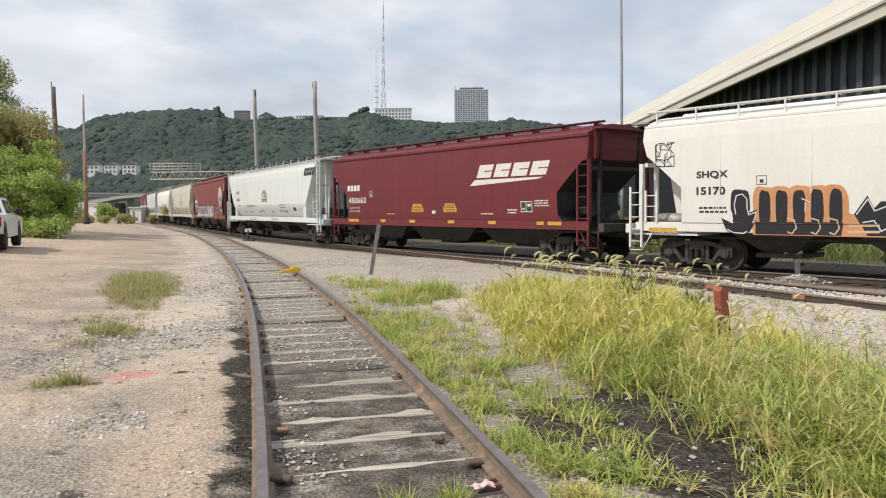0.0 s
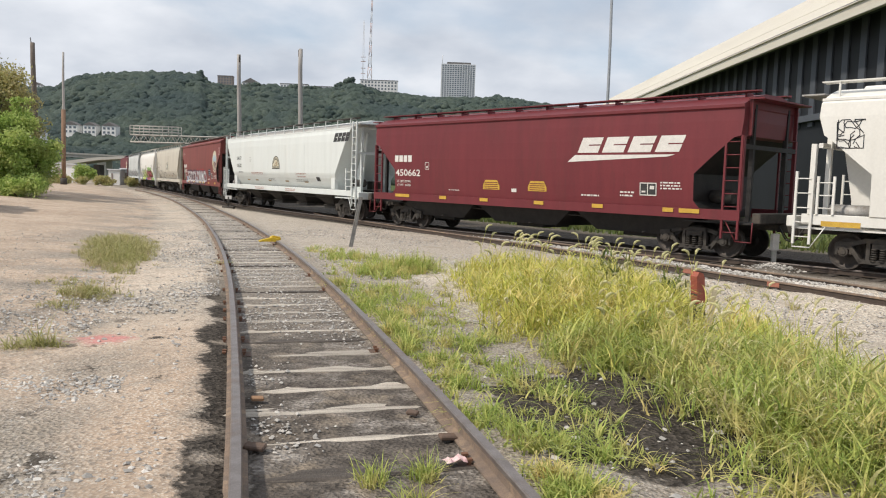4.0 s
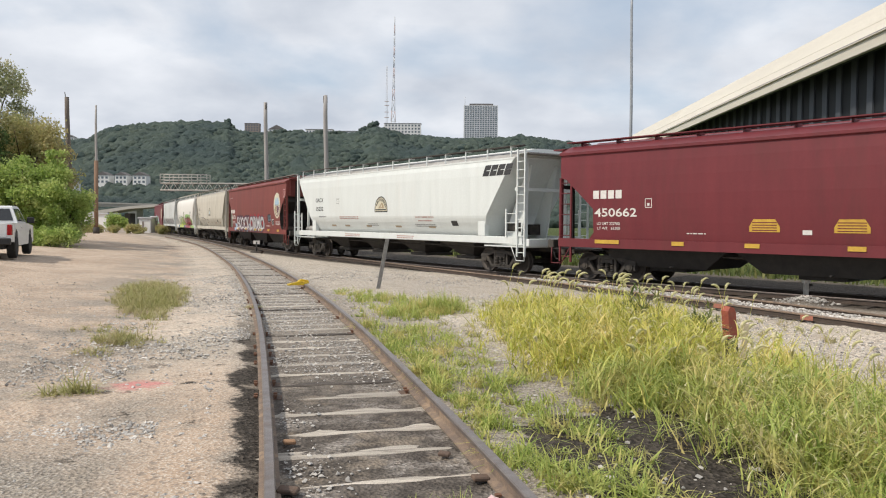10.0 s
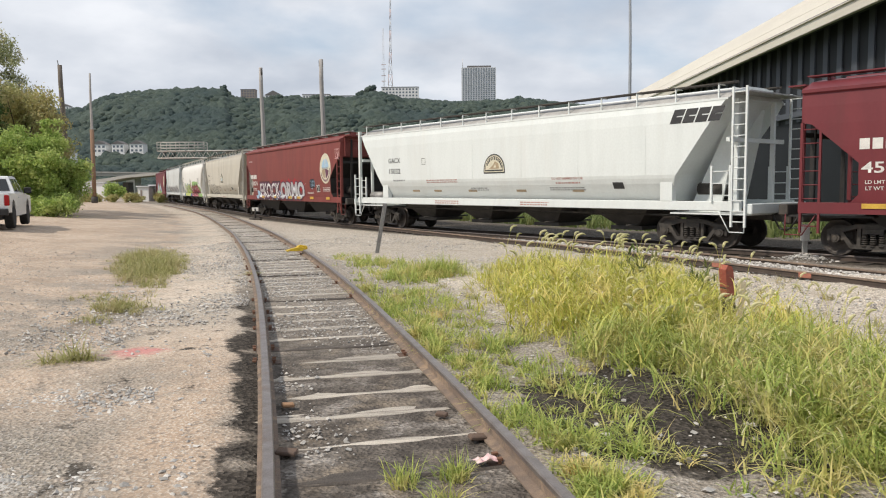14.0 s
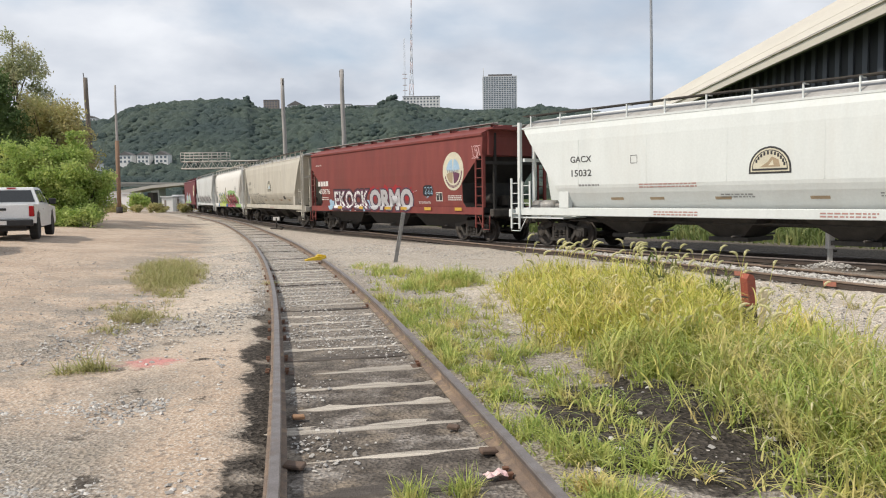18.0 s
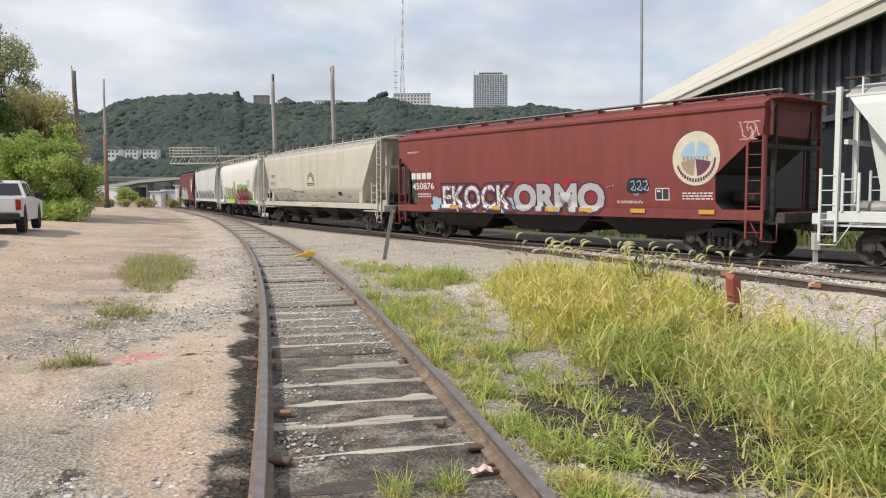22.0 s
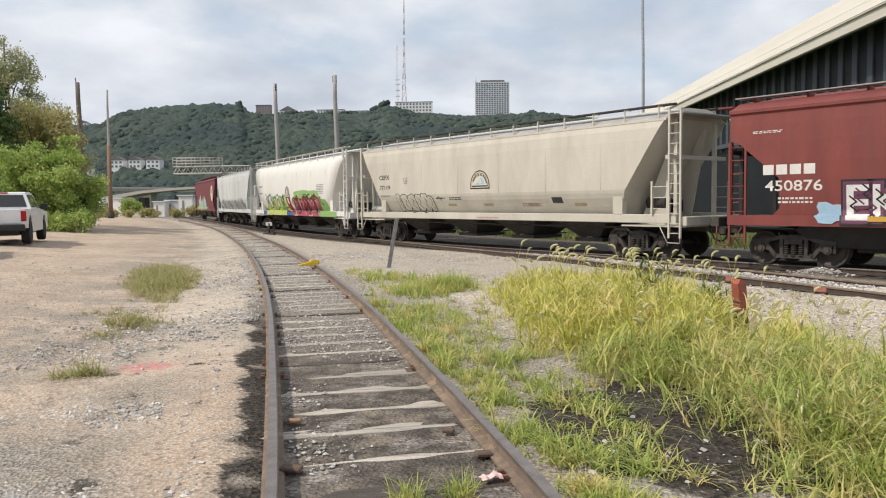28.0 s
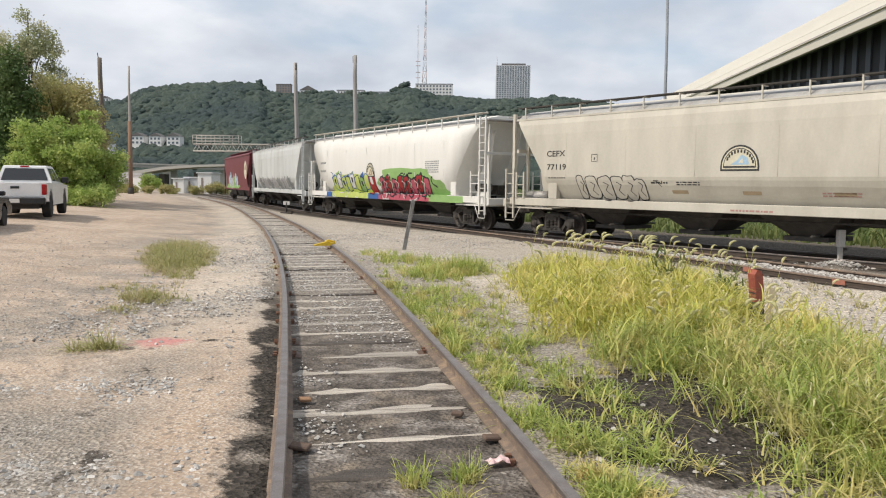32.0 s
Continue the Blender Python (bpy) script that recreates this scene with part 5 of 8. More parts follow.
stroke_line(bm, [(-2.44, 1.6), (-2.19, 1.97), (-2.04, 1.68), (-1.5, 1.9), (-1.2, 1.62), (-0.55, 1.86)], -LAY * 4, 0.03, 1)
stroke_line(bm, [(-2.3, 1.4), (-2.05, 1.45), (-1.9, 1.2), (-1.6, 1.35), (-1.4, 1.15), (-1.0, 1.3)], -LAY * 4, 0.03, 1)
on_side(c0, "old", "graffiti", bm, [M["g_black"], M["g_white"]], "black spiky sprayed lettering")
bm = bmesh.new()
drips(bm, -8.0, -7.4, 2.98, 3.66, 15, 3, 1, 0, 0.02)
stroke_line(bm, [(-8.02, 3.6), (-8.0, 3.15)], -LAY, 0.03, 0)
on_side(c0, "old", "tag", bm, [M["g_black"]], "thin black sprayed tag")

# maroon car
# solid blocks with narrow slots, as (x0, z0, x1, z1) in a unit square
BLOCK = [((0, 0, 1, 0.46), (0, 0.46, 0.42, 0.54), (0, 0.54, 1, 1))] * 4
bm = bmesh.new()
for k in range(4):
    x = 2.72 + k * 0.95
    sl = 0.42
    z0, h, w = 2.93, 0.47, 0.80
    for a, b, c, d in BLOCK[k]:
        flat_poly(bm, [(x + a * w + b * h * sl, z0 + b * h), (x + c * w + b * h * sl, z0 + b * h), (x + c * w + d * h * sl, z0 + d * h), (x + a * w + d * h * sl, z0 + d * h)], -LAY, 0)
flat_poly(bm, [(2.32, 2.64), (2.62, 2.86), (6.25, 2.86), (6.02, 2.80)], -LAY, 0)
on_side(c1, "flat", "emblem", bm, [M["white_mark"]], "white slanted block emblem with a wedge")
rects(c1, "flat", "reporting_mark", [(-6.85 + k * 0.29, -6.62 + k * 0.29, 2.64, 2.90) for k in range(4)], M["white_mark"], 1, "white owner's mark as blocks")
words(c1, "flat", "car_number", "450662", -6.80, -5.20, 2.07, 2.34, M["white_mark"], 0.015)
words(c1, "flat", "weight_mark", "LD LMT 222700", -6.71, -5.83, 1.81, 1.90, M["white_mark"], 0.01)
words(c1, "flat", "weight_mark", "LT WT   63300", -6.70, -5.83, 1.66, 1.75, M["white_mark"], 0.01)
YB = [(-6.75, -5.82), (-3.95, -3.55), (-1.7, -1.28), (0.95, 1.38), (3.4, 3.82), (5.95, 6.3), (6.48, 7.12)]
for a, b in YB:
    rects(c1, "flat", "reflector", [(a, b, 1.22, 1.34)], M["yellow"], 1, "yellow reflector strip")
for x in (-1.61, 0.60):
    bm = bmesh.new()
    flat_poly(bm, [(x, 1.66), (x + 0.84, 1.66), (x + 0.84, 1.80), (x + 0.72, 2.0), (x + 0.12, 2.0), (x, 1.80)], -LAY, 0)
    for k in range(4):
        flat_poly(bm, [(x + 0.08, 1.69 + k * 0.07), (x + 0.76, 1.69 + k * 0.07), (x + 0.76, 1.715 + k * 0.07), (x + 0.08, 1.715 + k * 0.07)], -LAY * 2, 1)
    on_side(c1, "flat", "warning_sign", bm, [M["yellow"], M["maroon"]], "yellow warning panel with small print")
rects(c1, "flat", "stencil", [(-0.18, 0.06, 1.60, 1.72)], M["white_mark"])
rects(c1, "flat", "stencil", frame_box(-4.9, -4.66, 2.34, 2.62, 0.02) + [(-4.82, -4.74, 2.4, 2.48)], M["white_mark"])
rects(c1, "flat", "data_panel", [(5.1, 5.68, 1.66, 2.04)], M["dark_mark"])
rects(c1, "flat", "data_panel_print", frame_box(5.1, 5.68, 1.66, 2.04, 0.03) + [(5.36, 5.39, 1.68, 2.02), (5.17, 5.3, 1.75, 1.8), (5.45, 5.6, 1.85, 1.95)], M["white_mark"], 2)
rects(c1, "flat", "small_print", small_print(rr, 2.9, 3.6, 1.56, 1.66, 1) + small_print(rr, 4.4, 4.9, 1.6, 1.8, 2) + small_print(rr, 5.8, 6.5, 1.85, 2.1, 3) + small_print(rr, -3.5, -2.9, 1.56, 1.62, 1), M["white_mark"])

# white car with the arched emblem
def arch_emblem(car, x0, x1, z0, z1, field, ink, kind="round"):
    bm = bmesh.new()
    cx, hw, h = (x0 + x1) / 2, (x1 - x0) / 2, z1 - z0
    for k, (g, m) in enumerate(((0.0, 0), (0.05, 1), (0.09, 0), (0.115, 1))):
        pts = [(cx - hw + g, z0 + g), (cx + hw - g, z0 + g)]
        for q in range(0, 13):
            a = math.pi * q / 12
            pts.append((cx + (hw - g) * math.cos(a), z0 + h * 0.18 + (h * 0.82 - g) * math.sin(a)))
        flat_poly(bm, pts, -LAY * (1 + k), m)
    for q in range(11):
        a = math.pi * (q + 1.2) / 13.4
        px, pz = cx + hw * 0.72 * math.cos(a), z0 + h * 0.18 + h * 0.58 * math.sin(a)
        flat_poly(bm, [(px - 0.028, pz - 0.045), (px + 0.028, pz - 0.045), (px + 0.028, pz + 0.045), (px - 0.028, pz + 0.045)], -LAY * 5, 0)
    flat_poly(bm, [(cx - hw * 0.45, z0 + h * 0.24), (cx + hw * 0.5, z0 + h * 0.24), (cx + hw * 0.42, z0 + h * 0.5), (cx + hw * 0.1, z0 + h * 0.62), (cx - hw * 0.1, z0 + h * 0.42)], -LAY * 5, 2)
    flat_poly(bm, [(cx - hw * 0.05, z0 + h * 0.3), (cx + hw * 0.2, z0 + h * 0.3), (cx + hw * 0.15, z0 + h * 0.5)], -LAY * 6, 1)
    flat_poly(bm, [(cx - hw * 0.8, z0 + h * 0.12), (cx + hw * 0.8, z0 + h * 0.12), (cx + hw * 0.8, z0 + h * 0.19), (cx - hw * 0.8, z0 + h * 0.19)], -LAY * 5, 0)
    return on_side(car, kind, "emblem", bm, [M["dark_mark"], field, ink], "arched emblem with a dark border")


arch_emblem(c2, -1.29, -0.12, 2.30, 3.02, M["emb_cream"], M["emb_tan"])
bm = bmesh.new()
for k in range(4):
    x = 6.92 + k * 0.415
    for a, b, c, d in BLOCK[k]:
        flat_poly(bm, [(x + a * 0.37 + b * 0.16, 3.58 + b * 0.40), (x + c * 0.37 + b * 0.16, 3.58 + b * 0.40), (x + c * 0.37 + d * 0.16, 3.58 + d * 0.40), (x + a * 0.37 + d * 0.16, 3.58 + d * 0.40)], -LAY, 0)
on_side(c2, "round", "emblem", bm, [M["dark_mark"]], "dark slanted block emblem")
words(c2, "round", "reporting_mark", "GACX", -7.65, -6.75, 2.86, 3.07, M["dark_mark"], 0.01)
words(c2, "round", "car_number", "15032", -7.60, -6.75, 2.40, 2.62, M["dark_mark"], 0.01)
rects(c2, "round", "small_print", small_print(rr, -7.3, -6.4, 2.06, 2.18, 1) + small_print(rr, 2.0, 3.6, 1.66, 1.8, 2) + small_print(rr, -2.2, -1.2, 1.66, 1.8, 2), M["g_grey"])
rects(c2, "round", "stencil", frame_box(-5.2, -4.95, 2.75, 3.0, 0.014), M["dark_mark"])
rects(c2, "round", "red_print", small_print(rr, -4.9, -2.9, 1.98, 2.14, 2), M["red_faint"], 1, "faded red warning print")
rects(c2, "round", "data_panel", [(4.78, 5.2, 1.72, 1.92)], M["dark_mark"])
rects(c2, "round", "rust_streak", [(x, x + 0.5, 1.62, 1.70) for x in (-6.1, -4.6, -2.4, 0.3, 3.0)], M["emb_tan"], 1, "brown rust streak")
rects(c2, "round", "sill_print", small_print(rr, -4.4, -2.9, 1.14, 1.30, 2) + small_print(rr, 0.6, 2.0, 1.14, 1.30, 2), M["red_faint"])
words(c2, "round", "warning_words", "DO NOT HAMMER ON CAR", 2.2, 3.6, 2.03, 2.11, M["red_faint"], 0.02)
rects(c2, "round", "red_print", small_print(rr, 2.35, 3.45, 1.88, 1.98, 1), M["red_faint"])

# red car with the round emblem
bm = bmesh.new()
ccx, ccz = 6.44, 2.80


def disc(bm, r0, a0, a1, layer, mi, n=30, squeeze=1.0):
    pts = [(ccx, ccz)] if a1 - a0 < 6.2 else []
    for k in range(n + (1 if pts else 0)):
        a = a0 + (a1 - a0) * k / n
        pts.append((ccx + r0 * math.cos(a) * squeeze, ccz + r0 * math.sin(a)))
    flat_poly(bm, pts, -LAY * layer, mi)


disc(bm, 0.77, 0, 2 * math.pi, 1, 0, 40)
disc(bm, 0.50, math.pi / 2 + 0.12, math.pi - 0.12, 2, 1, 8)
disc(bm, 0.50, 0.12, math.pi / 2 - 0.12, 2, 1, 8)
disc(bm, 0.50, math.pi + 0.2, 1.5 * math.pi - 0.12, 2, 2, 8)
disc(bm, 0.50, 1.5 * math.pi + 0.12, 2 * math.pi - 0.2, 2, 3, 8)
for q in range(20):
    a = math.pi * 1.08 + q * 0.148
    px, pz = ccx + 0.62 * math.cos(a), ccz + 0.62 * math.sin(a)
    if a > math.pi * 1.1:
        flat_poly(bm, [(px - 0.035, pz - 0.055), (px + 0.03, pz - 0.05), (px + 0.035, pz + 0.055), (px - 0.03, pz + 0.05)], -LAY * 2, 3)
for q in range(7):
    flat_poly(bm, [(ccx - 0.42 + q * 0.125, ccz - 0.05), (ccx - 0.34 + q * 0.125, ccz - 0.05), (ccx - 0.34 + q * 0.125, ccz + 0.06), (ccx - 0.42 + q * 0.125, ccz + 0.06)], -LAY * 3, 4)
on_side(c3, "flat", "emblem", bm, [M["emb_cream"], M["g_sky"], M["emb_tan"], M["g_purple"], M["g_grey"]], "round faded white emblem with blue quarters")
rects(c3, "flat", "reporting_mark", [(-7.4 + k * 0.36, -7.11 + k * 0.36, 2.42, 2.68) for k in range(4)], M["white_mark"], 1, "white owner's mark as blocks")
words(c3, "flat", "car_number", "450876", -7.35, -5.85, 1.99, 2.27, M["white_mark"], 0.012)
rects(c3, "flat", "small_print", small_print(rr, -7.0, -6.1, 1.66, 1.86, 2) + small_print(rr, 6.0, 7.0, 1.62, 1.86, 3) + small_print(rr, 3.6, 4.6, 1.5, 1.6, 2) + small_print(rr, -7.7, -6.9, 3.52, 3.6, 2), M["white_mark"])
rects(c3, "flat", "data_panel", [(5.06, 5.56, 1.60, 1.97)], M["dark_mark"])
rects(c3, "flat", "data_panel_print", frame_box(5.06, 5.56, 1.60, 1.97, 0.03) + [(5.3, 5.33, 1.62, 1.95), (5.12, 5.24, 1.85, 1.9)], M["white_mark"], 2)
for a, b in ((-4.75, -4.2), (-2.2, -1.75), (0.55, 1.15), (2.1, 2.65), (4.2, 4.75), (6.6, 7.1)):
    rects(c3, "flat", "reflector", [(a, b, 1.22, 1.345)], M["yellow"], 9, "yellow reflector strip")
bm = bmesh.new()
for k, (x, w) in enumerate(((-1.15, 1.05), (0.0, 1.0), (1.05, 1.0), (2.05, 1.0))):
    shard(bm, x + w / 2, 2.0, 1.5, 0.75, 90 + k, 0.6 + 0.05 * k, 3, 8)
spray_word(bm, "ORMO", -1.05, 3.05, 1.24, 2.10, ((0.11, 1.6, 0), (0.075, 2.4, 2), (0.05, 3.4, 1)))
for x, z in ((3.22, 2.0), (3.33, 2.03), (3.45, 2.06)):
    flat_poly(bm, blob(x, z, 0.025, 0.025, 1, 8), -LAY * 5, 1)
on_side(c3, "flat", "graffiti", bm, [M["g_purple"], M["g_silver"], M["g_black"], M["g_red"]], "silver bubble letters outlined dark on red")
bm = bmesh.new()
flat_poly(bm, blob(-5.6, 1.42, 0.42, 0.24, 3, 20, 0.15), -LAY * 0.8, 3)
flat_poly(bm, blob(-1.35, 1.40, 0.42, 0.26, 4, 20, 0.15), -LAY * 0.9, 3)
spray_word(bm, "EKOCK", -5.25, -1.3, 1.26, 2.10, ((0.13, 1.6, 4), (0.09, 2.4, 2), (0.02, 3.4, 1)))
rq = random.Random(17)
for k in range(26):
    x, z = -5.2 + k * 0.15, rq.uniform(1.5, 2.15)
    stroke_line(bm, [(x, z), (x + 0.16, z - 0.14), (x + 0.02, z - 0.24), (x + 0.18, z - 0.38)], -LAY * 4.6, 0.04, 2 if k % 2 else 4)
for k in range(5):
    flat_poly(bm, [(-5.1 + k * 0.8, 1.12), (-4.75 + k * 0.8, 1.12), (-4.7 + k * 0.8, 1.3), (-4.95 + k * 0.8, 1.42), (-5.15 + k * 0.8, 1.28)], -LAY * 1.2, 1 if k % 2 else 3)
on_side(c3, "flat", "graffiti", bm, [M["g_silver"], M["g_white"], M["g_purple"], M["g_sky"], M["g_black"]], "silver and purple interlocked sprayed letters")
bm = bmesh.new()
flat_poly(bm, blob(4.42, 2.04, 0.42, 0.24, 9, 18, 0.03), -LAY, 0)
for k in range(3):
    x = 4.14 + k * 0.24
    stroke_line(bm, [(x, 2.16), (x + 0.12, 2.2), (x + 0.16, 2.08), (x + 0.02, 1.93), (x + 0.18, 1.9), (x + 0.2, 2.0)], -LAY * 2, 0.026, 1)
stroke_line(bm, [(4.25, 1.78), (4.45, 1.8), (4.35, 1.73)], -LAY * 2, 0.022, 1)
on_side(c3, "flat", "tag", bm, [M["g_black"], M["g_sky"]], "pale tag on a dark sprayed patch")
bm = bmesh.new()
drips(bm, 7.75, 8.35, 3.25, 3.72, 6, 8, 1, 0, 0.035)
on_side(c3, "flat", "tag", bm, [paint("pale_pink_spray_paint", (0.62, 0.38, 0.37))], "pale pink sprayed tag")

# tan car
arch_emblem(c4, -0.22, 0.95, 2.28, 3.0, M["emb_cream"], M["g_sky"])
words(c4, "round", "reporting_mark", "CEFX", -6.98, -6.12, 2.82, 3.02, M["dark_mark"], 0.012)
words(c4, "round", "car_number", "77119", -6.96, -6.07, 2.36, 2.56, M["dark_mark"], 0.012)
rects(c4, "round", "small_print", small_print(rr, -6.9, -6.1, 2.06, 2.12, 1) + small_print(rr, -1.69, -0.9, 1.86, 2.0, 2) + small_print(rr, -2.6, -2.0, 1.9, 2.0, 1), M["dark_mark"])
rects(c4, "round", "stencil", frame_box(-4.95, -4.7, 2.62, 2.86, 0.014) + [(-4.85, -4.8, 2.68, 2.76)], M["dark_mark"])
rects(c4, "round", "rust_streak", [(x, x + 0.55, 1.62, 1.72) for x in (-1.9, 0.4, 2.9, 5.2)], M["emb_tan"], 1, "brown rust streak")
rects(c4, "round", "data_panel", [(4.2, 4.7, 1.72, 1.92)], M["dark_mark"])
rects(c4, "round", "red_print", small_print(rr, 0.1, 1.4, 1.14, 1.24, 1) + small_print(rr, 2.6, 3.6, 1.6, 1.74, 2), M["red_faint"])
bm = bmesh.new()
for k, (x, w, h) in enumerate(((-5.55, 0.34, 0.86), (-5.2, 0.58, 0.80), (-4.66, 0.62, 0.84), (-4.1, 0.56, 0.80), (-3.62, 0.52, 0.86), (-3.18, 0.42, 0.72))):
    fat_letter(bm, x, 1.34 + 0.03 * (k % 2), w, h, 400 + k, 1.2 + 0.5 * k, hole=False, lean=-0.12, mi=(0, 1, 0), out=0.028)
    stroke_line(bm, [(x + w * 0.3, 1.95), (x + w * 0.62, 1.86), (x + w * 0.35, 1.68), (x + w * 0.66, 1.52)], -LAY * (3.0 + 0.5 * k), 0.024, 0)
drips(bm, -2.6, -2.2, 1.8, 2.0, 2, 5, 1, 0, 0.02)
on_side(c4, "round", "graffiti", bm, [M["g_black"], M["tan_p"]], "black outlined sprayed letters")

# white car with green and red letters
rects(c5, "barrel", "reporting_mark", small_print(rr, -7.4, -6.6, 2.85, 3.05, 1) + small_print(rr, -7.4, -6.6, 2.4, 2.6, 1), M["g_grey"], 1, "faded owner's mark as bars")
rects(c5, "barrel", "small_print", small_print(rr, 4.8, 6.0, 2.3, 2.85, 6), M["g_grey"])
arch_emblem(c5, -1.3, -0.3, 2.05, 2.85, M["emb_cream"], M["emb_tan"], "barrel")
bm = bmesh.new()
rects_ = [((-6.7, -5.9), 2), ((-5.9, -1.2), 3), ((-1.2, 0.0), 2), ((0.0, 5.0), 0), ((5.0, 7.8), 4)]
for (a, b), m_ in rects_:
    flat_poly(bm, [(a, 1.06), (b, 1.06), (b, 1.34), (a, 1.34)], -LAY * 1.0, m_)
flat_poly(bm, blob(-3.4, 1.75, 2.5, 0.52, 9, 34, 0.08), -LAY * 1.1, 3)
for k in range(8):
    shard(bm, -5.5 + k * 0.62, 1.9 + 0.2 * math.sin(k * 2.1), 0.9, 1.0, 200 + k, 1.2 + 0.1 * k, (2, 4, 3, 2, 3, 4, 2, 4)[k], 5)
for k in range(8):
    fat_letter(bm, -5.75 + k * 0.58, 1.42 + 0.1 * math.sin(k * 1.9), 0.56, 0.82, 220 + k, 2.2 + 0.35 * k, hole=k % 2 == 0, lean=0.15, mi=((2, 5, 2, 5, 2, 5, 5, 2)[k], (3, 6, 3, 3, 6, 3, 4, 3)[k], 5), out=0.05)
fat_letter(bm, -1.2, 1.25, 0.9, 1.25, 240, 2.6, hole=True, mi=(5, 1, 6), out=0.05)
flat_poly(bm, blob(2.8, 2.05, 2.7, 0.46, 11, 30, 0.1), -LAY * 1.4, 4)
flat_poly(bm, blob(5.5, 1.6, 0.9, 0.40, 12, 24, 0.14), -LAY * 1.5, 4)
for k in range(8):
    fat_letter(bm, 0.0 + k * 0.62, 1.30 + 0.1 * math.sin(k * 2.3), 0.56, 0.86, 260 + k, 2.6 + 0.35 * k, hole=k % 2 == 0, lean=0.3, mi=(5, (0, 1, 0, 1, 1, 0, 1, 0)[k], 5), out=0.06)
    for q in range(3):
        x, z = 0.05 + k * 0.62 + 0.12 * q, 1.95 - 0.25 * q
        stroke_line(bm, [(x, z), (x + 0.22, z - 0.12), (x + 0.06, z - 0.3)], -LAY * (5.0 + 0.35 * k), 0.04, (6, 5, 5)[q])
drips(bm, 0.2, 5.6, 1.3, 2.3, 16, 33, 4, 5, 0.06)
drips(bm, -5.9, -1.2, 1.35, 2.4, 10, 34, 4, 2, 0.05)
drips(bm, -5.9, 5.6, 1.08, 1.3, 10, 35, 4, 6, 0.05)
on_side(c5, "barrel", "graffiti", bm, [M["g_pink"], M["g_red"], M["g_blue"], M["g_lime"], M["g_green"], M["g_black"], M["g_white"]], "lime, blue and red sprayed letters along the side")

# pale grey car and the last car
bm = bmesh.new()
for k in range(7):
    shard(bm, -5.2 + k * 1.7, 1.75, 2.2, 1.1, 300 + k, 1 + 0.1 * k, k % 2, 7)
drips(bm, -5.5, 5.5, 1.4, 2.2, 12, 41, 2.5, 2, 0.05)
on_side(c6, "round", "graffiti", bm, [M["g_grey"], M["g_silver"], M["g_black"]], "grey washed-out sprayed letters")
rects(c6, "round", "rust_streak", [(x, x + 0.05, 1.8, 3.6) for x in (-4.6, 2.2, 4.4)], M["g_grey"])
bm = bmesh.new()
for k in range(6):
    shard(bm, -4.6 + k * 1.1, 1.9 + 0.2 * math.sin(k * 2), 1.6, 1.4, 320 + k, 1 + 0.1 * k, (0, 1, 0, 2, 0, 1)[k], 7)
flat_poly(bm, [(-6.5, 1.22), (2.5, 1.22), (2.5, 1.5), (-6.5, 1.6)], -LAY * 0.7, 2)
on_side(c7, "flat", "graffiti", bm, [M["g_silver"], M["g_sky"], M["g_green"]], "pale blue and silver sprayed letters")
bm = bmesh.new()
ccx, ccz = 6.35, 2.85
disc(bm, 0.78, 0, 2 * math.pi, 1, 0, 36)
disc(bm, 0.48, 0, math.pi, 2, 1, 12)
on_side(c7, "flat", "emblem", bm, [M["emb_cream"], M["emb_tan"]], "round faded emblem")


# ---- hill and skyline ----
HX = [-900, -617, -529, -485, -471, -452, -434, -390, -353, -320, -291, -285, -258, -229, -207, -178, -141, -112, -97, -83, -61, -32, 12, 63, 89, 122, 166, 202, 231, 305, 420, 700]
HZ = [100, 95, 97, 98, 100, 112, 117, 120, 122, 122, 121, 113, 109, 108, 111, 108, 107, 112, 118, 114, 107, 106, 102, 104, 107, 103, 98, 91, 85, 70, 52, 30]


def hill_z(x, y):
    """The hillside: a foot at y 480 and the ridge at y 1000."""
    rid = np.interp(x * 1000 / np.maximum(y, 600), HX, HZ)
    u = np.clip((y - 470) / 530, 0, 1)
    prof = 0.10 * smooth(0, 0.15, u) + 0.90 * smooth(0.22, 1.0, u) ** 0.9
    return np.where(y <= 1000, rid * prof, rid * (1 - 0.25 * smooth(1000, 1300, y)))


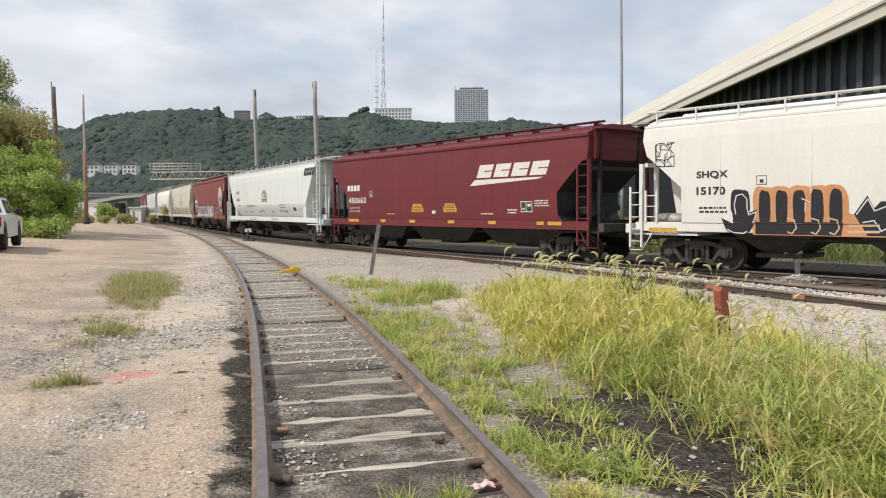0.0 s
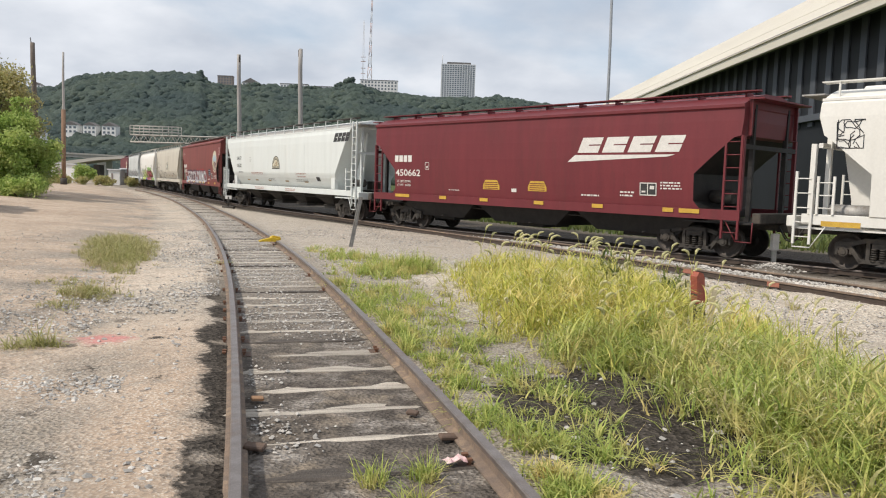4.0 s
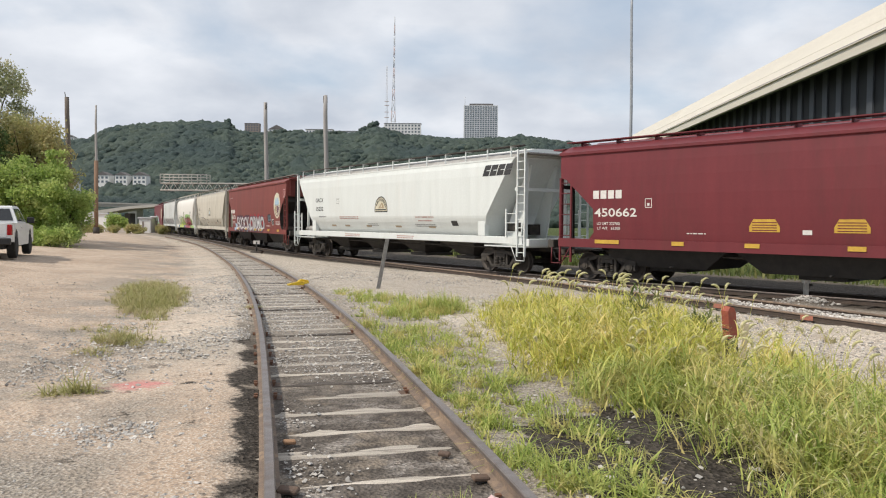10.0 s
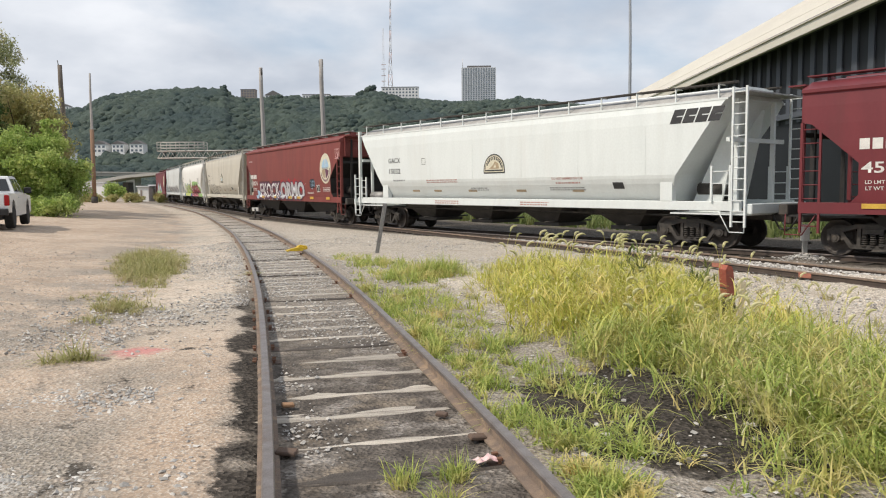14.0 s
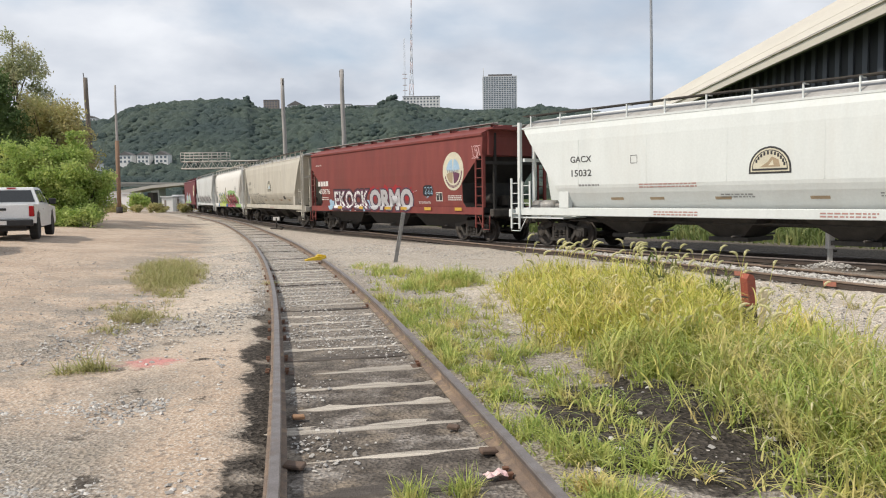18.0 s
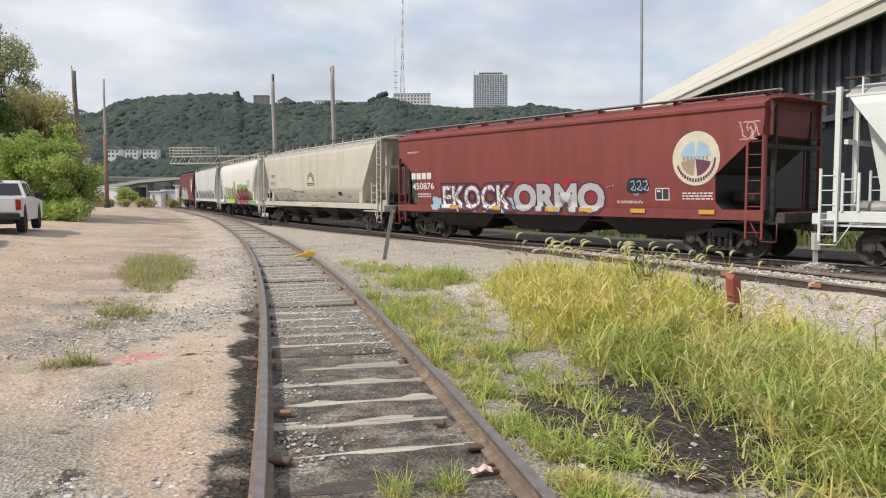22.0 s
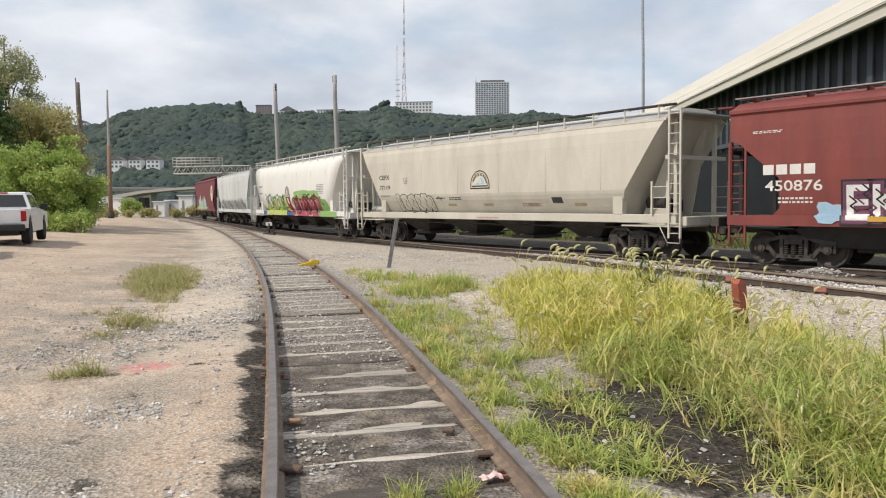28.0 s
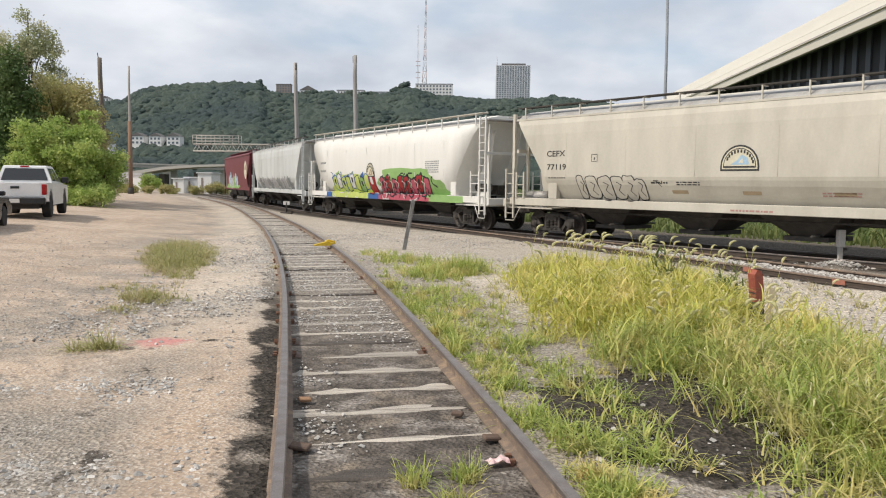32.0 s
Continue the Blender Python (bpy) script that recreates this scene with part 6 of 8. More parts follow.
def hillside():
    """The bare slope, and the closed canopy of crowns that covers it."""
    def sheet(name, xs, ys, lift, material):
        X, Y = np.meshgrid(xs, ys)
        Z = lift(X, Y)
        v = np.stack([X, Y, Z], -1).reshape(-1, 3)
        idx = np.arange(len(v)).reshape(X.shape)
        f = np.stack([idx[:-1, :-1], idx[:-1, 1:], idx[1:, 1:], idx[1:, :-1]], -1).reshape(-1, 4)
        return part(name, (v.tolist(), f.tolist()), material, smooth_faces=True)

    def crowns(X, Y):
        c = [1.35 * abs(noise.noise((a / 10.0, b / 13.0, 0.0))) + 0.7 * abs(noise.noise((a / 4.8, b / 6.5, 4.0))) + 0.3 * abs(noise.noise((a / 2.4, b / 3.2, 9.0))) + 0.6 * noise.noise((a / 60.0, b / 60.0, 7.0)) for a, b in zip(X.ravel(), Y.ravel())]
        return hill_z(X, Y) + 0.9 + 5.6 * np.array(c).reshape(X.shape)

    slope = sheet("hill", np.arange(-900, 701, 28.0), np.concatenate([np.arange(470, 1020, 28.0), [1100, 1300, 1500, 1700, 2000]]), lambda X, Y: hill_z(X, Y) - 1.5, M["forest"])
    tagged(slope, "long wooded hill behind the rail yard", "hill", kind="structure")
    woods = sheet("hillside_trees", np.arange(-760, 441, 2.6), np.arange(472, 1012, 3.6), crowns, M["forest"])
    tagged(woods, "dense dark green woods covering the hill", "trees", kind="stuff")


hillside()


def ico_verts(level):
    bm = bmesh.new()
    bmesh.ops.create_icosphere(bm, subdivisions=level, radius=1.0)
    bm.verts.ensure_lookup_table()
    v = np.array([p.co[:] for p in bm.verts])
    f = np.array([[q.index for q in fc.verts] for fc in bm.faces])
    bm.free()
    return v, f


def clumps(name, centres, radii, level, material, label, category, seed, rough=0.28, squash=0.8, smooth_faces=True):
    """Many uneven leafy lumps joined as one stuff."""
    r = np.random.default_rng(seed)
    v0, f0 = ico_verts(level)
    n = len(centres)
    V = np.repeat(v0[None], n, 0)
    V = V * (1 + rough * r.normal(0, 1, (n, len(v0), 1)).clip(-1.6, 1.6))
    V = V * radii[:, None, None] * np.array([1, 1, squash]) + centres[:, None]
    F = f0[None] + (np.arange(n) * len(v0))[:, None, None]
    ob = part(name, (V.reshape(-1, 3).tolist(), F.reshape(-1, 3).tolist()), material, smooth_faces=smooth_faces)
    return tagged(ob, label, category, kind="stuff")


_r = np.random.default_rng(5)
_n = 5200
_u = _r.uniform(0, 1, _n)
_y = 480 + 525 * _u
_x = _r.uniform(-0.66, 0.42, _n) * _y
_rad = (3.2 + 4.0 * _r.uniform(0, 1, _n) ** 1.4) * (0.8 + 0.25 * _u)
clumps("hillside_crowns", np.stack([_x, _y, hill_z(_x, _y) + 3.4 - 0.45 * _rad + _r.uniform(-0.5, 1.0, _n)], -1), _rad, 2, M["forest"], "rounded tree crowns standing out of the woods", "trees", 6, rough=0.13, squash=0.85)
_n = 700
_y = _r.uniform(955, 1010, _n)
_x = _r.uniform(-0.66, 0.42, _n) * _y
_tall = np.where((_x > -125) & (_x < -90) | (_x > -215) & (_x < -190), 1.7, 1.0)
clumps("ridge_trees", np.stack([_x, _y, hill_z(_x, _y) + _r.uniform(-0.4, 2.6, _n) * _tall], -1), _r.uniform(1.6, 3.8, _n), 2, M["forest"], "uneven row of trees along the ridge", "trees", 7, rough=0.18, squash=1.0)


_c = []
for _x0 in (-276, -218, -212, -165, -149, -137, -111, -103, -97):
    for _k in range(7):
        _xx = _x0 + _r.uniform(-4.5, 4.5)
        _c.append((_xx, 960.0, float(hill_z(_xx, 960.0)) + _r.uniform(3.0, 10.0 if _x0 > -120 else 8.0)))
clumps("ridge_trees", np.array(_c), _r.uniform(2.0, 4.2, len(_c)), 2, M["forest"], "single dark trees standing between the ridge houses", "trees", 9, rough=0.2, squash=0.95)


def windows_grid(parent, x0, x1, z0, z1, y, nx, nz, w, h):
    me = shared("window", boxbm(-w / 2, w / 2, -0.15, 0.15, -h / 2, h / 2), M["glass_far"])
    for a in range(nx):
        for b in range(nz):
            link("window", me, parent, pose(x0 + (x1 - x0) * (a + 0.5) / nx, y, z0 + (z1 - z0) * (b + 0.5) / nz))


tower = thing("apartment_tower", "tall grey slab tower with rows of windows on the hill", "building", at_pose=pose(56, 1500, 0))
part("wall", boxbm(-33, 33, 0, 24, 70, 229), M["bldg_far"], tower)
part("roof", boxbm(-22, 24, 4, 20, 229, 233), M["roof_far"], tower)
windows_grid(tower, -32, 32, 160, 228, -0.2, 13, 18, 3.2, 2.1)
part("roof_mast", tubebm([(-31, 5, 229), (-31, 5, 246)], 0.5), M["mast_white"], tower)


def far_block(name, label, x0, x1, z0, z1, y, wall, rows, cols, gable=False):
    b = thing(name, label, "building", at_pose=pose((x0 + x1) / 2, y, 0))
    w = (x1 - x0) / 2
    part("wall", boxbm(-w, w, 0, 10, z0 - 12, z1), wall, b)
    if gable:
        bm = bmesh.new()
        prism(bm, [(-w - 0.5, z1), (w + 0.5, z1), (0, z1 + w * 0.55)], -0.5, 10.5)
        bmesh.ops.recalc_face_normals(bm, faces=bm.faces[:])
        part("roof", bm, M["roof_far"], b)
    else:
        part("roof", boxbm(-w - 0.4, w + 0.4, -0.4, 10.4, z1, z1 + 0.6), M["roof_far"], b)
    windows_grid(b, -w + 0.4, w - 0.4, z0, z1 - 0.4, -0.05, cols, rows, (2 * w / cols) * 0.5, ((z1 - z0) / rows) * 0.5)
    return b


far_block("apartment_block", "long white flat-roofed apartment block on the ridge", -85, -39, 109, 125, 968, M["bldg_white"], 4, 11)
far_block("brick_block", "brown brick apartment block among ridge trees", -261, -243, 108, 124, 968, M["bldg_brown"], 5, 5)
far_block("villa", "white gabled house on the ridge", -231, -210, 110, 117, 968, M["bldg_white"], 2, 5, True)
far_block("terrace", "low pale row of flats on the ridge", -184, -150, 108, 117, 968, M["bldg_white"], 2, 9)
far_block("terrace", "low pale row of flats on the ridge", -146, -120, 107, 115, 968, M["bldg_far"], 2, 8)
far_block("hill_house", "cream gabled house high on the hill", -500, -488, 100, 108, 990, M["bldg_white"], 2, 3, True)
far_block("hill_house", "dark roofed house high on the hill", -520, -503, 98, 103, 990, M["bldg_brown"], 1, 4, True)
for _x0, _x1 in ((-317, -305), (-300, -289), (-284, -272)):
    far_block("slope_house", "white gabled house below the wooded slope", _x0, _x1, 34, 41.5, 682, M["bldg_white"], 2, 3, True)
far_block("slope_house", "white gabled house below the wooded slope", -296, -287, 23, 30, 582, M["bldg_white"], 2, 2, True)

mast = thing("radio_mast", "tall red and white lattice radio mast", "mast", at_pose=pose(-113, 1450, 0, 0, 0.7, 0))
for _k in range(15):
    _z0, _z1 = 70 + _k * 20, 90 + _k * 20
    _w0 = 4.6 - 3.0 * min(1, max(0, (_z0 - 180) / 80)) ** 0.8 - 0.9 * min(1, max(0, (_z0 - 260) / 110))
    _w1 = 4.6 - 3.0 * min(1, max(0, (_z1 - 180) / 80)) ** 0.8 - 0.9 * min(1, max(0, (_z1 - 260) / 110))
    bm = bmesh.new()
    for _sx, _sy in ((-1, -1), (1, -1), (1, 1), (-1, 1)):
        tube(bm, (_sx * _w0, _sy * _w0, _z0), (_sx * _w1, _sy * _w1, _z1), 0.28, n=5)
    for _sy in (-1, 1):
        tube(bm, (-_w0, _sy * _w0, _z0), (_w1, _sy * _w1, _z1), 0.25, n=4)
        tube(bm, (_w0, _sy * _w0, _z0), (-_w1, _sy * _w1, _z1), 0.25, n=4)
        tube(bm, (-_w1, _sy * _w1, _z1), (_w1, _sy * _w1, _z1), 0.3, n=4)
    part("lattice", bm, M["mast_red"] if _k % 2 == 0 else M["mast_white"], mast)
part("antenna", tubebm([(0, 0, 368), (0, 0, 386)], 0.7), M["mast_white"], mast)
mast2 = thing("radio_mast", "slim pale lattice radio mast with red and white dishes", "mast", at_pose=pose(-122, 1440, 0))
bm = bmesh.new()
for _sx, _sy in ((-1, -1), (1, -1), (1, 1), (-1, 1)):
    tube(bm, (_sx * 1.6, _sy * 1.6, 80), (_sx * 0.9, _sy * 0.9, 292), 0.22, n=4)
for _k in range(42):
    tube(bm, (-1.4, -1.4, 82 + 5 * _k), (1.4, -1.4, 87 + 5 * _k), 0.16, n=4)
part("lattice", bm, M["mast_white"], mast2)
for _z in (196, 206, 218, 226):
    part("antenna_ring", boxbm(-4.2, 4.2, -0.5, 0.5, _z, _z + 1.1), M["mast_red"], mast2)

# ---- middle distance ----
bridge = thing("overpass", "grey concrete highway overpass on piers", "bridge", at_pose=pose(0, 230, 0))
bm = bmesh.new()
for _a, _b in (((-180, 8.2), (-60, 5.6)),):
    prism(bm, [(_a[0], _a[1]), (_b[0], _b[1]), (_b[0], _b[1] - 0.8), (_a[0], _a[1] - 0.9)], 0, 9)
bmesh.ops.recalc_face_normals(bm, faces=bm.faces[:])
part("deck", bm, M["post_grey"], bridge)
part("railing", prismbm([(-180, 8.7), (-60, 6.0), (-60, 5.6), (-180, 8.2)], -0.3, -0.1), M["post_grey"], bridge)
for _k in range(7):
    part("pier", boxbm(-170 + _k * 18, -167.5 + _k * 18, 2, 7, -2, 7.0 - _k * 0.4), M["concrete"], bridge)
ramp_b = thing("ramp_bridge", "pale concrete ramp under the overpass", "bridge", at_pose=pose(0, 190, 0))
part("deck", prismbm([(-96, 3.0), (-87.6, 4.1), (-80.1, 5.2), (-71.3, 5.8), (-60, 6.1), (-60, 5.6), (-71.3, 5.2), (-80.1, 4.5), (-87.6, 3.2), (-96, 1.6)], 0, 8), M["concrete"], ramp_b)
for _k in range(5):
    part("pier", boxbm(-100 + _k * 9, -98.6 + _k * 9, 2, 5, -2, 2.4 + _k * 0.5), M["steel_dark"], ramp_b)

gantry = thing("signal_gantry", "grey lattice signal gantry across the tracks", "signal gantry", at_pose=pose(0, 121, 0))
for _sy in (0, 1.4):
    bm = bmesh.new()
    for _z in (6.5, 7.6):
        tube(bm, (-46, _sy, _z), (-18, _sy, _z), 0.11, n=5)
    for _k in range(20):
        _x0 = -46 + _k * 1.4
        tube(bm, (_x0, _sy, 6.5), (_x0 + 0.7, _sy, 7.6), 0.06, n=4)
        tube(bm, (_x0 + 0.7, _sy, 7.6), (_x0 + 1.4, _sy, 6.5), 0.06, n=4)
    part("truss", bm, M["concrete"], gantry)
bm = bmesh.new()
for _z in (8.1, 8.55, 9.0):
    tube(bm, (-46, -0.1, _z), (-38.6, -0.1, _z), 0.06, n=4)
    tube(bm, (-46, 1.5, _z), (-38.6, 1.5, _z), 0.06, n=4)
for _k in range(6):
    tube(bm, (-46 + _k * 1.48, -0.1, 7.6), (-46 + _k * 1.48, -0.1, 9.0), 0.06, n=4)
    tube(bm, (-46 + _k * 1.48, 1.5, 7.6), (-46 + _k * 1.48, 1.5, 9.0), 0.06, n=4)
part("walkway_rail", bm, M["concrete"], gantry)
part("walkway", boxbm(-46, -18, 0, 1.4, 7.55, 7.62), M["post_grey"], gantry)
part("column", boxbm(-20.4, -19.8, 0.4, 1.0, -0.4, 6.5), M["post_grey"], gantry)


def low_shed(x0, x1, y, h, label, material):
    g = float(ground_z((x0 + x1) / 2, y))
    b = thing("shed", label, "shed", at_pose=pose((x0 + x1) / 2, y, g - 0.1))
    w = (x1 - x0) / 2
    part("wall", boxbm(-w, w, 0, 4, 0, h, bevel=0.05), material, b)
    part("roof", boxbm(-w - 0.2, w + 0.2, -0.2, 4.2, h, h + 0.2), M["bldg_far"], b)
    part("door", boxbm(-w * 0.5, -w * 0.2, -0.05, 0.05, 0, h * 0.8), M["bldg_brown"], b)


low_shed(-62.5, -58.6, 130, 3.1, "low white metal shed beyond the yard", M["bldg_white"])
low_shed(-49.8, -48.0, 122, 2.4, "low white metal shed beyond the yard", M["bldg_white"])
low_shed(-48.6, -46.3, 124, 2.6, "pale grey metal shed beyond the yard", M["bldg_far"])
low_shed(-44.2, -42.0, 118, 3.3, "low white metal shed beyond the yard", M["bldg_white"])

# barn-like storage hall beside the line
hall = thing("storage_hall", "large dark metal storage hall with a cream fascia", "building", at_pose=pose(30.0, 0, 0, 0, 0, -1.18))
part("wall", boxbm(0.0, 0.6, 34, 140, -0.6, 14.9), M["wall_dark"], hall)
me_rib = shared("rib", boxbm(-0.14, 0.0, -0.42, 0.42, 7.2, 14.5), M["wall_rib"])
for _k in range(43):
    link("rib", me_rib, hall, pose(-0.002, 36 + _k * 2.42, 0))
part("beam", prismbm([(0, 0), (0.5, 0), (0.5, 0.5), (0, 0.5)], 0, 1), M["wall_rib"], hall).matrix_basis = Matrix.Translation((-0.5, 34, 7.6)) @ Matrix.Diagonal((1, 105, 1, 1))
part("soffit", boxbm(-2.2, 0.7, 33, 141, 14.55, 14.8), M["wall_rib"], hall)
part("fascia_lower", boxbm(-2.55, -2.2, 33, 141, 13.75, 14.65, bevel=0.04), M["cream_metal"], hall, "cream lower fascia")
part("fascia_upper", prismbm([(-2.38, 14.65), (-2.0, 14.65), (-0.4, 17.35), (-0.7, 17.45)], 33, 141), M["cream_metal"], hall, "cream sloping cladding")
# dark metal colour stands in for the shade line along the gutter
part("gutter", boxbm(-2.60, -2.30, 33, 141, 14.66, 14.76), M["wall_rib"], hall, "gutter line in dark grey for its shade")
part("ledge", boxbm(-2.72, -2.2, 33, 141, 14.56, 14.66, bevel=0.02), M["cream_metal"], hall)
part("ledge", boxbm(-1.72, -1.55, 33, 141, 15.70, 15.82), M["cream_metal"], hall)
part("roof", prismbm([(-0.7, 17.35), (24, 18.4), (24, 17.9), (-0.4, 16.9)], 33, 141), M["cream_metal"], hall)
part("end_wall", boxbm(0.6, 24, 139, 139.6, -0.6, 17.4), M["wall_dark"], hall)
part("end_cap", boxbm(-3.6, -0.2, 136, 146, 11.8, 13.6, bevel=0.2), M["cream_metal"], hall)

# poles
def pole(name, label, x, y, h, lean_x, lean_y, r0, r1, material, extra=None):
    g = float(ground_z(x, y)) - 0.05
    p = thing(name, label, "pole", at_pose=pose(x, y, g, lean_y, lean_x, 0))
    bm = bmesh.new()
    n, sides = 8, 10
    rings = []
    for k in range(n + 1):
        u = k / n
        rr_ = r0 + (r1 - r0) * u
        rings.append([bm.verts.new((0.02 * math.sin(k * 1.7) + rr_ * math.cos(2 * math.pi * q / sides), rr_ * math.sin(2 * math.pi * q / sides), h * u)) for q in range(sides)])
    for a, b in zip(rings, rings[1:]):
        for q in range(sides):
            bm.faces.new((a[q], a[(q + 1) % sides], b[(q + 1) % sides], b[q])).smooth = True
    bm.faces.new(rings[0][::-1]); bm.faces.new(rings[-1])
    part("shaft", bm, material, p)
    return p


p1 = pole("utility_pole", "dark leaning wooden utility pole above bushes", -31.35, 63, 11.6, -1.5, 0, 0.24, 0.17, M["wood_grey"])
part("top_pin", tubebm([(-0.08, 0, 11.5), (-0.14, 0, 12.0)], 0.035), M["steel_dark"], p1)
part("bracket", boxbm(-0.05, 0.45, -0.06, 0.06, 5.6, 5.75), M["steel_dark"], p1)
p2 = pole("utility_pole", "slim bare wooden utility pole with rusty lower half", -46.5, 100, 16.8, 0.35, 0, 0.24, 0.12, M["wood_light"])
part("sleeve", tubebm([(0, 0, 0), (0, 0, 9.6)], 0.27, 10), M["wood_warm"], p2, "orange-brown lower sleeve")
part("footing", tubebm([(0, 0, -0.1), (0, 0, 0.9)], 0.42, 10), M["steel_dark"], p2)
p3 = pole("utility_pole", "pale weathered wooden pole behind the train", -18.0, 75, 13.6, -0.9, 0, 0.24, 0.18, M["wood_light"])
part("insulator", tubebm([(0.1, -0.2, 12.9), (0.1, -0.2, 13.5)], 0.06), M["steel_dark"], p3)
p4 = pole("utility_pole", "brownish wooden pole behind the train", -10.05, 62, 12.2, -0.8, 0, 0.22, 0.16, M["wood_light"])
part("crossbar", boxbm(-0.16, 0.16, -0.1, 0.1, 11.6, 12.1), M["wood_grey"], p4)
p5 = pole("light_mast", "tall slender grey steel light mast by the hall", 17.45, 75, 26, -0.45, 0, 0.165, 0.12, M["mast_steel"])
part("lamp_head", boxbm(-0.9, 0.9, -0.15, 0.15, 25.9, 26.15), M["post_grey"], p5)


# ---- vehicles ----
def wheel_parts(v, x, y, r, w, out):
    bm = bmesh.new()
    lathe(bm, [(-w / 2, r * 0.62), (-w / 2, r * 0.93), (-w / 2 + 0.03, r), (w / 2 - 0.03, r), (w / 2, r * 0.93), (w / 2, r * 0.62)], 24)
    bmesh.ops.recalc_face_normals(bm, faces=bm.faces[:])
    ty = part("tyre", bm, M["tyre"], None)
    wh = new("wheel"); wh.parent = v; wh.matrix_basis = pose(x, y, r)
    bm = bmesh.new()
    lathe(bm, [(out * (w / 2 - 0.05), 0.02), (out * (w / 2 - 0.02), 0.07), (out * (w / 2 - 0.06), r * 0.5), (out * (w / 2 - 0.01), r * 0.62), (out * (w / 2 - 0.12), r * 0.64)], 20)
    for k in range(6):
        a = k * math.pi / 3
        box(bm, 0.05, r * 0.58, out * (w / 2 - 0.05), out * (w / 2 - 0.015), -0.035, 0.035, m=Matrix.Rotation(a, 4, "Y"))
    bmesh.ops.recalc_face_normals(bm, faces=bm.faces[:])
    rim = part("rim", bm, M["alloy"], wh)
    ty.parent = wh
    return wh




pickup = thing("pickup_truck", "white crew-cab pickup truck parked on the dirt road", "truck", at_pose=pose(-17.64, 29.37, 0.31, 0, 0, 112))
bm = bmesh.new()
low = [(-2.85, 0.62), (-2.22, 0.62)] + [(-1.75 + 0.47 * math.cos(math.pi - math.pi * k / 8), 0.60 + 0.47 * math.sin(math.pi * k / 8)) for k in range(0, 9)] + [(-1.2, 0.45), (1.42, 0.45)] + [(1.95 + 0.47 * math.cos(math.pi - math.pi * k / 8), 0.60 + 0.47 * math.sin(math.pi * k / 8)) for k in range(0, 9)] + [(2.55, 0.45), (2.92, 0.55), (2.95, 1.0), (2.85, 1.17), (1.55, 1.24), (1.5, 1.27), (-2.88, 1.30), (-2.88, 0.75)]
prism(bm, low, -1.0, 1.0)
bmesh.ops.recalc_face_normals(bm, faces=bm.faces[:])
part("body", bm, M["car_white"], pickup, "white painted body")
bm = bmesh.new()
cab = [(-1.02, 1.27, 0.95), (1.42, 1.24, 0.95), (0.72, 1.90, 0.74), (0.40, 1.94, 0.72), (-0.72, 1.94, 0.72), (-0.86, 1.90, 0.74)]
L_ = [bm.verts.new((x, w, z)) for x, z, w in cab]
R_ = [bm.verts.new((x, -w, z)) for x, z, w in cab]
bm.faces.new(L_); bm.faces.new(R_[::-1])
for k in range(6):
    bm.faces.new((L_[k], R_[k], R_[(k + 1) % 6], L_[(k + 1) % 6]))
bmesh.ops.recalc_face_normals(bm, faces=bm.faces[:])
part("cab", bm, M["car_white"], pickup)
bm = bmesh.new()
def quadp(bm, pts):
    bm.faces.new([bm.verts.new(p) for p in pts])
quadp(bm, [(-1.015, -0.80, 1.38), (-1.015, 0.80, 1.38), (-0.885, 0.66, 1.83), (-0.885, -0.66, 1.83)])
part("rear_window", bm, M["glass_dark"], pickup, "dark tinted rear window")
for _sy in (-1, 1):
    for _nm, _q in (("rear_door_window", [(-0.80, 1.36), (0.10, 1.35), (0.10, 1.84), (-0.70, 1.84)]), ("front_door_window", [(0.18, 1.35), (1.15, 1.33), (0.62, 1.83), (0.18, 1.84)])):
        bm = bmesh.new()
        quadp(bm, [(x, _sy * (0.956 - (z - 1.25) * 0.325), z) for x, z in _q])
        part(_nm, bm, M["glass_dark"], pickup)
    part("mirror", boxbm(1.0, 1.16, min(_sy * 1.0, _sy * 1.26), max(_sy * 1.0, _sy * 1.26), 1.28, 1.52, bevel=0.03), M["plastic"], pickup)
    part("tail_lamp", boxbm(-2.91, -2.70, min(_sy * 0.86, _sy * 1.012), max(_sy * 0.86, _sy * 1.012), 0.86, 1.24, bevel=0.02), M["tail_red"], pickup)
    part("door_handle", boxbm(-0.55, -0.35, min(_sy * 1.0, _sy * 1.03), max(_sy * 1.0, _sy * 1.03), 1.10, 1.15), M["car_white"], pickup)
    part("wheel_arch", boxbm(-2.2, -1.3, min(_sy * 0.7, _sy * 0.98), max(_sy * 0.7, _sy * 0.98), 0.55, 1.0), M["plastic"], pickup)
    part("wheel_arch", boxbm(1.5, 2.4, min(_sy * 0.7, _sy * 0.98), max(_sy * 0.7, _sy * 0.98), 0.55, 1.0), M["plastic"], pickup)
part("bumper", boxbm(-3.05, -2.80, -0.98, 0.98, 0.52, 0.76, bevel=0.03), M["plastic"], pickup, "black rear bumper")
part("tailgate", boxbm(-2.905, -2.86, -0.84, 0.84, 0.78, 1.29, bevel=0.012), M["car_white"], pickup)
part("tailgate_handle", boxbm(-2.925, -2.90, -0.14, 0.14, 1.08, 1.17), M["plastic"], pickup)
part("licence_plate", boxbm(-3.06, -3.045, -0.16, 0.16, 0.58, 0.72), M["white_mark"], pickup)
part("brake_lamp", boxbm(-0.90, -0.84, -0.15, 0.15, 1.88, 1.93), M["tail_red"], pickup)
part("underbody", boxbm(-2.7, 2.6, -0.7, 0.7, 0.35, 0.62), M["plastic"], pickup)
for _x in (-1.75, 1.95):
    for _sy in (-1, 1):
        wheel_parts(pickup, _x, _sy * 0.87, 0.42, 0.29, _sy)

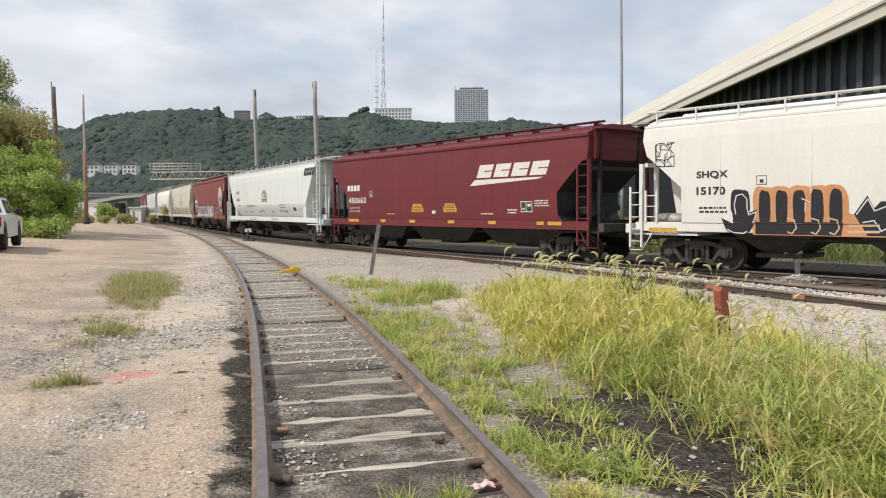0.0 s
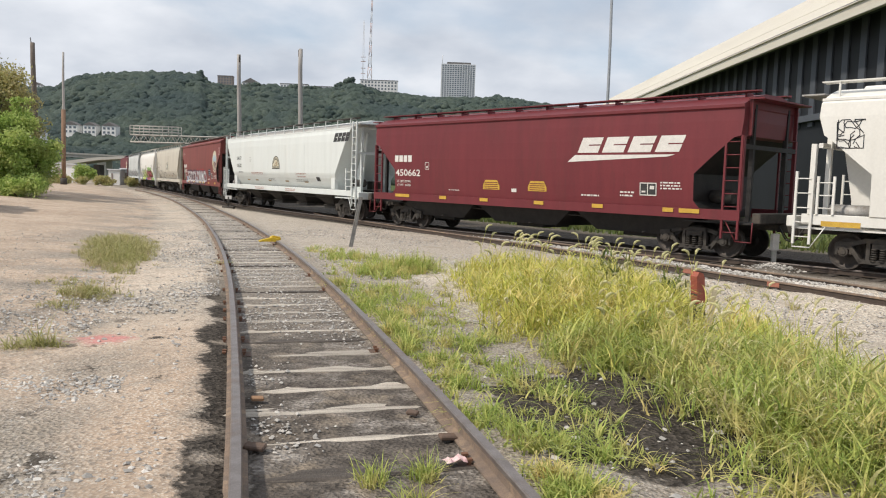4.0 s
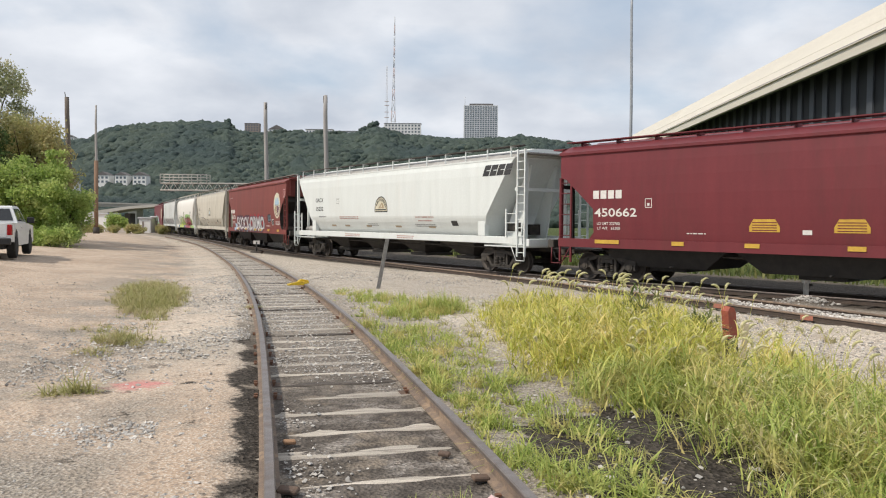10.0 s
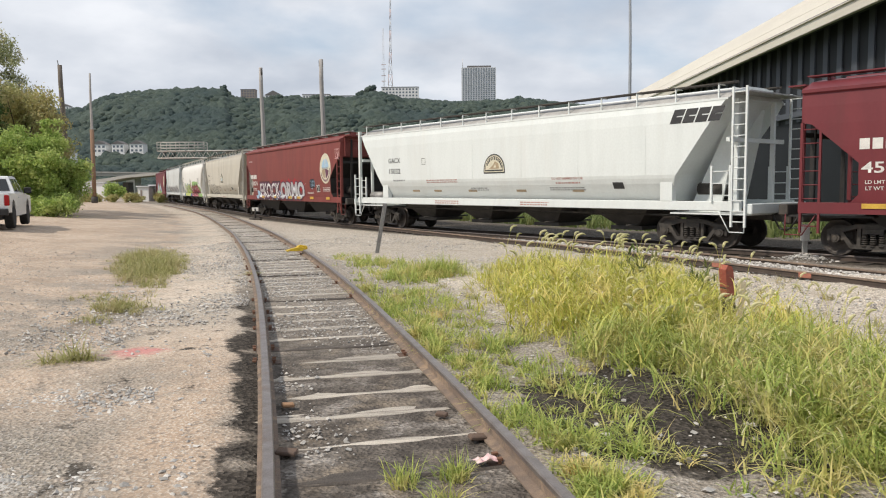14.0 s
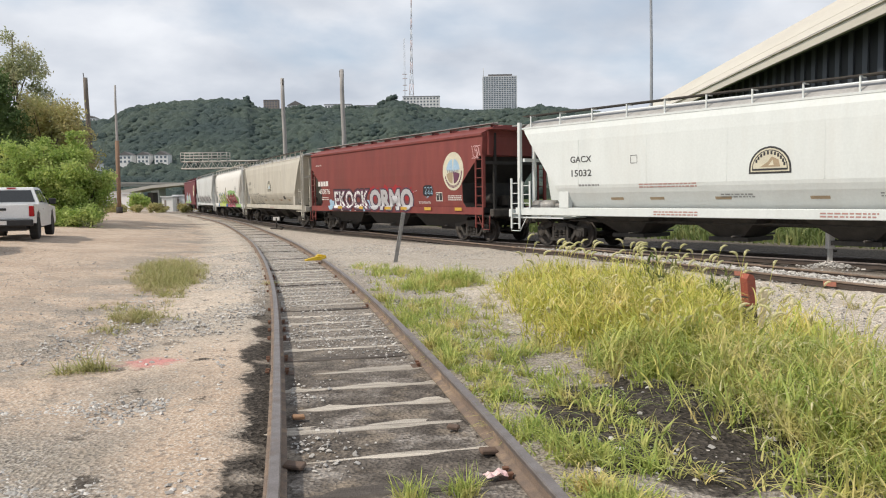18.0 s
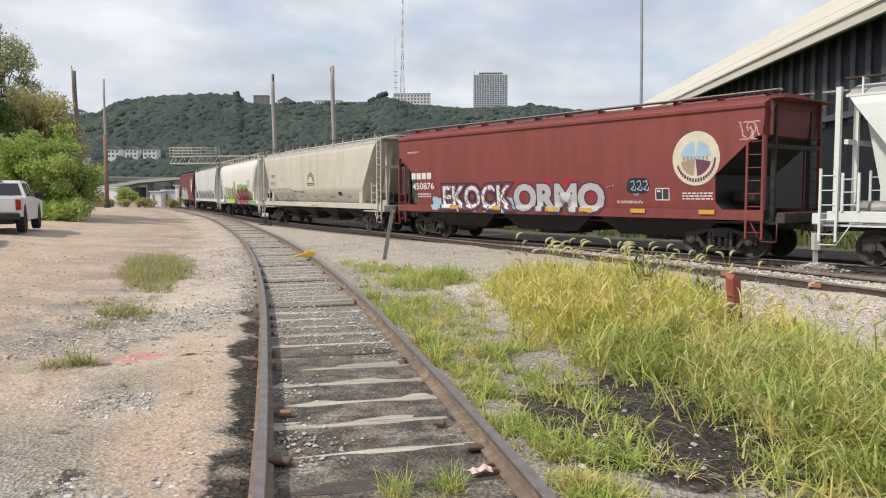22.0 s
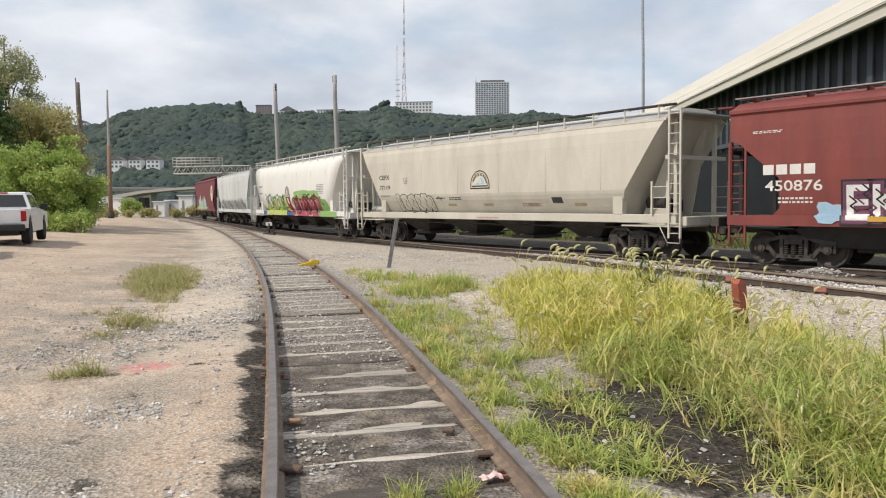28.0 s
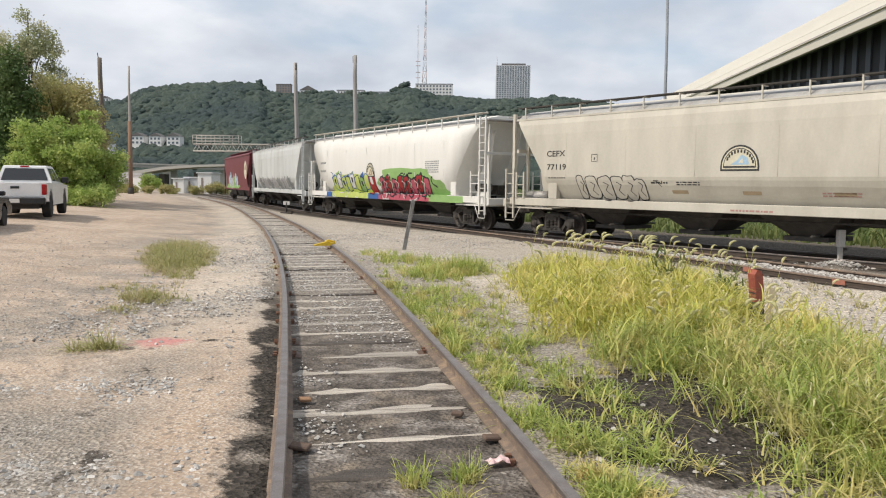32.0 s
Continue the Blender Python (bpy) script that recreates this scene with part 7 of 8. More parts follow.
sedan = thing("sedan", "charcoal sedan parked beside the pickup", "car", at_pose=pose(-14.85, 21.2, 0.25, 0, 0, 110))
bm = bmesh.new()
low = [(-2.35, 0.40)] + [(-1.35 + 0.36 * math.cos(math.pi - math.pi * k / 8), 0.40 + 0.36 * math.sin(math.pi * k / 8)) for k in range(9)] + [(-0.9, 0.26), (0.9, 0.26)] + [(1.38 + 0.36 * math.cos(math.pi - math.pi * k / 8), 0.40 + 0.36 * math.sin(math.pi * k / 8)) for k in range(9)] + [(2.28, 0.36), (2.34, 0.62), (2.05, 0.80), (0.95, 0.93), (-1.6, 1.02), (-2.3, 1.0), (-2.40, 0.7)]
prism(bm, low, -0.9, 0.9)
bmesh.ops.recalc_face_normals(bm, faces=bm.faces[:])
part("body", bm, M["car_dark"], sedan)
bm = bmesh.new()
cab = [(-1.85, 1.0, 0.84), (1.15, 0.92, 0.84), (0.25, 1.42, 0.62), (-0.1, 1.46, 0.60), (-0.9, 1.44, 0.60), (-1.2, 1.38, 0.62)]
L_ = [bm.verts.new((x, w, z)) for x, z, w in cab]
R_ = [bm.verts.new((x, -w, z)) for x, z, w in cab]
bm.faces.new(L_); bm.faces.new(R_[::-1])
for k in range(6):
    bm.faces.new((L_[k], R_[k], R_[(k + 1) % 6], L_[(k + 1) % 6]))
bmesh.ops.recalc_face_normals(bm, faces=bm.faces[:])
part("cabin", bm, M["car_dark"], sedan)
for _sy in (-1, 1):
    for _nm, _q in (("rear_window", [(-1.35, 1.05), (-0.40, 1.03), (-0.40, 1.38), (-1.05, 1.34)]), ("front_window", [(-0.32, 1.03), (0.80, 1.0), (0.18, 1.36), (-0.32, 1.38)])):
        bm = bmesh.new()
        quadp(bm, [(x, _sy * (0.848 - (z - 0.98) * 0.475), z) for x, z in _q])
        part(_nm, bm, M["glass_far"], sedan, "side window glass")
    part("mirror", boxbm(0.62, 0.80, min(_sy * 0.88, _sy * 1.08), max(_sy * 0.88, _sy * 1.08), 0.98, 1.12, bevel=0.03), M["car_dark"], sedan)
    part("tail_lamp", boxbm(-2.40, -2.2, min(_sy * 0.55, _sy * 0.905), max(_sy * 0.55, _sy * 0.905), 0.75, 0.93, bevel=0.02), M["tail_red"], sedan)
for _x in (-1.35, 1.38):
    for _sy in (-1, 1):
        wheel_parts(sedan, _x, _sy * 0.79, 0.33, 0.22, _sy)

# ---- small yard things ----
def leaning_post():
    g = float(ground_z(-1.95, 20.2))
    p = thing("marker_post", "grey leaning flat steel marker post in ballast", "post", at_pose=pose(-1.95, 20.2, g - 0.05, 4, 9.5, 20))
    bm = bmesh.new()
    box(bm, -0.05, 0.05, -0.012, 0.0, 0, 1.42)
    box(bm, -0.05, -0.04, -0.035, 0.0, 0, 1.42)
    box(bm, 0.04, 0.05, -0.035, 0.0, 0, 1.42)
    box(bm, -0.016, 0.016, -0.042, -0.008, 0, 1.40)
    part("post", bm, M["post_grey"], p)


leaning_post()

_dz = float(base_z(20.4))
derail = thing("derail", "yellow hinged derail block clamped on the rail", "derail device", at_pose=pose(-4.10, 20.45, _dz + 0.10, 0, 0, 18) @ Matrix.Scale(0.66, 4))
part("wedge", prismbm([(-0.40, 0.0), (0.30, 0.0), (0.34, 0.10), (0.05, 0.16), (-0.38, 0.06)], -0.32, -0.05), M["yellow_paint"], derail)
part("head", prismbm([(0.0, 0.05), (0.42, 0.05), (0.40, 0.17), (0.12, 0.22), (0.0, 0.15)], -0.10, 0.22), M["yellow_paint"], derail)
part("hinge", tubebm([(-0.2, -0.02, 0.06), (0.25, -0.02, 0.06)], 0.04), M["steel_dark"], derail)
part("lever", boxbm(-0.46, -0.36, -0.5, -0.05, 0.0, 0.05), M["yellow_paint"], derail)

stand = thing("marker_stand", "short white-painted steel marker post in a ballast heap", "post", at_pose=pose(9.52, 20.6, -0.30))
part("post", boxbm(-0.055, 0.055, -0.055, 0.055, 0, 0.88, bevel=0.01), M["concrete"], stand)
part("sleeve", boxbm(-0.09, 0.09, -0.09, 0.09, 0.48, 0.93, bevel=0.01), M["white_mark"], stand, "chipped white sleeve")
part("bolt", tubebm([(0.08, -0.02, 0.7), (0.16, -0.02, 0.7)], 0.03), M["steel_dark"], stand)
part("bolt", tubebm([(0.08, -0.02, 0.42), (0.16, -0.02, 0.42)], 0.03), M["steel_dark"], stand)

stake = thing("orange_stake", "dark steel rail stub sprayed orange at its top", "stake", at_pose=pose(4.07, 11.05, -0.08, 2, -9, 25))
part("stub", prismbm([(-0.085, -0.1), (0.06, -0.1), (0.06, 0.34), (-0.085, 0.34)], -0.05, 0.07), M["steel_dark"], stake)
part("painted_top", prismbm([(-0.087, 0.20), (0.064, 0.12), (0.066, 0.56), (0.04, 0.63), (-0.03, 0.66), (-0.08, 0.60)], -0.056, 0.076), M["orange"], stake, "faded orange paint")
wstake = thing("survey_stake", "pale wooden survey stake in weeds", "stake", at_pose=pose(3.52, 9.25, -0.08, 0, 5, 10))
part("lath", boxbm(-0.035, 0.035, -0.008, 0.008, 0, 0.62), M["lath"], wstake)

sw = thing("switch_stand", "small dark switch stand between the tracks", "switch stand", at_pose=pose(-12.1, 47.5, float(ground_z(-12.1, 47.5)) - 0.05))
part("base", boxbm(-0.35, 0.35, -0.2, 0.2, 0, 0.15, bevel=0.02), M["steel_dark"], sw)
part("shaft", tubebm([(0, 0, 0.1), (0, 0, 0.75)], 0.05), M["steel_dark"], sw)
part("target", boxbm(-0.2, 0.2, -0.02, 0.02, 0.6, 0.82), M["white_mark"], sw)
part("lever", tubebm([(0, 0, 0.3), (0.45, 0.1, 0.15)], 0.025), M["steel_dark"], sw)

# orange survey marks on the near rail of the joining track
for _mx, _my in ((7.42, 15.85), (6.35, 18.0)):
    mk = part("paint_mark", boxbm(-0.15, 0.15, -0.004, 0.0, 0.015, 0.115), M["orange_faint"])
    mk.matrix_world = pose(_mx - 0.09, _my - 0.05, RAIL_Z - 0.12, 0, 0, -63)
    tagged(mk, "orange survey mark sprayed on a rail", "paint mark")

for _x, _y, _sz, _m, _nm, _lb in ((-1.27, 5.92, 0.065, "wood_block", "wood_chip", "small orange-brown block beside the rail"), (0.20, 5.12, 0.08, "plate_rust", "steel_scrap", "rusty flat steel scrap beside the rail"), (-1.05, 4.84, 0.09, "plate_rust", "steel_scrap", "rusty flat steel scrap beside the rail"), (-0.05, 5.65, 0.06, "plate_rust", "wood_chip", "small pinkish brown chip by the rail"), (0.10, 6.15, 0.06, "plate_rust", "steel_scrap", "rusty flat steel scrap beside the rail")):
    ob = part(_nm, boxbm(-_sz * 0.75, _sz * 0.75, -_sz * 0.5, _sz * 0.5, 0, 0.03, bevel=0.008), M[_m])
    ob.matrix_world = pose(_x, _y, float(base_z(_y)) - 0.005, 3, 4, random.uniform(-30, 30))
    tagged(ob, _lb, "debris")
bm = bmesh.new()
_rr = random.Random(4)
_pv = [[bm.verts.new((i * 0.027 - 0.07, j * 0.024 - 0.05, 0.01 + _rr.uniform(0, 0.035))) for j in range(5)] for i in range(6)]
for i in range(5):
    for j in range(4):
        bm.faces.new((_pv[i][j], _pv[i + 1][j], _pv[i + 1][j + 1], _pv[i][j + 1]))
paper = part("paper", bm, M["paper"])
paper.matrix_world = pose(0.235, 4.66, 0.0, 0, 0, 20)
paper.modifiers.new("thick", "SOLIDIFY").thickness = 0.002
tagged(paper, "crumpled pinkish white paper beside the rail", "litter")


# ---- stones, weeds, bushes and trees ----
def stones(name, n, place, lo, hi, seed, label, sink=0.3):
    r = np.random.default_rng(seed)
    P = place(r, n)
    n = len(P)
    v0 = np.array([(1, 0, 0), (-1, 0, 0), (0, 1, 0), (0, -1, 0), (0, 0, 1), (0, 0, -1), (0.6, 0.6, 0.5), (-0.6, -0.6, 0.5)], float)
    f0 = np.array([(0, 6, 4), (6, 2, 4), (2, 1, 4), (1, 7, 4), (7, 3, 4), (3, 0, 4), (0, 2, 6), (2, 0, 5), (1, 2, 5), (3, 1, 5), (1, 3, 7), (0, 3, 5)])
    V = np.repeat(v0[None], n, 0) * r.uniform(0.6, 1.25, (n, 8, 1))
    V *= np.stack([r.uniform(0.8, 1.4, n), r.uniform(0.7, 1.1, n), r.uniform(0.5, 0.85, n)], -1)[:, None]
    a = r.uniform(0, 6.28, n)
    ca, sa = np.cos(a), np.sin(a)
    X = V[..., 0] * ca[:, None] - V[..., 1] * sa[:, None]
    Y = V[..., 0] * sa[:, None] + V[..., 1] * ca[:, None]
    V = np.stack([X, Y, V[..., 2]], -1)
    s = lo + (hi - lo) * r.uniform(0, 1, n) ** 2.5
    V = V * s[:, None, None] + P[:, None]
    V[..., 2] += (s * (0.5 - sink))[:, None]
    F = f0[None] + (np.arange(n) * 8)[:, None, None]
    ob = part(name, (V.reshape(-1, 3).tolist(), F.reshape(-1, 3).tolist()), M["stone"])
    return tagged(ob, label, "stones", kind="stuff")


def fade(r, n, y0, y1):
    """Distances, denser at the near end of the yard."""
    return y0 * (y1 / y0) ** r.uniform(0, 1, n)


def place_track(r, n):
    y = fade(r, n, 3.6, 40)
    d = r.uniform(-0.68, 0.68, n)
    keep = np.array([noise.noise((a * 1.1, b * 0.7, 2)) for a, b in zip(d, y)]) + r.uniform(-0.7, 0.3, n) + (y - 9.5) * 0.13 > 0
    x = near_x(y) + d
    return np.stack([x, y, ground_z(x, y) + 0.006], -1)[keep]


def place_left(r, n):
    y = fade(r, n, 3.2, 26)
    d = -0.95 - 0.3 * (y < 11) - 2.4 * r.uniform(0, 1, n) ** 1.3
    keep = np.array([noise.noise((a * 0.6, b * 0.6, 7)) for a, b in zip(d, y)]) + r.uniform(-0.45, 0.45, n) > -0.08
    keep &= ~((d > -2.3) & (y < 9.5) & (r.uniform(0, 1, n) < 0.85))
    x = near_x(y) + d
    return np.stack([x, y, ground_z(x, y)], -1)[keep]


def place_road(r, n):
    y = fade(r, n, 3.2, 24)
    x = near_x(y) - 2.5 - r.uniform(0, 7, n)
    return np.stack([x, y, ground_z(x, y)], -1)


def place_right(r, n):
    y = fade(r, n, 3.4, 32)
    x = near_x(y) + 1.1 + r.uniform(0, 1, n) * (rail_a_x(y) - near_x(y) - 0.9)
    keep = (y > 8) | (r.uniform(0, 1, n) < 0.2)
    return np.stack([x, y, ground_z(x, y)], -1)[keep]


def place_bed(r, n):
    y = r.uniform(12, 34, n)
    x = rail_a_x(y) + r.uniform(0.15, 1.3, n)
    heap = r.uniform(0, 1, n) < 0.12
    x = np.where(heap, 9.4 + r.normal(0, 0.35, n), x)
    y = np.where(heap, 20.2 + r.normal(0, 0.35, n), y)
    z = ground_z(x, y) + 0.14 * np.exp(-(((x - 9.4) / 0.55) ** 2 + ((y - 20.2) / 0.55) ** 2))
    return np.stack([x, y, z], -1)


stones("ballast_stones", 16000, place_track, 0.007, 0.026, 1, "small grey stones between the ties")
stones("ballast_stones", 24000, place_left, 0.006, 0.030, 2, "loose pale gravel beside the siding")
def place_rough(r, n):
    y = 3.3 + 3.2 * r.uniform(0, 1, n) ** 1.2
    x = near_x(y) - 1.7 - r.uniform(0, 1, n) ** 1.1 * 2.2
    keep = np.array([noise.noise((a * 1.1, b * 1.1, 11)) for a, b in zip(x, y)]) + r.uniform(-0.3, 0.3, n) > -0.1
    return np.stack([x, y, ground_z(x, y)], -1)[keep]


stones("ballast_stones", 14000, place_rough, 0.007, 0.026, 6, "grey gravel gathered at the road edge")
stones("gravel", 11000, place_road, 0.004, 0.020, 3, "fine gravel scattered over the dirt road")
stones("ballast_stones", 24000, place_right, 0.008, 0.036, 4, "pale ballast stones among the weeds")
stones("ballast_stones", 5000, place_bed, 0.02, 0.055, 5, "pale heaped ballast along the rails")


def blades(name, P, height, width, bend, material, label, category, seed, segs=4, lean=0.25, tuft=0, droop=False):
    """Bent tapering blades rooted at P; height is per blade. tuft: blades that share a root."""
    r = np.random.default_rng(seed)
    n = len(P)
    az = r.uniform(0, 6.28, n)
    if tuft:
        home = (np.arange(n) // tuft) * tuft
        P = P[home] + np.concatenate([r.normal(0, 0.035, (n, 2)), np.zeros((n, 1))], 1)
        height = height * 0.45 + height[home] * 0.55
    face = az + r.normal(0, 0.6, n)
    bend = bend * r.uniform(0.1, 1.6, n) ** 1.2
    width = width * r.uniform(0.45, 1.6, n)
    ln = lean * r.uniform(0.05, 1.1, n)
    V = []
    for k in range(segs + 1):
        u = k / segs
        off = height * (ln * u + bend * u ** 2.2)
        up = height * (u - 0.62 * bend * u ** 2.6)
        w = width * (1 - u ** 1.8) + 0.0004
        cx, cy = P[:, 0] + np.cos(az) * off, P[:, 1] + np.sin(az) * off
        for sd in (-1, 1):
            V.append(np.stack([cx - np.sin(face) * w * sd, cy + np.cos(face) * w * sd, P[:, 2] + (up if droop else np.maximum(up, 0.004))], -1))
    V = np.stack(V, 1)
    m = 2 * (segs + 1)
    f0 = np.array([(2 * k, 2 * k + 1, 2 * k + 3, 2 * k + 2) for k in range(segs)])
    F = f0[None] + (np.arange(n) * m)[:, None, None]
    ob = part(name, (V.reshape(-1, 3).tolist(), F.reshape(-1, 4).tolist()), material)
    return tagged(ob, label, category, kind="stuff")


def patch(r, n, cx, cy, rx, ry, ang=0.0, edge=0.5, gaps=0.0):
    a, q = r.uniform(0, 6.28, n), np.sqrt(r.uniform(0, 1, n))
    q = q * (1 + edge * 0.3 * np.sin(3 * a + cx) + 0.25 * r.normal(0, 1, n) * q)
    u, v = q * np.cos(a) * rx, q * np.sin(a) * ry
    c, s = math.cos(ang), math.sin(ang)
    x, y = cx + u * c - v * s, cy + u * s + v * c
    if gaps:
        thin = np.array([noise.noise((p * 1.5, w * 1.5, 3.0)) + 0.6 * noise.noise((p * 4.0, w * 4.0, 8.0)) for p, w in zip(x, y)])
        keep = thin + r.uniform(-0.25, 0.25, n) > gaps - 0.6
        keep &= ~((abs(x - 0.372 * y) < 0.30) & (y > 7.4) & (y < 11.3) & (r.uniform(0, 1, n) < 0.9))
        x, y, q = x[keep], y[keep], q[keep]
    return np.stack([x, y, ground_z(x, y) - 0.02], -1), q


r = np.random.default_rng(21)
# the large stand of tall foxtail weeds
TALL = [(2.2, 10.2, 1.5, 2.0, 0.1, 2900, 0.66), (2.8, 12.4, 1.3, 1.6, 0.2, 2200, 0.66), (2.9, 8.4, 1.1, 1.4, 0.3, 1900, 0.62), (1.5, 13.2, 0.9, 1.3, 0.0, 1100, 0.56)]


def stems(name, rows, share, width, material, label, seed):
    """Upright weed stems with arching leaves set along them."""
    rr = np.random.default_rng(seed)
    P, H = [], []
    for cx, cy, rx, ry, an, n, h in rows:
        p, q = patch(rr, int(n * share), cx, cy, rx, ry, an, gaps=0.35)
        P.append(p); H.append(h * (1.12 - 0.45 * q**2).clip(0.3, 2) * rr.uniform(0.6, 1.15, len(p)))
    P, H = np.concatenate(P), np.concatenate(H)
    blades("stalks_of_" + name, P, H, 0.0035, 0.12, material, label, "weeds", seed, segs=3, lean=0.22)
    k = 5
    L, LH = np.repeat(P, k, 0), np.repeat(H, k)
    u = rr.uniform(0.12, 0.92, len(L))
    L = L + np.stack([rr.normal(0, 0.03, len(L)), rr.normal(0, 0.03, len(L)), u * LH], -1)
    blades("leaves_of_" + name, L, rr.uniform(0.13, 0.34, len(L)), width, 0.8, material, label, "weeds", seed + 1, segs=4, lean=0.75, droop=True)

stems("tall_weeds", TALL, 0.52, 0.0075, M["grass_tall"], "tall yellow-green foxtail weeds with arching leaves", 61)
allP, allH = [], []
for cx, cy, rx, ry, an, n, h in TALL:
    P, q = patch(r, int(n * 1.15), cx, cy, rx, ry, an, gaps=0.35)
    allP.append(P); allH.append(h * (1.08 - 0.55 * q**2) * r.uniform(0.45, 1.1, len(P)))
blades("tall_weeds", np.concatenate(allP), np.concatenate(allH), 0.0068, 0.62, M["grass_tall"], "tall yellow-green foxtail weeds", "weeds", 31, lean=0.35, tuft=9)
GREEN = [(3.0, 6.5, 1.1, 1.1, 0.2, 2300, 0.5), (3.0, 5.2, 0.9, 1.0, 0.0, 1900, 0.48), (4.0, 6.7, 0.9, 0.6, 0.0, 360, 0.32), (4.1, 5.2, 1.2, 0.9, 0, 1900, 0.46), (2.2, 7.7, 0.9, 0.6, 0.2, 1500, 0.42),
         (1.25, 8.2, 0.5, 0.9, 0.2, 600, 0.28), (0.95, 6.4, 0.42, 1.1, 0.25, 800, 0.26), (1.25, 5.0, 0.4, 0.7, 0.2, 420, 0.22), (0.4, 8.4, 0.5, 1.4, 0.3, 1050, 0.30), (-0.3, 11.2, 0.6, 1.8, 0.3, 1300, 0.30),
         (-1.0, 14.6, 0.8, 1.2, 0.3, 1500, 0.36), (-0.2, 15.2, 0.6, 0.7, 0.0, 1700, 0.56), (-1.6, 17.3, 0.8, 1.3, 0.3, 1000, 0.32), (-2.4, 19.0, 0.5, 1.4, 0.3, 700, 0.24), (0.9, 4.05, 0.25, 0.4, 0, 350, 0.2), (2.6, 4.4, 0.8, 0.5, 0.0, 700, 0.34), (3.3, 4.6, 0.7, 0.5, 0.0, 800, 0.42)]
GREEN += [(float(near_x(4.2 + 0.75 * k)) + 1.10 + 0.10 * math.sin(k * 2.1), 4.2 + 0.75 * k, 0.20, 0.45, 0.25, 420, 0.25 + 0.06 * math.sin(k * 1.3)) for k in range(12)]
stems("green_weeds", GREEN[:5], 0.36, 0.006, M["grass_green"], "coarse green weeds with broad leaves", 71)
stems("broad_weeds", [(3.45, 10.0, 0.35, 0.5, 0.0, 150, 0.85), (2.9, 11.6, 0.3, 0.4, 0.0, 90, 0.9)], 1.0, 0.013, M["grass_verge"], "dark green tall weeds with broad leaves", 75)
stems("dead_weeds", [(cx, cy, rx, ry, an, n, h * 0.7) for cx, cy, rx, ry, an, n, h in TALL + GREEN[:5]], 0.03, 0.009, M["grass_dry"], "withered brown weeds among the green", 81)
allP, allH = [], []
for cx, cy, rx, ry, an, n, h in GREEN:
    P, q = patch(r, int(n * 1.2), cx, cy, rx, ry, an, gaps=0.35)
    allP.append(P); allH.append(h * (1.1 - 0.6 * q**2) * r.uniform(0.35, 1.1, len(P)))
blades("green_weeds", np.concatenate(allP), np.concatenate(allH), 0.006, 0.75, M["grass_green"], "low green weeds along the siding", "weeds", 32, lean=0.5, tuft=11)
SPARSE = [(4.3, 7.4, 1.1, 0.9, 0.0, 900, 0.34), (5.3, 10.5, 1.6, 2.6, 0.2, 520, 0.24), (6.0, 14.5, 1.4, 2.2, 0.3, 700, 0.28), (1.6, 16.5, 1.6, 1.6, 0.0, 900, 0.3), (0.5, 12.2, 0.8, 1.6, 0.2, 700, 0.22), (5.6, 8.0, 1.4, 1.5, 0, 600, 0.26), (2.0, 5.6, 1.2, 0.8, 0, 260, 0.2),
          (-6.95, 17.6, 0.75, 4.2, 0.36, 8500, 0.42), (-6.15, 15.2, 0.5, 1.0, 0.3, 1500, 0.36), (-4.75, 10.7, 0.5, 0.95, 0.2, 1100, 0.28), (-5.6, 12.0, 0.5, 0.5, 0, 240, 0.18), (-3.95, 7.3, 0.12, 0.1, 0, 150, 0.34), (-3.72, 7.5, 0.14, 0.12, 0, 220, 0.42), (-3.6, 7.35, 0.2, 0.15, 0, 90, 0.2), (-4.9, 10.3, 0.3, 0.3, 0, 120, 0.16), (-4.1, 5.6, 0.15, 0.12, 0, 60, 0.12), (-4.05, 15.4, 0.25, 0.4, 0, 220, 0.16)]
allP, allH = [], []
for cx, cy, rx, ry, an, n, h in SPARSE:
    P, q = patch(r, n, cx, cy, rx, ry, an, gaps=0.4)
    allP.append(P); allH.append(h * (1.1 - 0.7 * q**2) * r.uniform(0.3, 1.1, len(P)))
blades("dry_weeds", np.concatenate(allP), np.concatenate(allH), 0.005, 0.7, M["grass_dry"], "thin dry grass tufts in the gravel", "weeds", 33, lean=0.6, tuft=13)
# tufts between the rails
for cx, cy, n in ((0.05, 4.45, 130), (-0.25, 4.35, 90), (-0.02, 4.05, 70)):
    P, q = patch(r, n, cx, cy, 0.09, 0.08)
    blades("grass_tuft", P, 0.2 * r.uniform(0.4, 1.1, n), 0.004, 0.5, M["grass_green"], "small green grass tuft between the rails", "weeds", 40 + n, lean=0.6)
# far green strip behind the main line and verge by the bushes
_yy = r.uniform(14, 75, 9000)
_xx = np.interp(_yy, MY, MX) + 8.0 + 9.0 * r.uniform(0, 1, 9000) ** 1.5
blades("verge_grass", np.stack([_xx, _yy, ground_z(_xx, _yy)], -1), r.uniform(0.25, 1.0, 9000), 0.03, 0.5, M["grass_verge"], "tall green weeds beyond the main line", "grass", 55)
_yy = r.uniform(33, 60, 5000)
_xx = near_x(_yy) - 13.0 - r.uniform(0, 3.0, 5000)
blades("verge_grass", np.stack([_xx, _yy, ground_z(_xx, _yy) - 0.02], -1), r.uniform(0.15, 0.45, 5000), 0.02, 0.4, M["grass_verge"], "green grass below the bushes", "grass", 56)


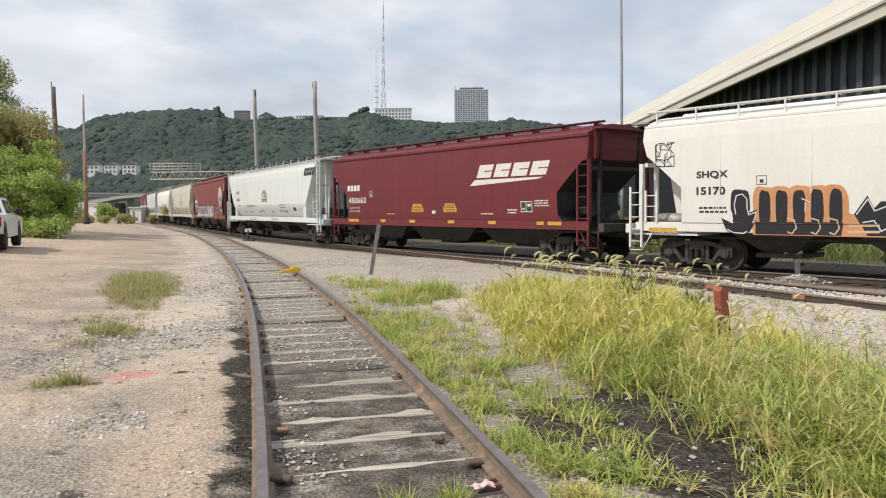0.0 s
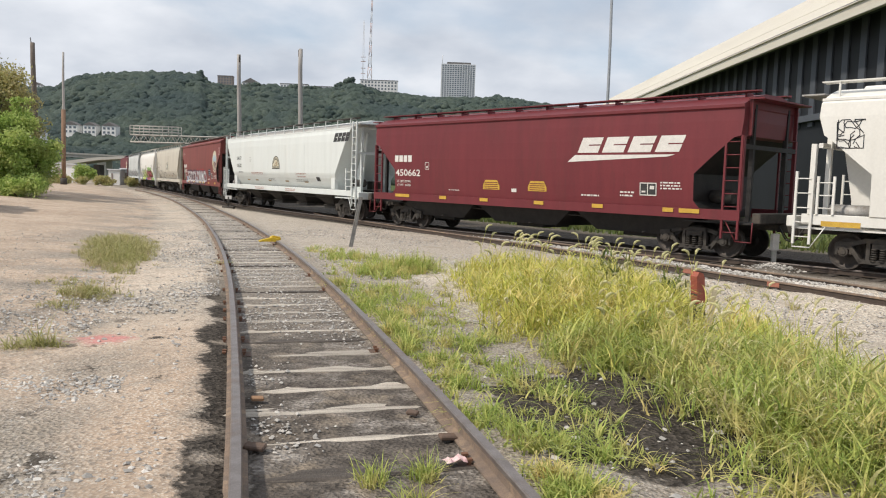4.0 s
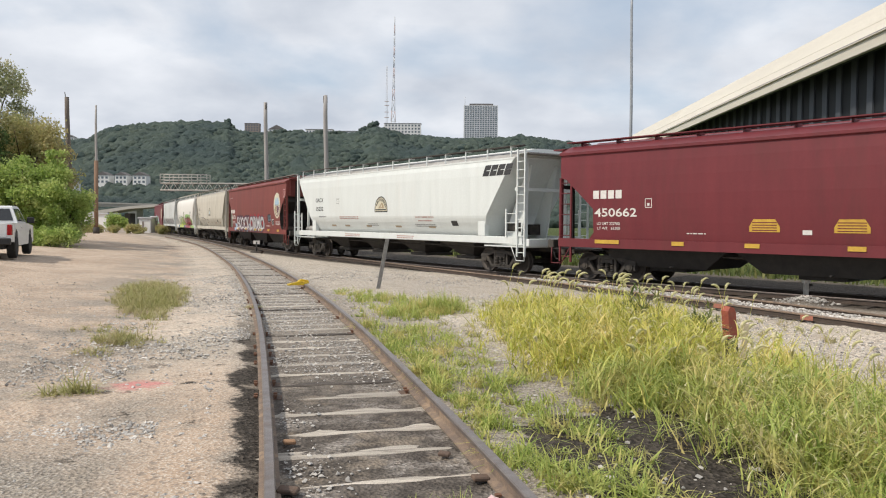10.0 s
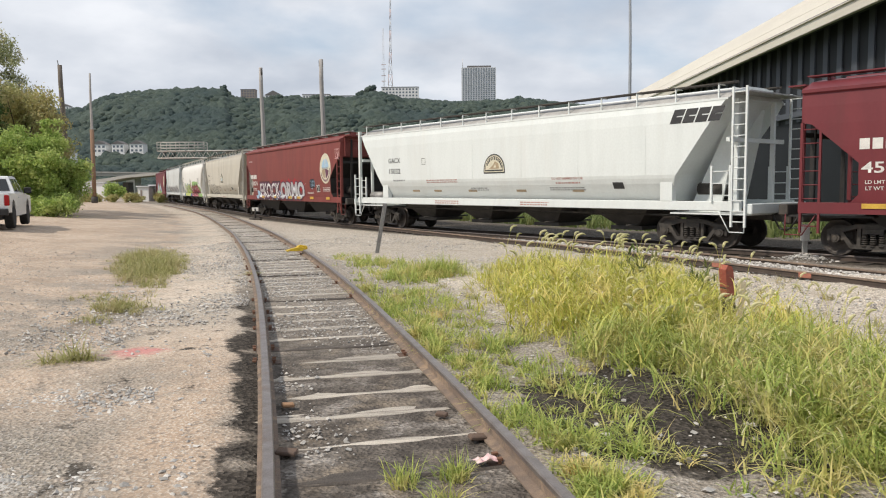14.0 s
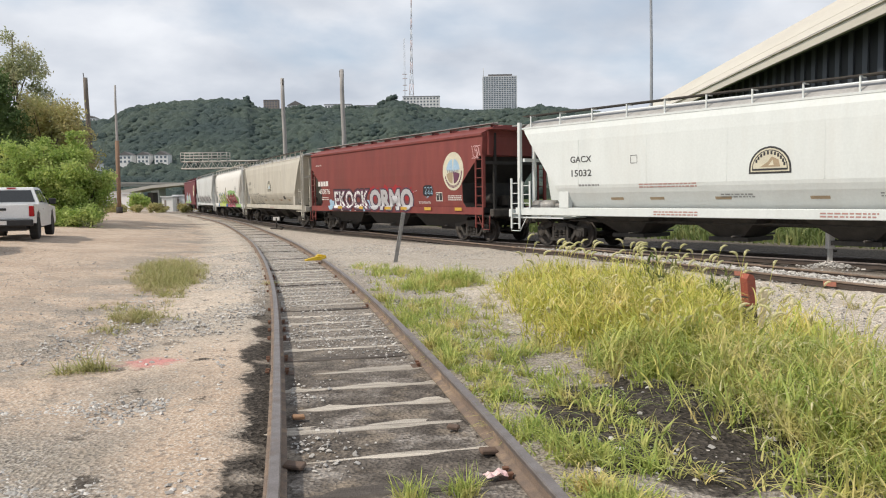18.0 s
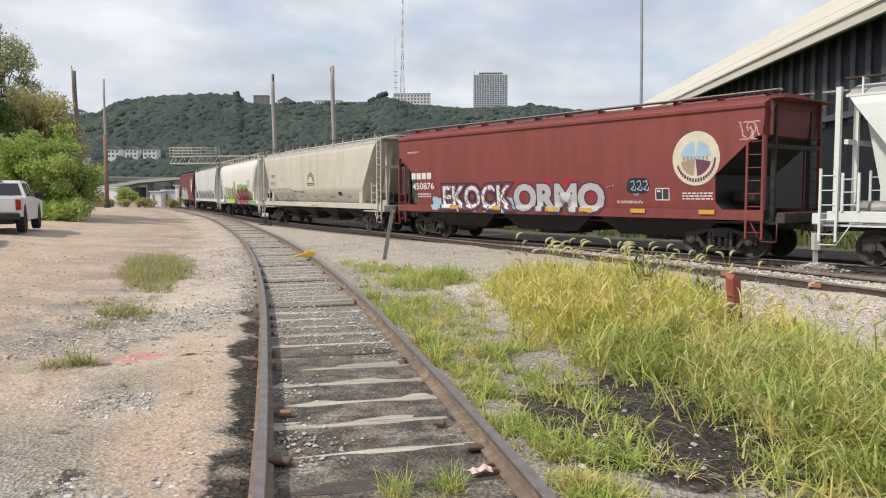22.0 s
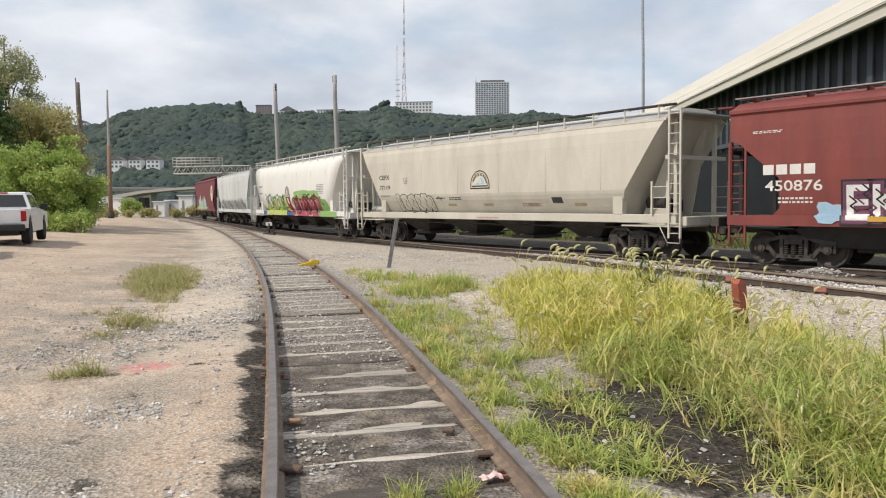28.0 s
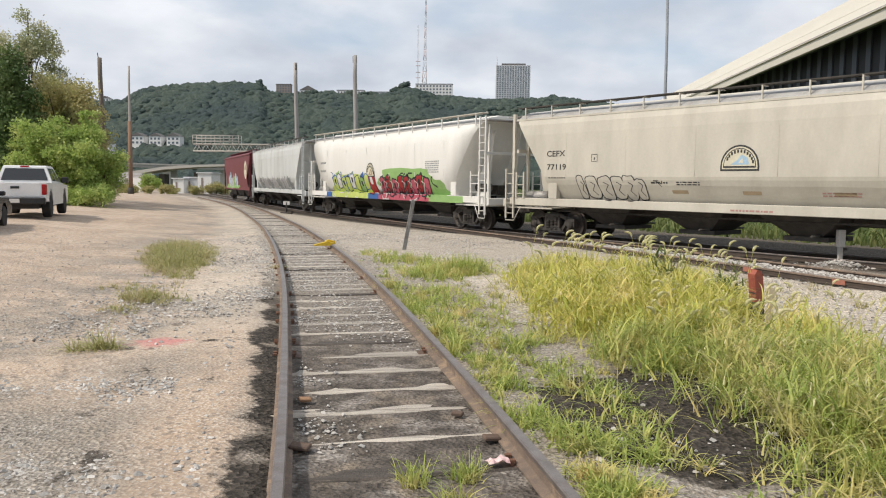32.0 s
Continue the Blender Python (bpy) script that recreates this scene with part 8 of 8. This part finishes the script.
def foxtails(n, seed):
    """Arching stalks with bristly drooping heads above the weeds."""
    rr = random.Random(seed)
    bm, bs = bmesh.new(), bmesh.new()
    for k in range(n):
        if k < n * 0.42:
            x, y = rr.uniform(0.9, 4.3), rr.uniform(11.0, 14.4)
            h = rr.uniform(0.72, 1.08)
        elif k < n * 0.78:
            x, y = rr.gauss(2.5, 0.8), rr.uniform(7.6, 13.0)
            h = rr.uniform(0.42, 0.70)
        else:
            x, y = rr.uniform(2.6, 5.8), rr.uniform(6.0, 13.0)
            h = rr.uniform(0.35, 0.62)
        z0 = float(ground_z(x, y))
        a = rr.uniform(0, 6.28) if rr.random() < 0.5 else rr.uniform(-0.7, 0.7)
        pts = []
        for j in range(5):
            u = j / 4
            pts.append(Vector((x + math.cos(a) * 0.16 * u * u, y + math.sin(a) * 0.1 * u * u, z0 + h * (u - 0.06 * u * u))))
        for p, q in zip(pts, pts[1:]):
            tube(bs, p, q, 0.0035, n=3, caps=False)
        c = pts[-1]
        prev = c
        R = rr.uniform(0.055, 0.085)
        rad = [0.009, 0.018, 0.020, 0.017, 0.012, 0.004]
        for j in range(1, 6):
            th = j / 5 * rr.uniform(1.7, 2.3)
            p = c + Vector((math.cos(a) * R * (1 - math.cos(th)) * 1.2, math.sin(a) * R * (1 - math.cos(th)), R * math.sin(th) * 1.1))
            tube(bm, prev, p, rad[j - 1], rad[j], n=6, caps=False)
            prev = p
    tagged(part("foxtail_stalks", bs, M["grass_tall"]), "thin arching foxtail stalks", "weeds", kind="stuff")
    tagged(part("foxtail_heads", bm, M["seed"]), "bristly tan foxtail seed heads", "weeds", kind="stuff")


foxtails(165, 8)
rr = np.random.default_rng(91)
allP = []
for cx, cy, rx, ry, an, n, h in TALL + GREEN[:4]:
    P, q = patch(rr, int(n * (0.9 if h > 0.55 else 0.45)), cx, cy, rx, ry, an, gaps=0.35)
    P[:, 2] += h * (1.02 - 0.5 * q**2) * rr.uniform(0.45, 1.0, len(P))
    allP.append(P)
allP = np.concatenate(allP)
blades("foxtail_heads", allP, rr.uniform(0.05, 0.11, len(allP)), 0.0058, 1.3, M["seed"], "small drooping pale seed heads among the weeds", "weeds", 92, segs=4, lean=0.7, droop=True)


def leaf_cloud(blobs, n, size, seed, shell=0.3):
    """Small leaf quads spread through uneven ellipsoids (x, y, z, rx, ry, rz)."""
    rr = np.random.default_rng(seed)
    B = np.array(blobs, float)
    wgt = B[:, 3] * B[:, 4] + B[:, 4] * B[:, 5]
    pick = rr.choice(len(B), n, p=wgt / wgt.sum())
    d = rr.normal(0, 1, (n, 3)); d /= np.linalg.norm(d, axis=1)[:, None]
    q = shell + (1.08 - shell) * rr.uniform(0, 1, n) ** 0.7
    C = B[pick, :3] + d * B[pick, 3:] * q[:, None] + rr.normal(0, 0.22, (n, 3)) * B[pick, 3:4]
    u = rr.normal(0, 1, (n, 3)); u /= np.linalg.norm(u, axis=1)[:, None]
    w = np.cross(u, rr.normal(0, 1, (n, 3))); w /= np.linalg.norm(w, axis=1)[:, None]
    s = size * rr.uniform(0.6, 1.5, n)[:, None]
    V = np.stack([C - u * s, C + w * s * 0.55, C + u * s, C - w * s * 0.55], 1)
    F = np.arange(n * 4).reshape(n, 4)
    return V.reshape(-1, 3).tolist(), F.tolist()


def tree(name, label, x, y, trunk_h, r0, limbs, blobs, leaves, leaf, material, seed, core=None):
    g = float(ground_z(x, y)) - 0.1
    t = thing(name, label, "tree" if "tree" in name or "poplar" in name else "bush", at_pose=pose(x, y, g))
    rr = random.Random(seed)
    bm = bmesh.new()
    prev = Vector((0, 0, 0))
    n = 6
    for k in range(n):
        p = Vector((0.12 * math.sin(k * 1.3 + seed), 0.1 * math.cos(k * 1.1 + seed), trunk_h * (k + 1) / n))
        tube(bm, prev, p, r0 * (1 - 0.8 * k / n), r0 * (1 - 0.8 * (k + 1) / n), n=8)
        prev = p
    for b in rr.sample(blobs, min(limbs, len(blobs))):
        z0 = trunk_h * rr.uniform(0.25, 0.8)
        e = Vector(b[:3])
        m = Vector((0, 0, z0)).lerp(e, 0.5) + Vector((0, 0, 0.25))
        tube(bm, (0, 0, z0), m, r0 * 0.32, r0 * 0.2, n=6)
        tube(bm, m, e, r0 * 0.2, r0 * 0.06, n=6)
    part("trunk", bm, M["bark"], t)
    part("crown", leaf_cloud(blobs, leaves, leaf, seed), material, t, "many small leaves with gaps of sky" if "poplar" in name else "")
    return t


def mass(seed, n, cx, cy, cz, rx, ry, rz, lo, hi):
    rr = random.Random(seed)
    out = []
    for _ in range(n):
        a, b = rr.uniform(0, 6.28), rr.uniform(-1, 1)
        q = rr.uniform(0.35, 0.85)
        s = rr.uniform(lo, hi)
        out.append((cx + rx * q * math.cos(a) * math.sqrt(1 - b * b), cy + ry * q * math.sin(a) * math.sqrt(1 - b * b), cz + rz * q * b, s, s, s * rr.uniform(0.7, 1.0)))
    return out


tree("bush", "large bright green leafy bush at the road edge", -25.0, 44.5, 2.6, 0.14, 9, mass(1, 95, 0.2, 0, 2.8, 4.3, 2.8, 3.1, 0.22, 0.72) + mass(41, 30, 0.3, 0, 3.9, 3.6, 2.0, 2.7, 0.14, 0.3), 34000, 0.078, M["leaf_bush"], 1)
tree("bush", "bright green bush beside the utility pole", -22.9, 45.5, 1.9, 0.10, 7, mass(2, 26, 0, 0, 1.8, 2.2, 1.8, 2.0, 0.25, 0.65) + mass(42, 12, 0, 0, 2.6, 1.8, 1.2, 1.7, 0.15, 0.3), 13000, 0.065, M["leaf_bush"], 2)
tree("bush", "yellow-green bush behind the pickup", -30.5, 44.0, 1.9, 0.10, 7, mass(3, 34, 0, 0, 2.1, 2.8, 1.8, 2.2, 0.25, 0.75), 11000, 0.075, M["leaf_bush"], 3)
tree("bush", "low green bush at the road edge", -22.4, 42.5, 0.7, 0.06, 4, mass(14, 10, 0, 0, 0.7, 1.6, 1.2, 0.7, 0.35, 0.6), 3600, 0.07, M["leaf_bush"], 14)
tree("tree", "olive-brown leafy tree behind the bushes", -27.2, 49.0, 5.5, 0.2, 10, mass(4, 30, 0.2, 0, 5.4, 2.9, 2.3, 3.2, 0.4, 1.0), 15000, 0.09, M["leaf_olive"], 4)
tree("poplar", "slender poplar with thin pale leaves", -30.9, 52.0, 12.9, 0.2, 22, mass(5, 38, 0, 0, 9.0, 2.7, 1.8, 4.6, 0.35, 0.8) + mass(15, 24, 0.9, 0, 6.6, 3.0, 1.8, 2.6, 0.4, 0.85), 16000, 0.085, M["leaf_poplar"], 5)
tree("poplar", "slender poplar with thin pale leaves", -34.6, 54.0, 12.2, 0.2, 14, mass(6, 20, 0, 0, 10.0, 1.9, 1.4, 2.9, 0.45, 0.9), 3600, 0.085, M["leaf_poplar"], 6)
tree("tree", "dark dense evergreen tree", -28.9, 46.5, 9.4, 0.28, 10, [(0.9 * math.cos(k * 2.4) * (1.9 - 0.16 * k), 0.9 * math.sin(k * 2.4) * (1.9 - 0.16 * k), 1.6 + 0.62 * k, 2.2 - 0.13 * k, 2.2 - 0.13 * k, 0.7) for k in range(13)], 20000, 0.11, M["leaf_dark"], 7)
tree("tree", "dark dense evergreen tree", -34.0, 47.5, 9.5, 0.28, 10, [(1.1 * math.cos(k * 2.4) * (2.1 - 0.15 * k), 1.1 * math.sin(k * 2.4) * (2.1 - 0.15 * k), 1.6 + 0.68 * k, 2.2 - 0.12 * k, 2.2 - 0.12 * k, 0.85) for k in range(13)], 13000, 0.12, M["leaf_dark"], 8)
tree("bush", "round green bush in the distant yard", -51.8, 118, 2.0, 0.10, 6, mass(9, 14, 0, 0, 1.9, 1.6, 1.2, 1.5, 0.5, 0.9), 3600, 0.13, M["leaf_bush"], 9)
for _k in range(7):
    tree("bush", "low olive shrub in front of the sheds", -56.5 + 2.4 * _k + 0.6 * math.sin(_k * 2.2), 113 - 0.5 * _k, 0.7, 0.06, 4, mass(20 + _k, 8, 0, 0, 0.7, 1.5, 1.0, 0.6 + 0.2 * math.sin(_k * 1.7), 0.3, 0.6), 1500, 0.11, M["leaf_olive"], 30 + _k)
tree("bush", "round green bush in the distant yard", -40.5, 116, 1.2, 0.10, 6, mass(10, 12, 0, 0, 1.0, 2.2, 1.2, 0.8, 0.5, 0.8), 2600, 0.13, M["leaf_olive"], 10)
_r = np.random.default_rng(77)
_n = 420
_x = _r.uniform(-330, 240, _n); _y = _r.uniform(300, 470, _n)
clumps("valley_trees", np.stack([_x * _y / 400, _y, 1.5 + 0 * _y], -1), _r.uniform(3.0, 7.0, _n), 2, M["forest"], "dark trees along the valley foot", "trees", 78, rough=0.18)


# ---- motion ----
def car_pose(i, t):
    s0 = train_s(t) + CAR_G[i]
    half = CAR_L[i] / 2 - 0.42 - 2.05
    mid = s0 + CAR_L[i] / 2
    xa, ya, ha = on_main(mid - half)
    xb, yb, hb = on_main(mid + half)
    rz = math.atan2(ya - yb, xa - xb)
    return pose((xa + xb) / 2, (ya + yb) / 2, RAIL_Z, 0, 0, math.degrees(rz)), rz, (ha, hb)


def keys_of_train():
    ts = [k * 0.5 for k in range(65)]
    for i, car in enumerate(CARS):
        walk(car, [(t, car_pose(i, t)[0]) for t in ts])
    t1 = [float(k) for k in range(33)]
    for tr, x, i in TRUCKS:
        rows = []
        for t in t1:
            _, rz, (ha, hb) = car_pose(i, t)
            h = ha if x > 0 else hb
            rows.append((t, pose(x, 0, 0, 0, 0, math.degrees(h - math.pi / 2 - rz))))
        walk(tr, rows)
    t2 = [k * 0.2 for k in range(161)]
    s_0 = train_s(0)
    for ws, x, i in WHEELSETS:
        walk(ws, [(t, pose(x, 0, 0.457, 0, math.degrees((s_0 - train_s(t)) / 0.457), 0)) for t in t2])


def motions():
    keys_of_train()


motions()
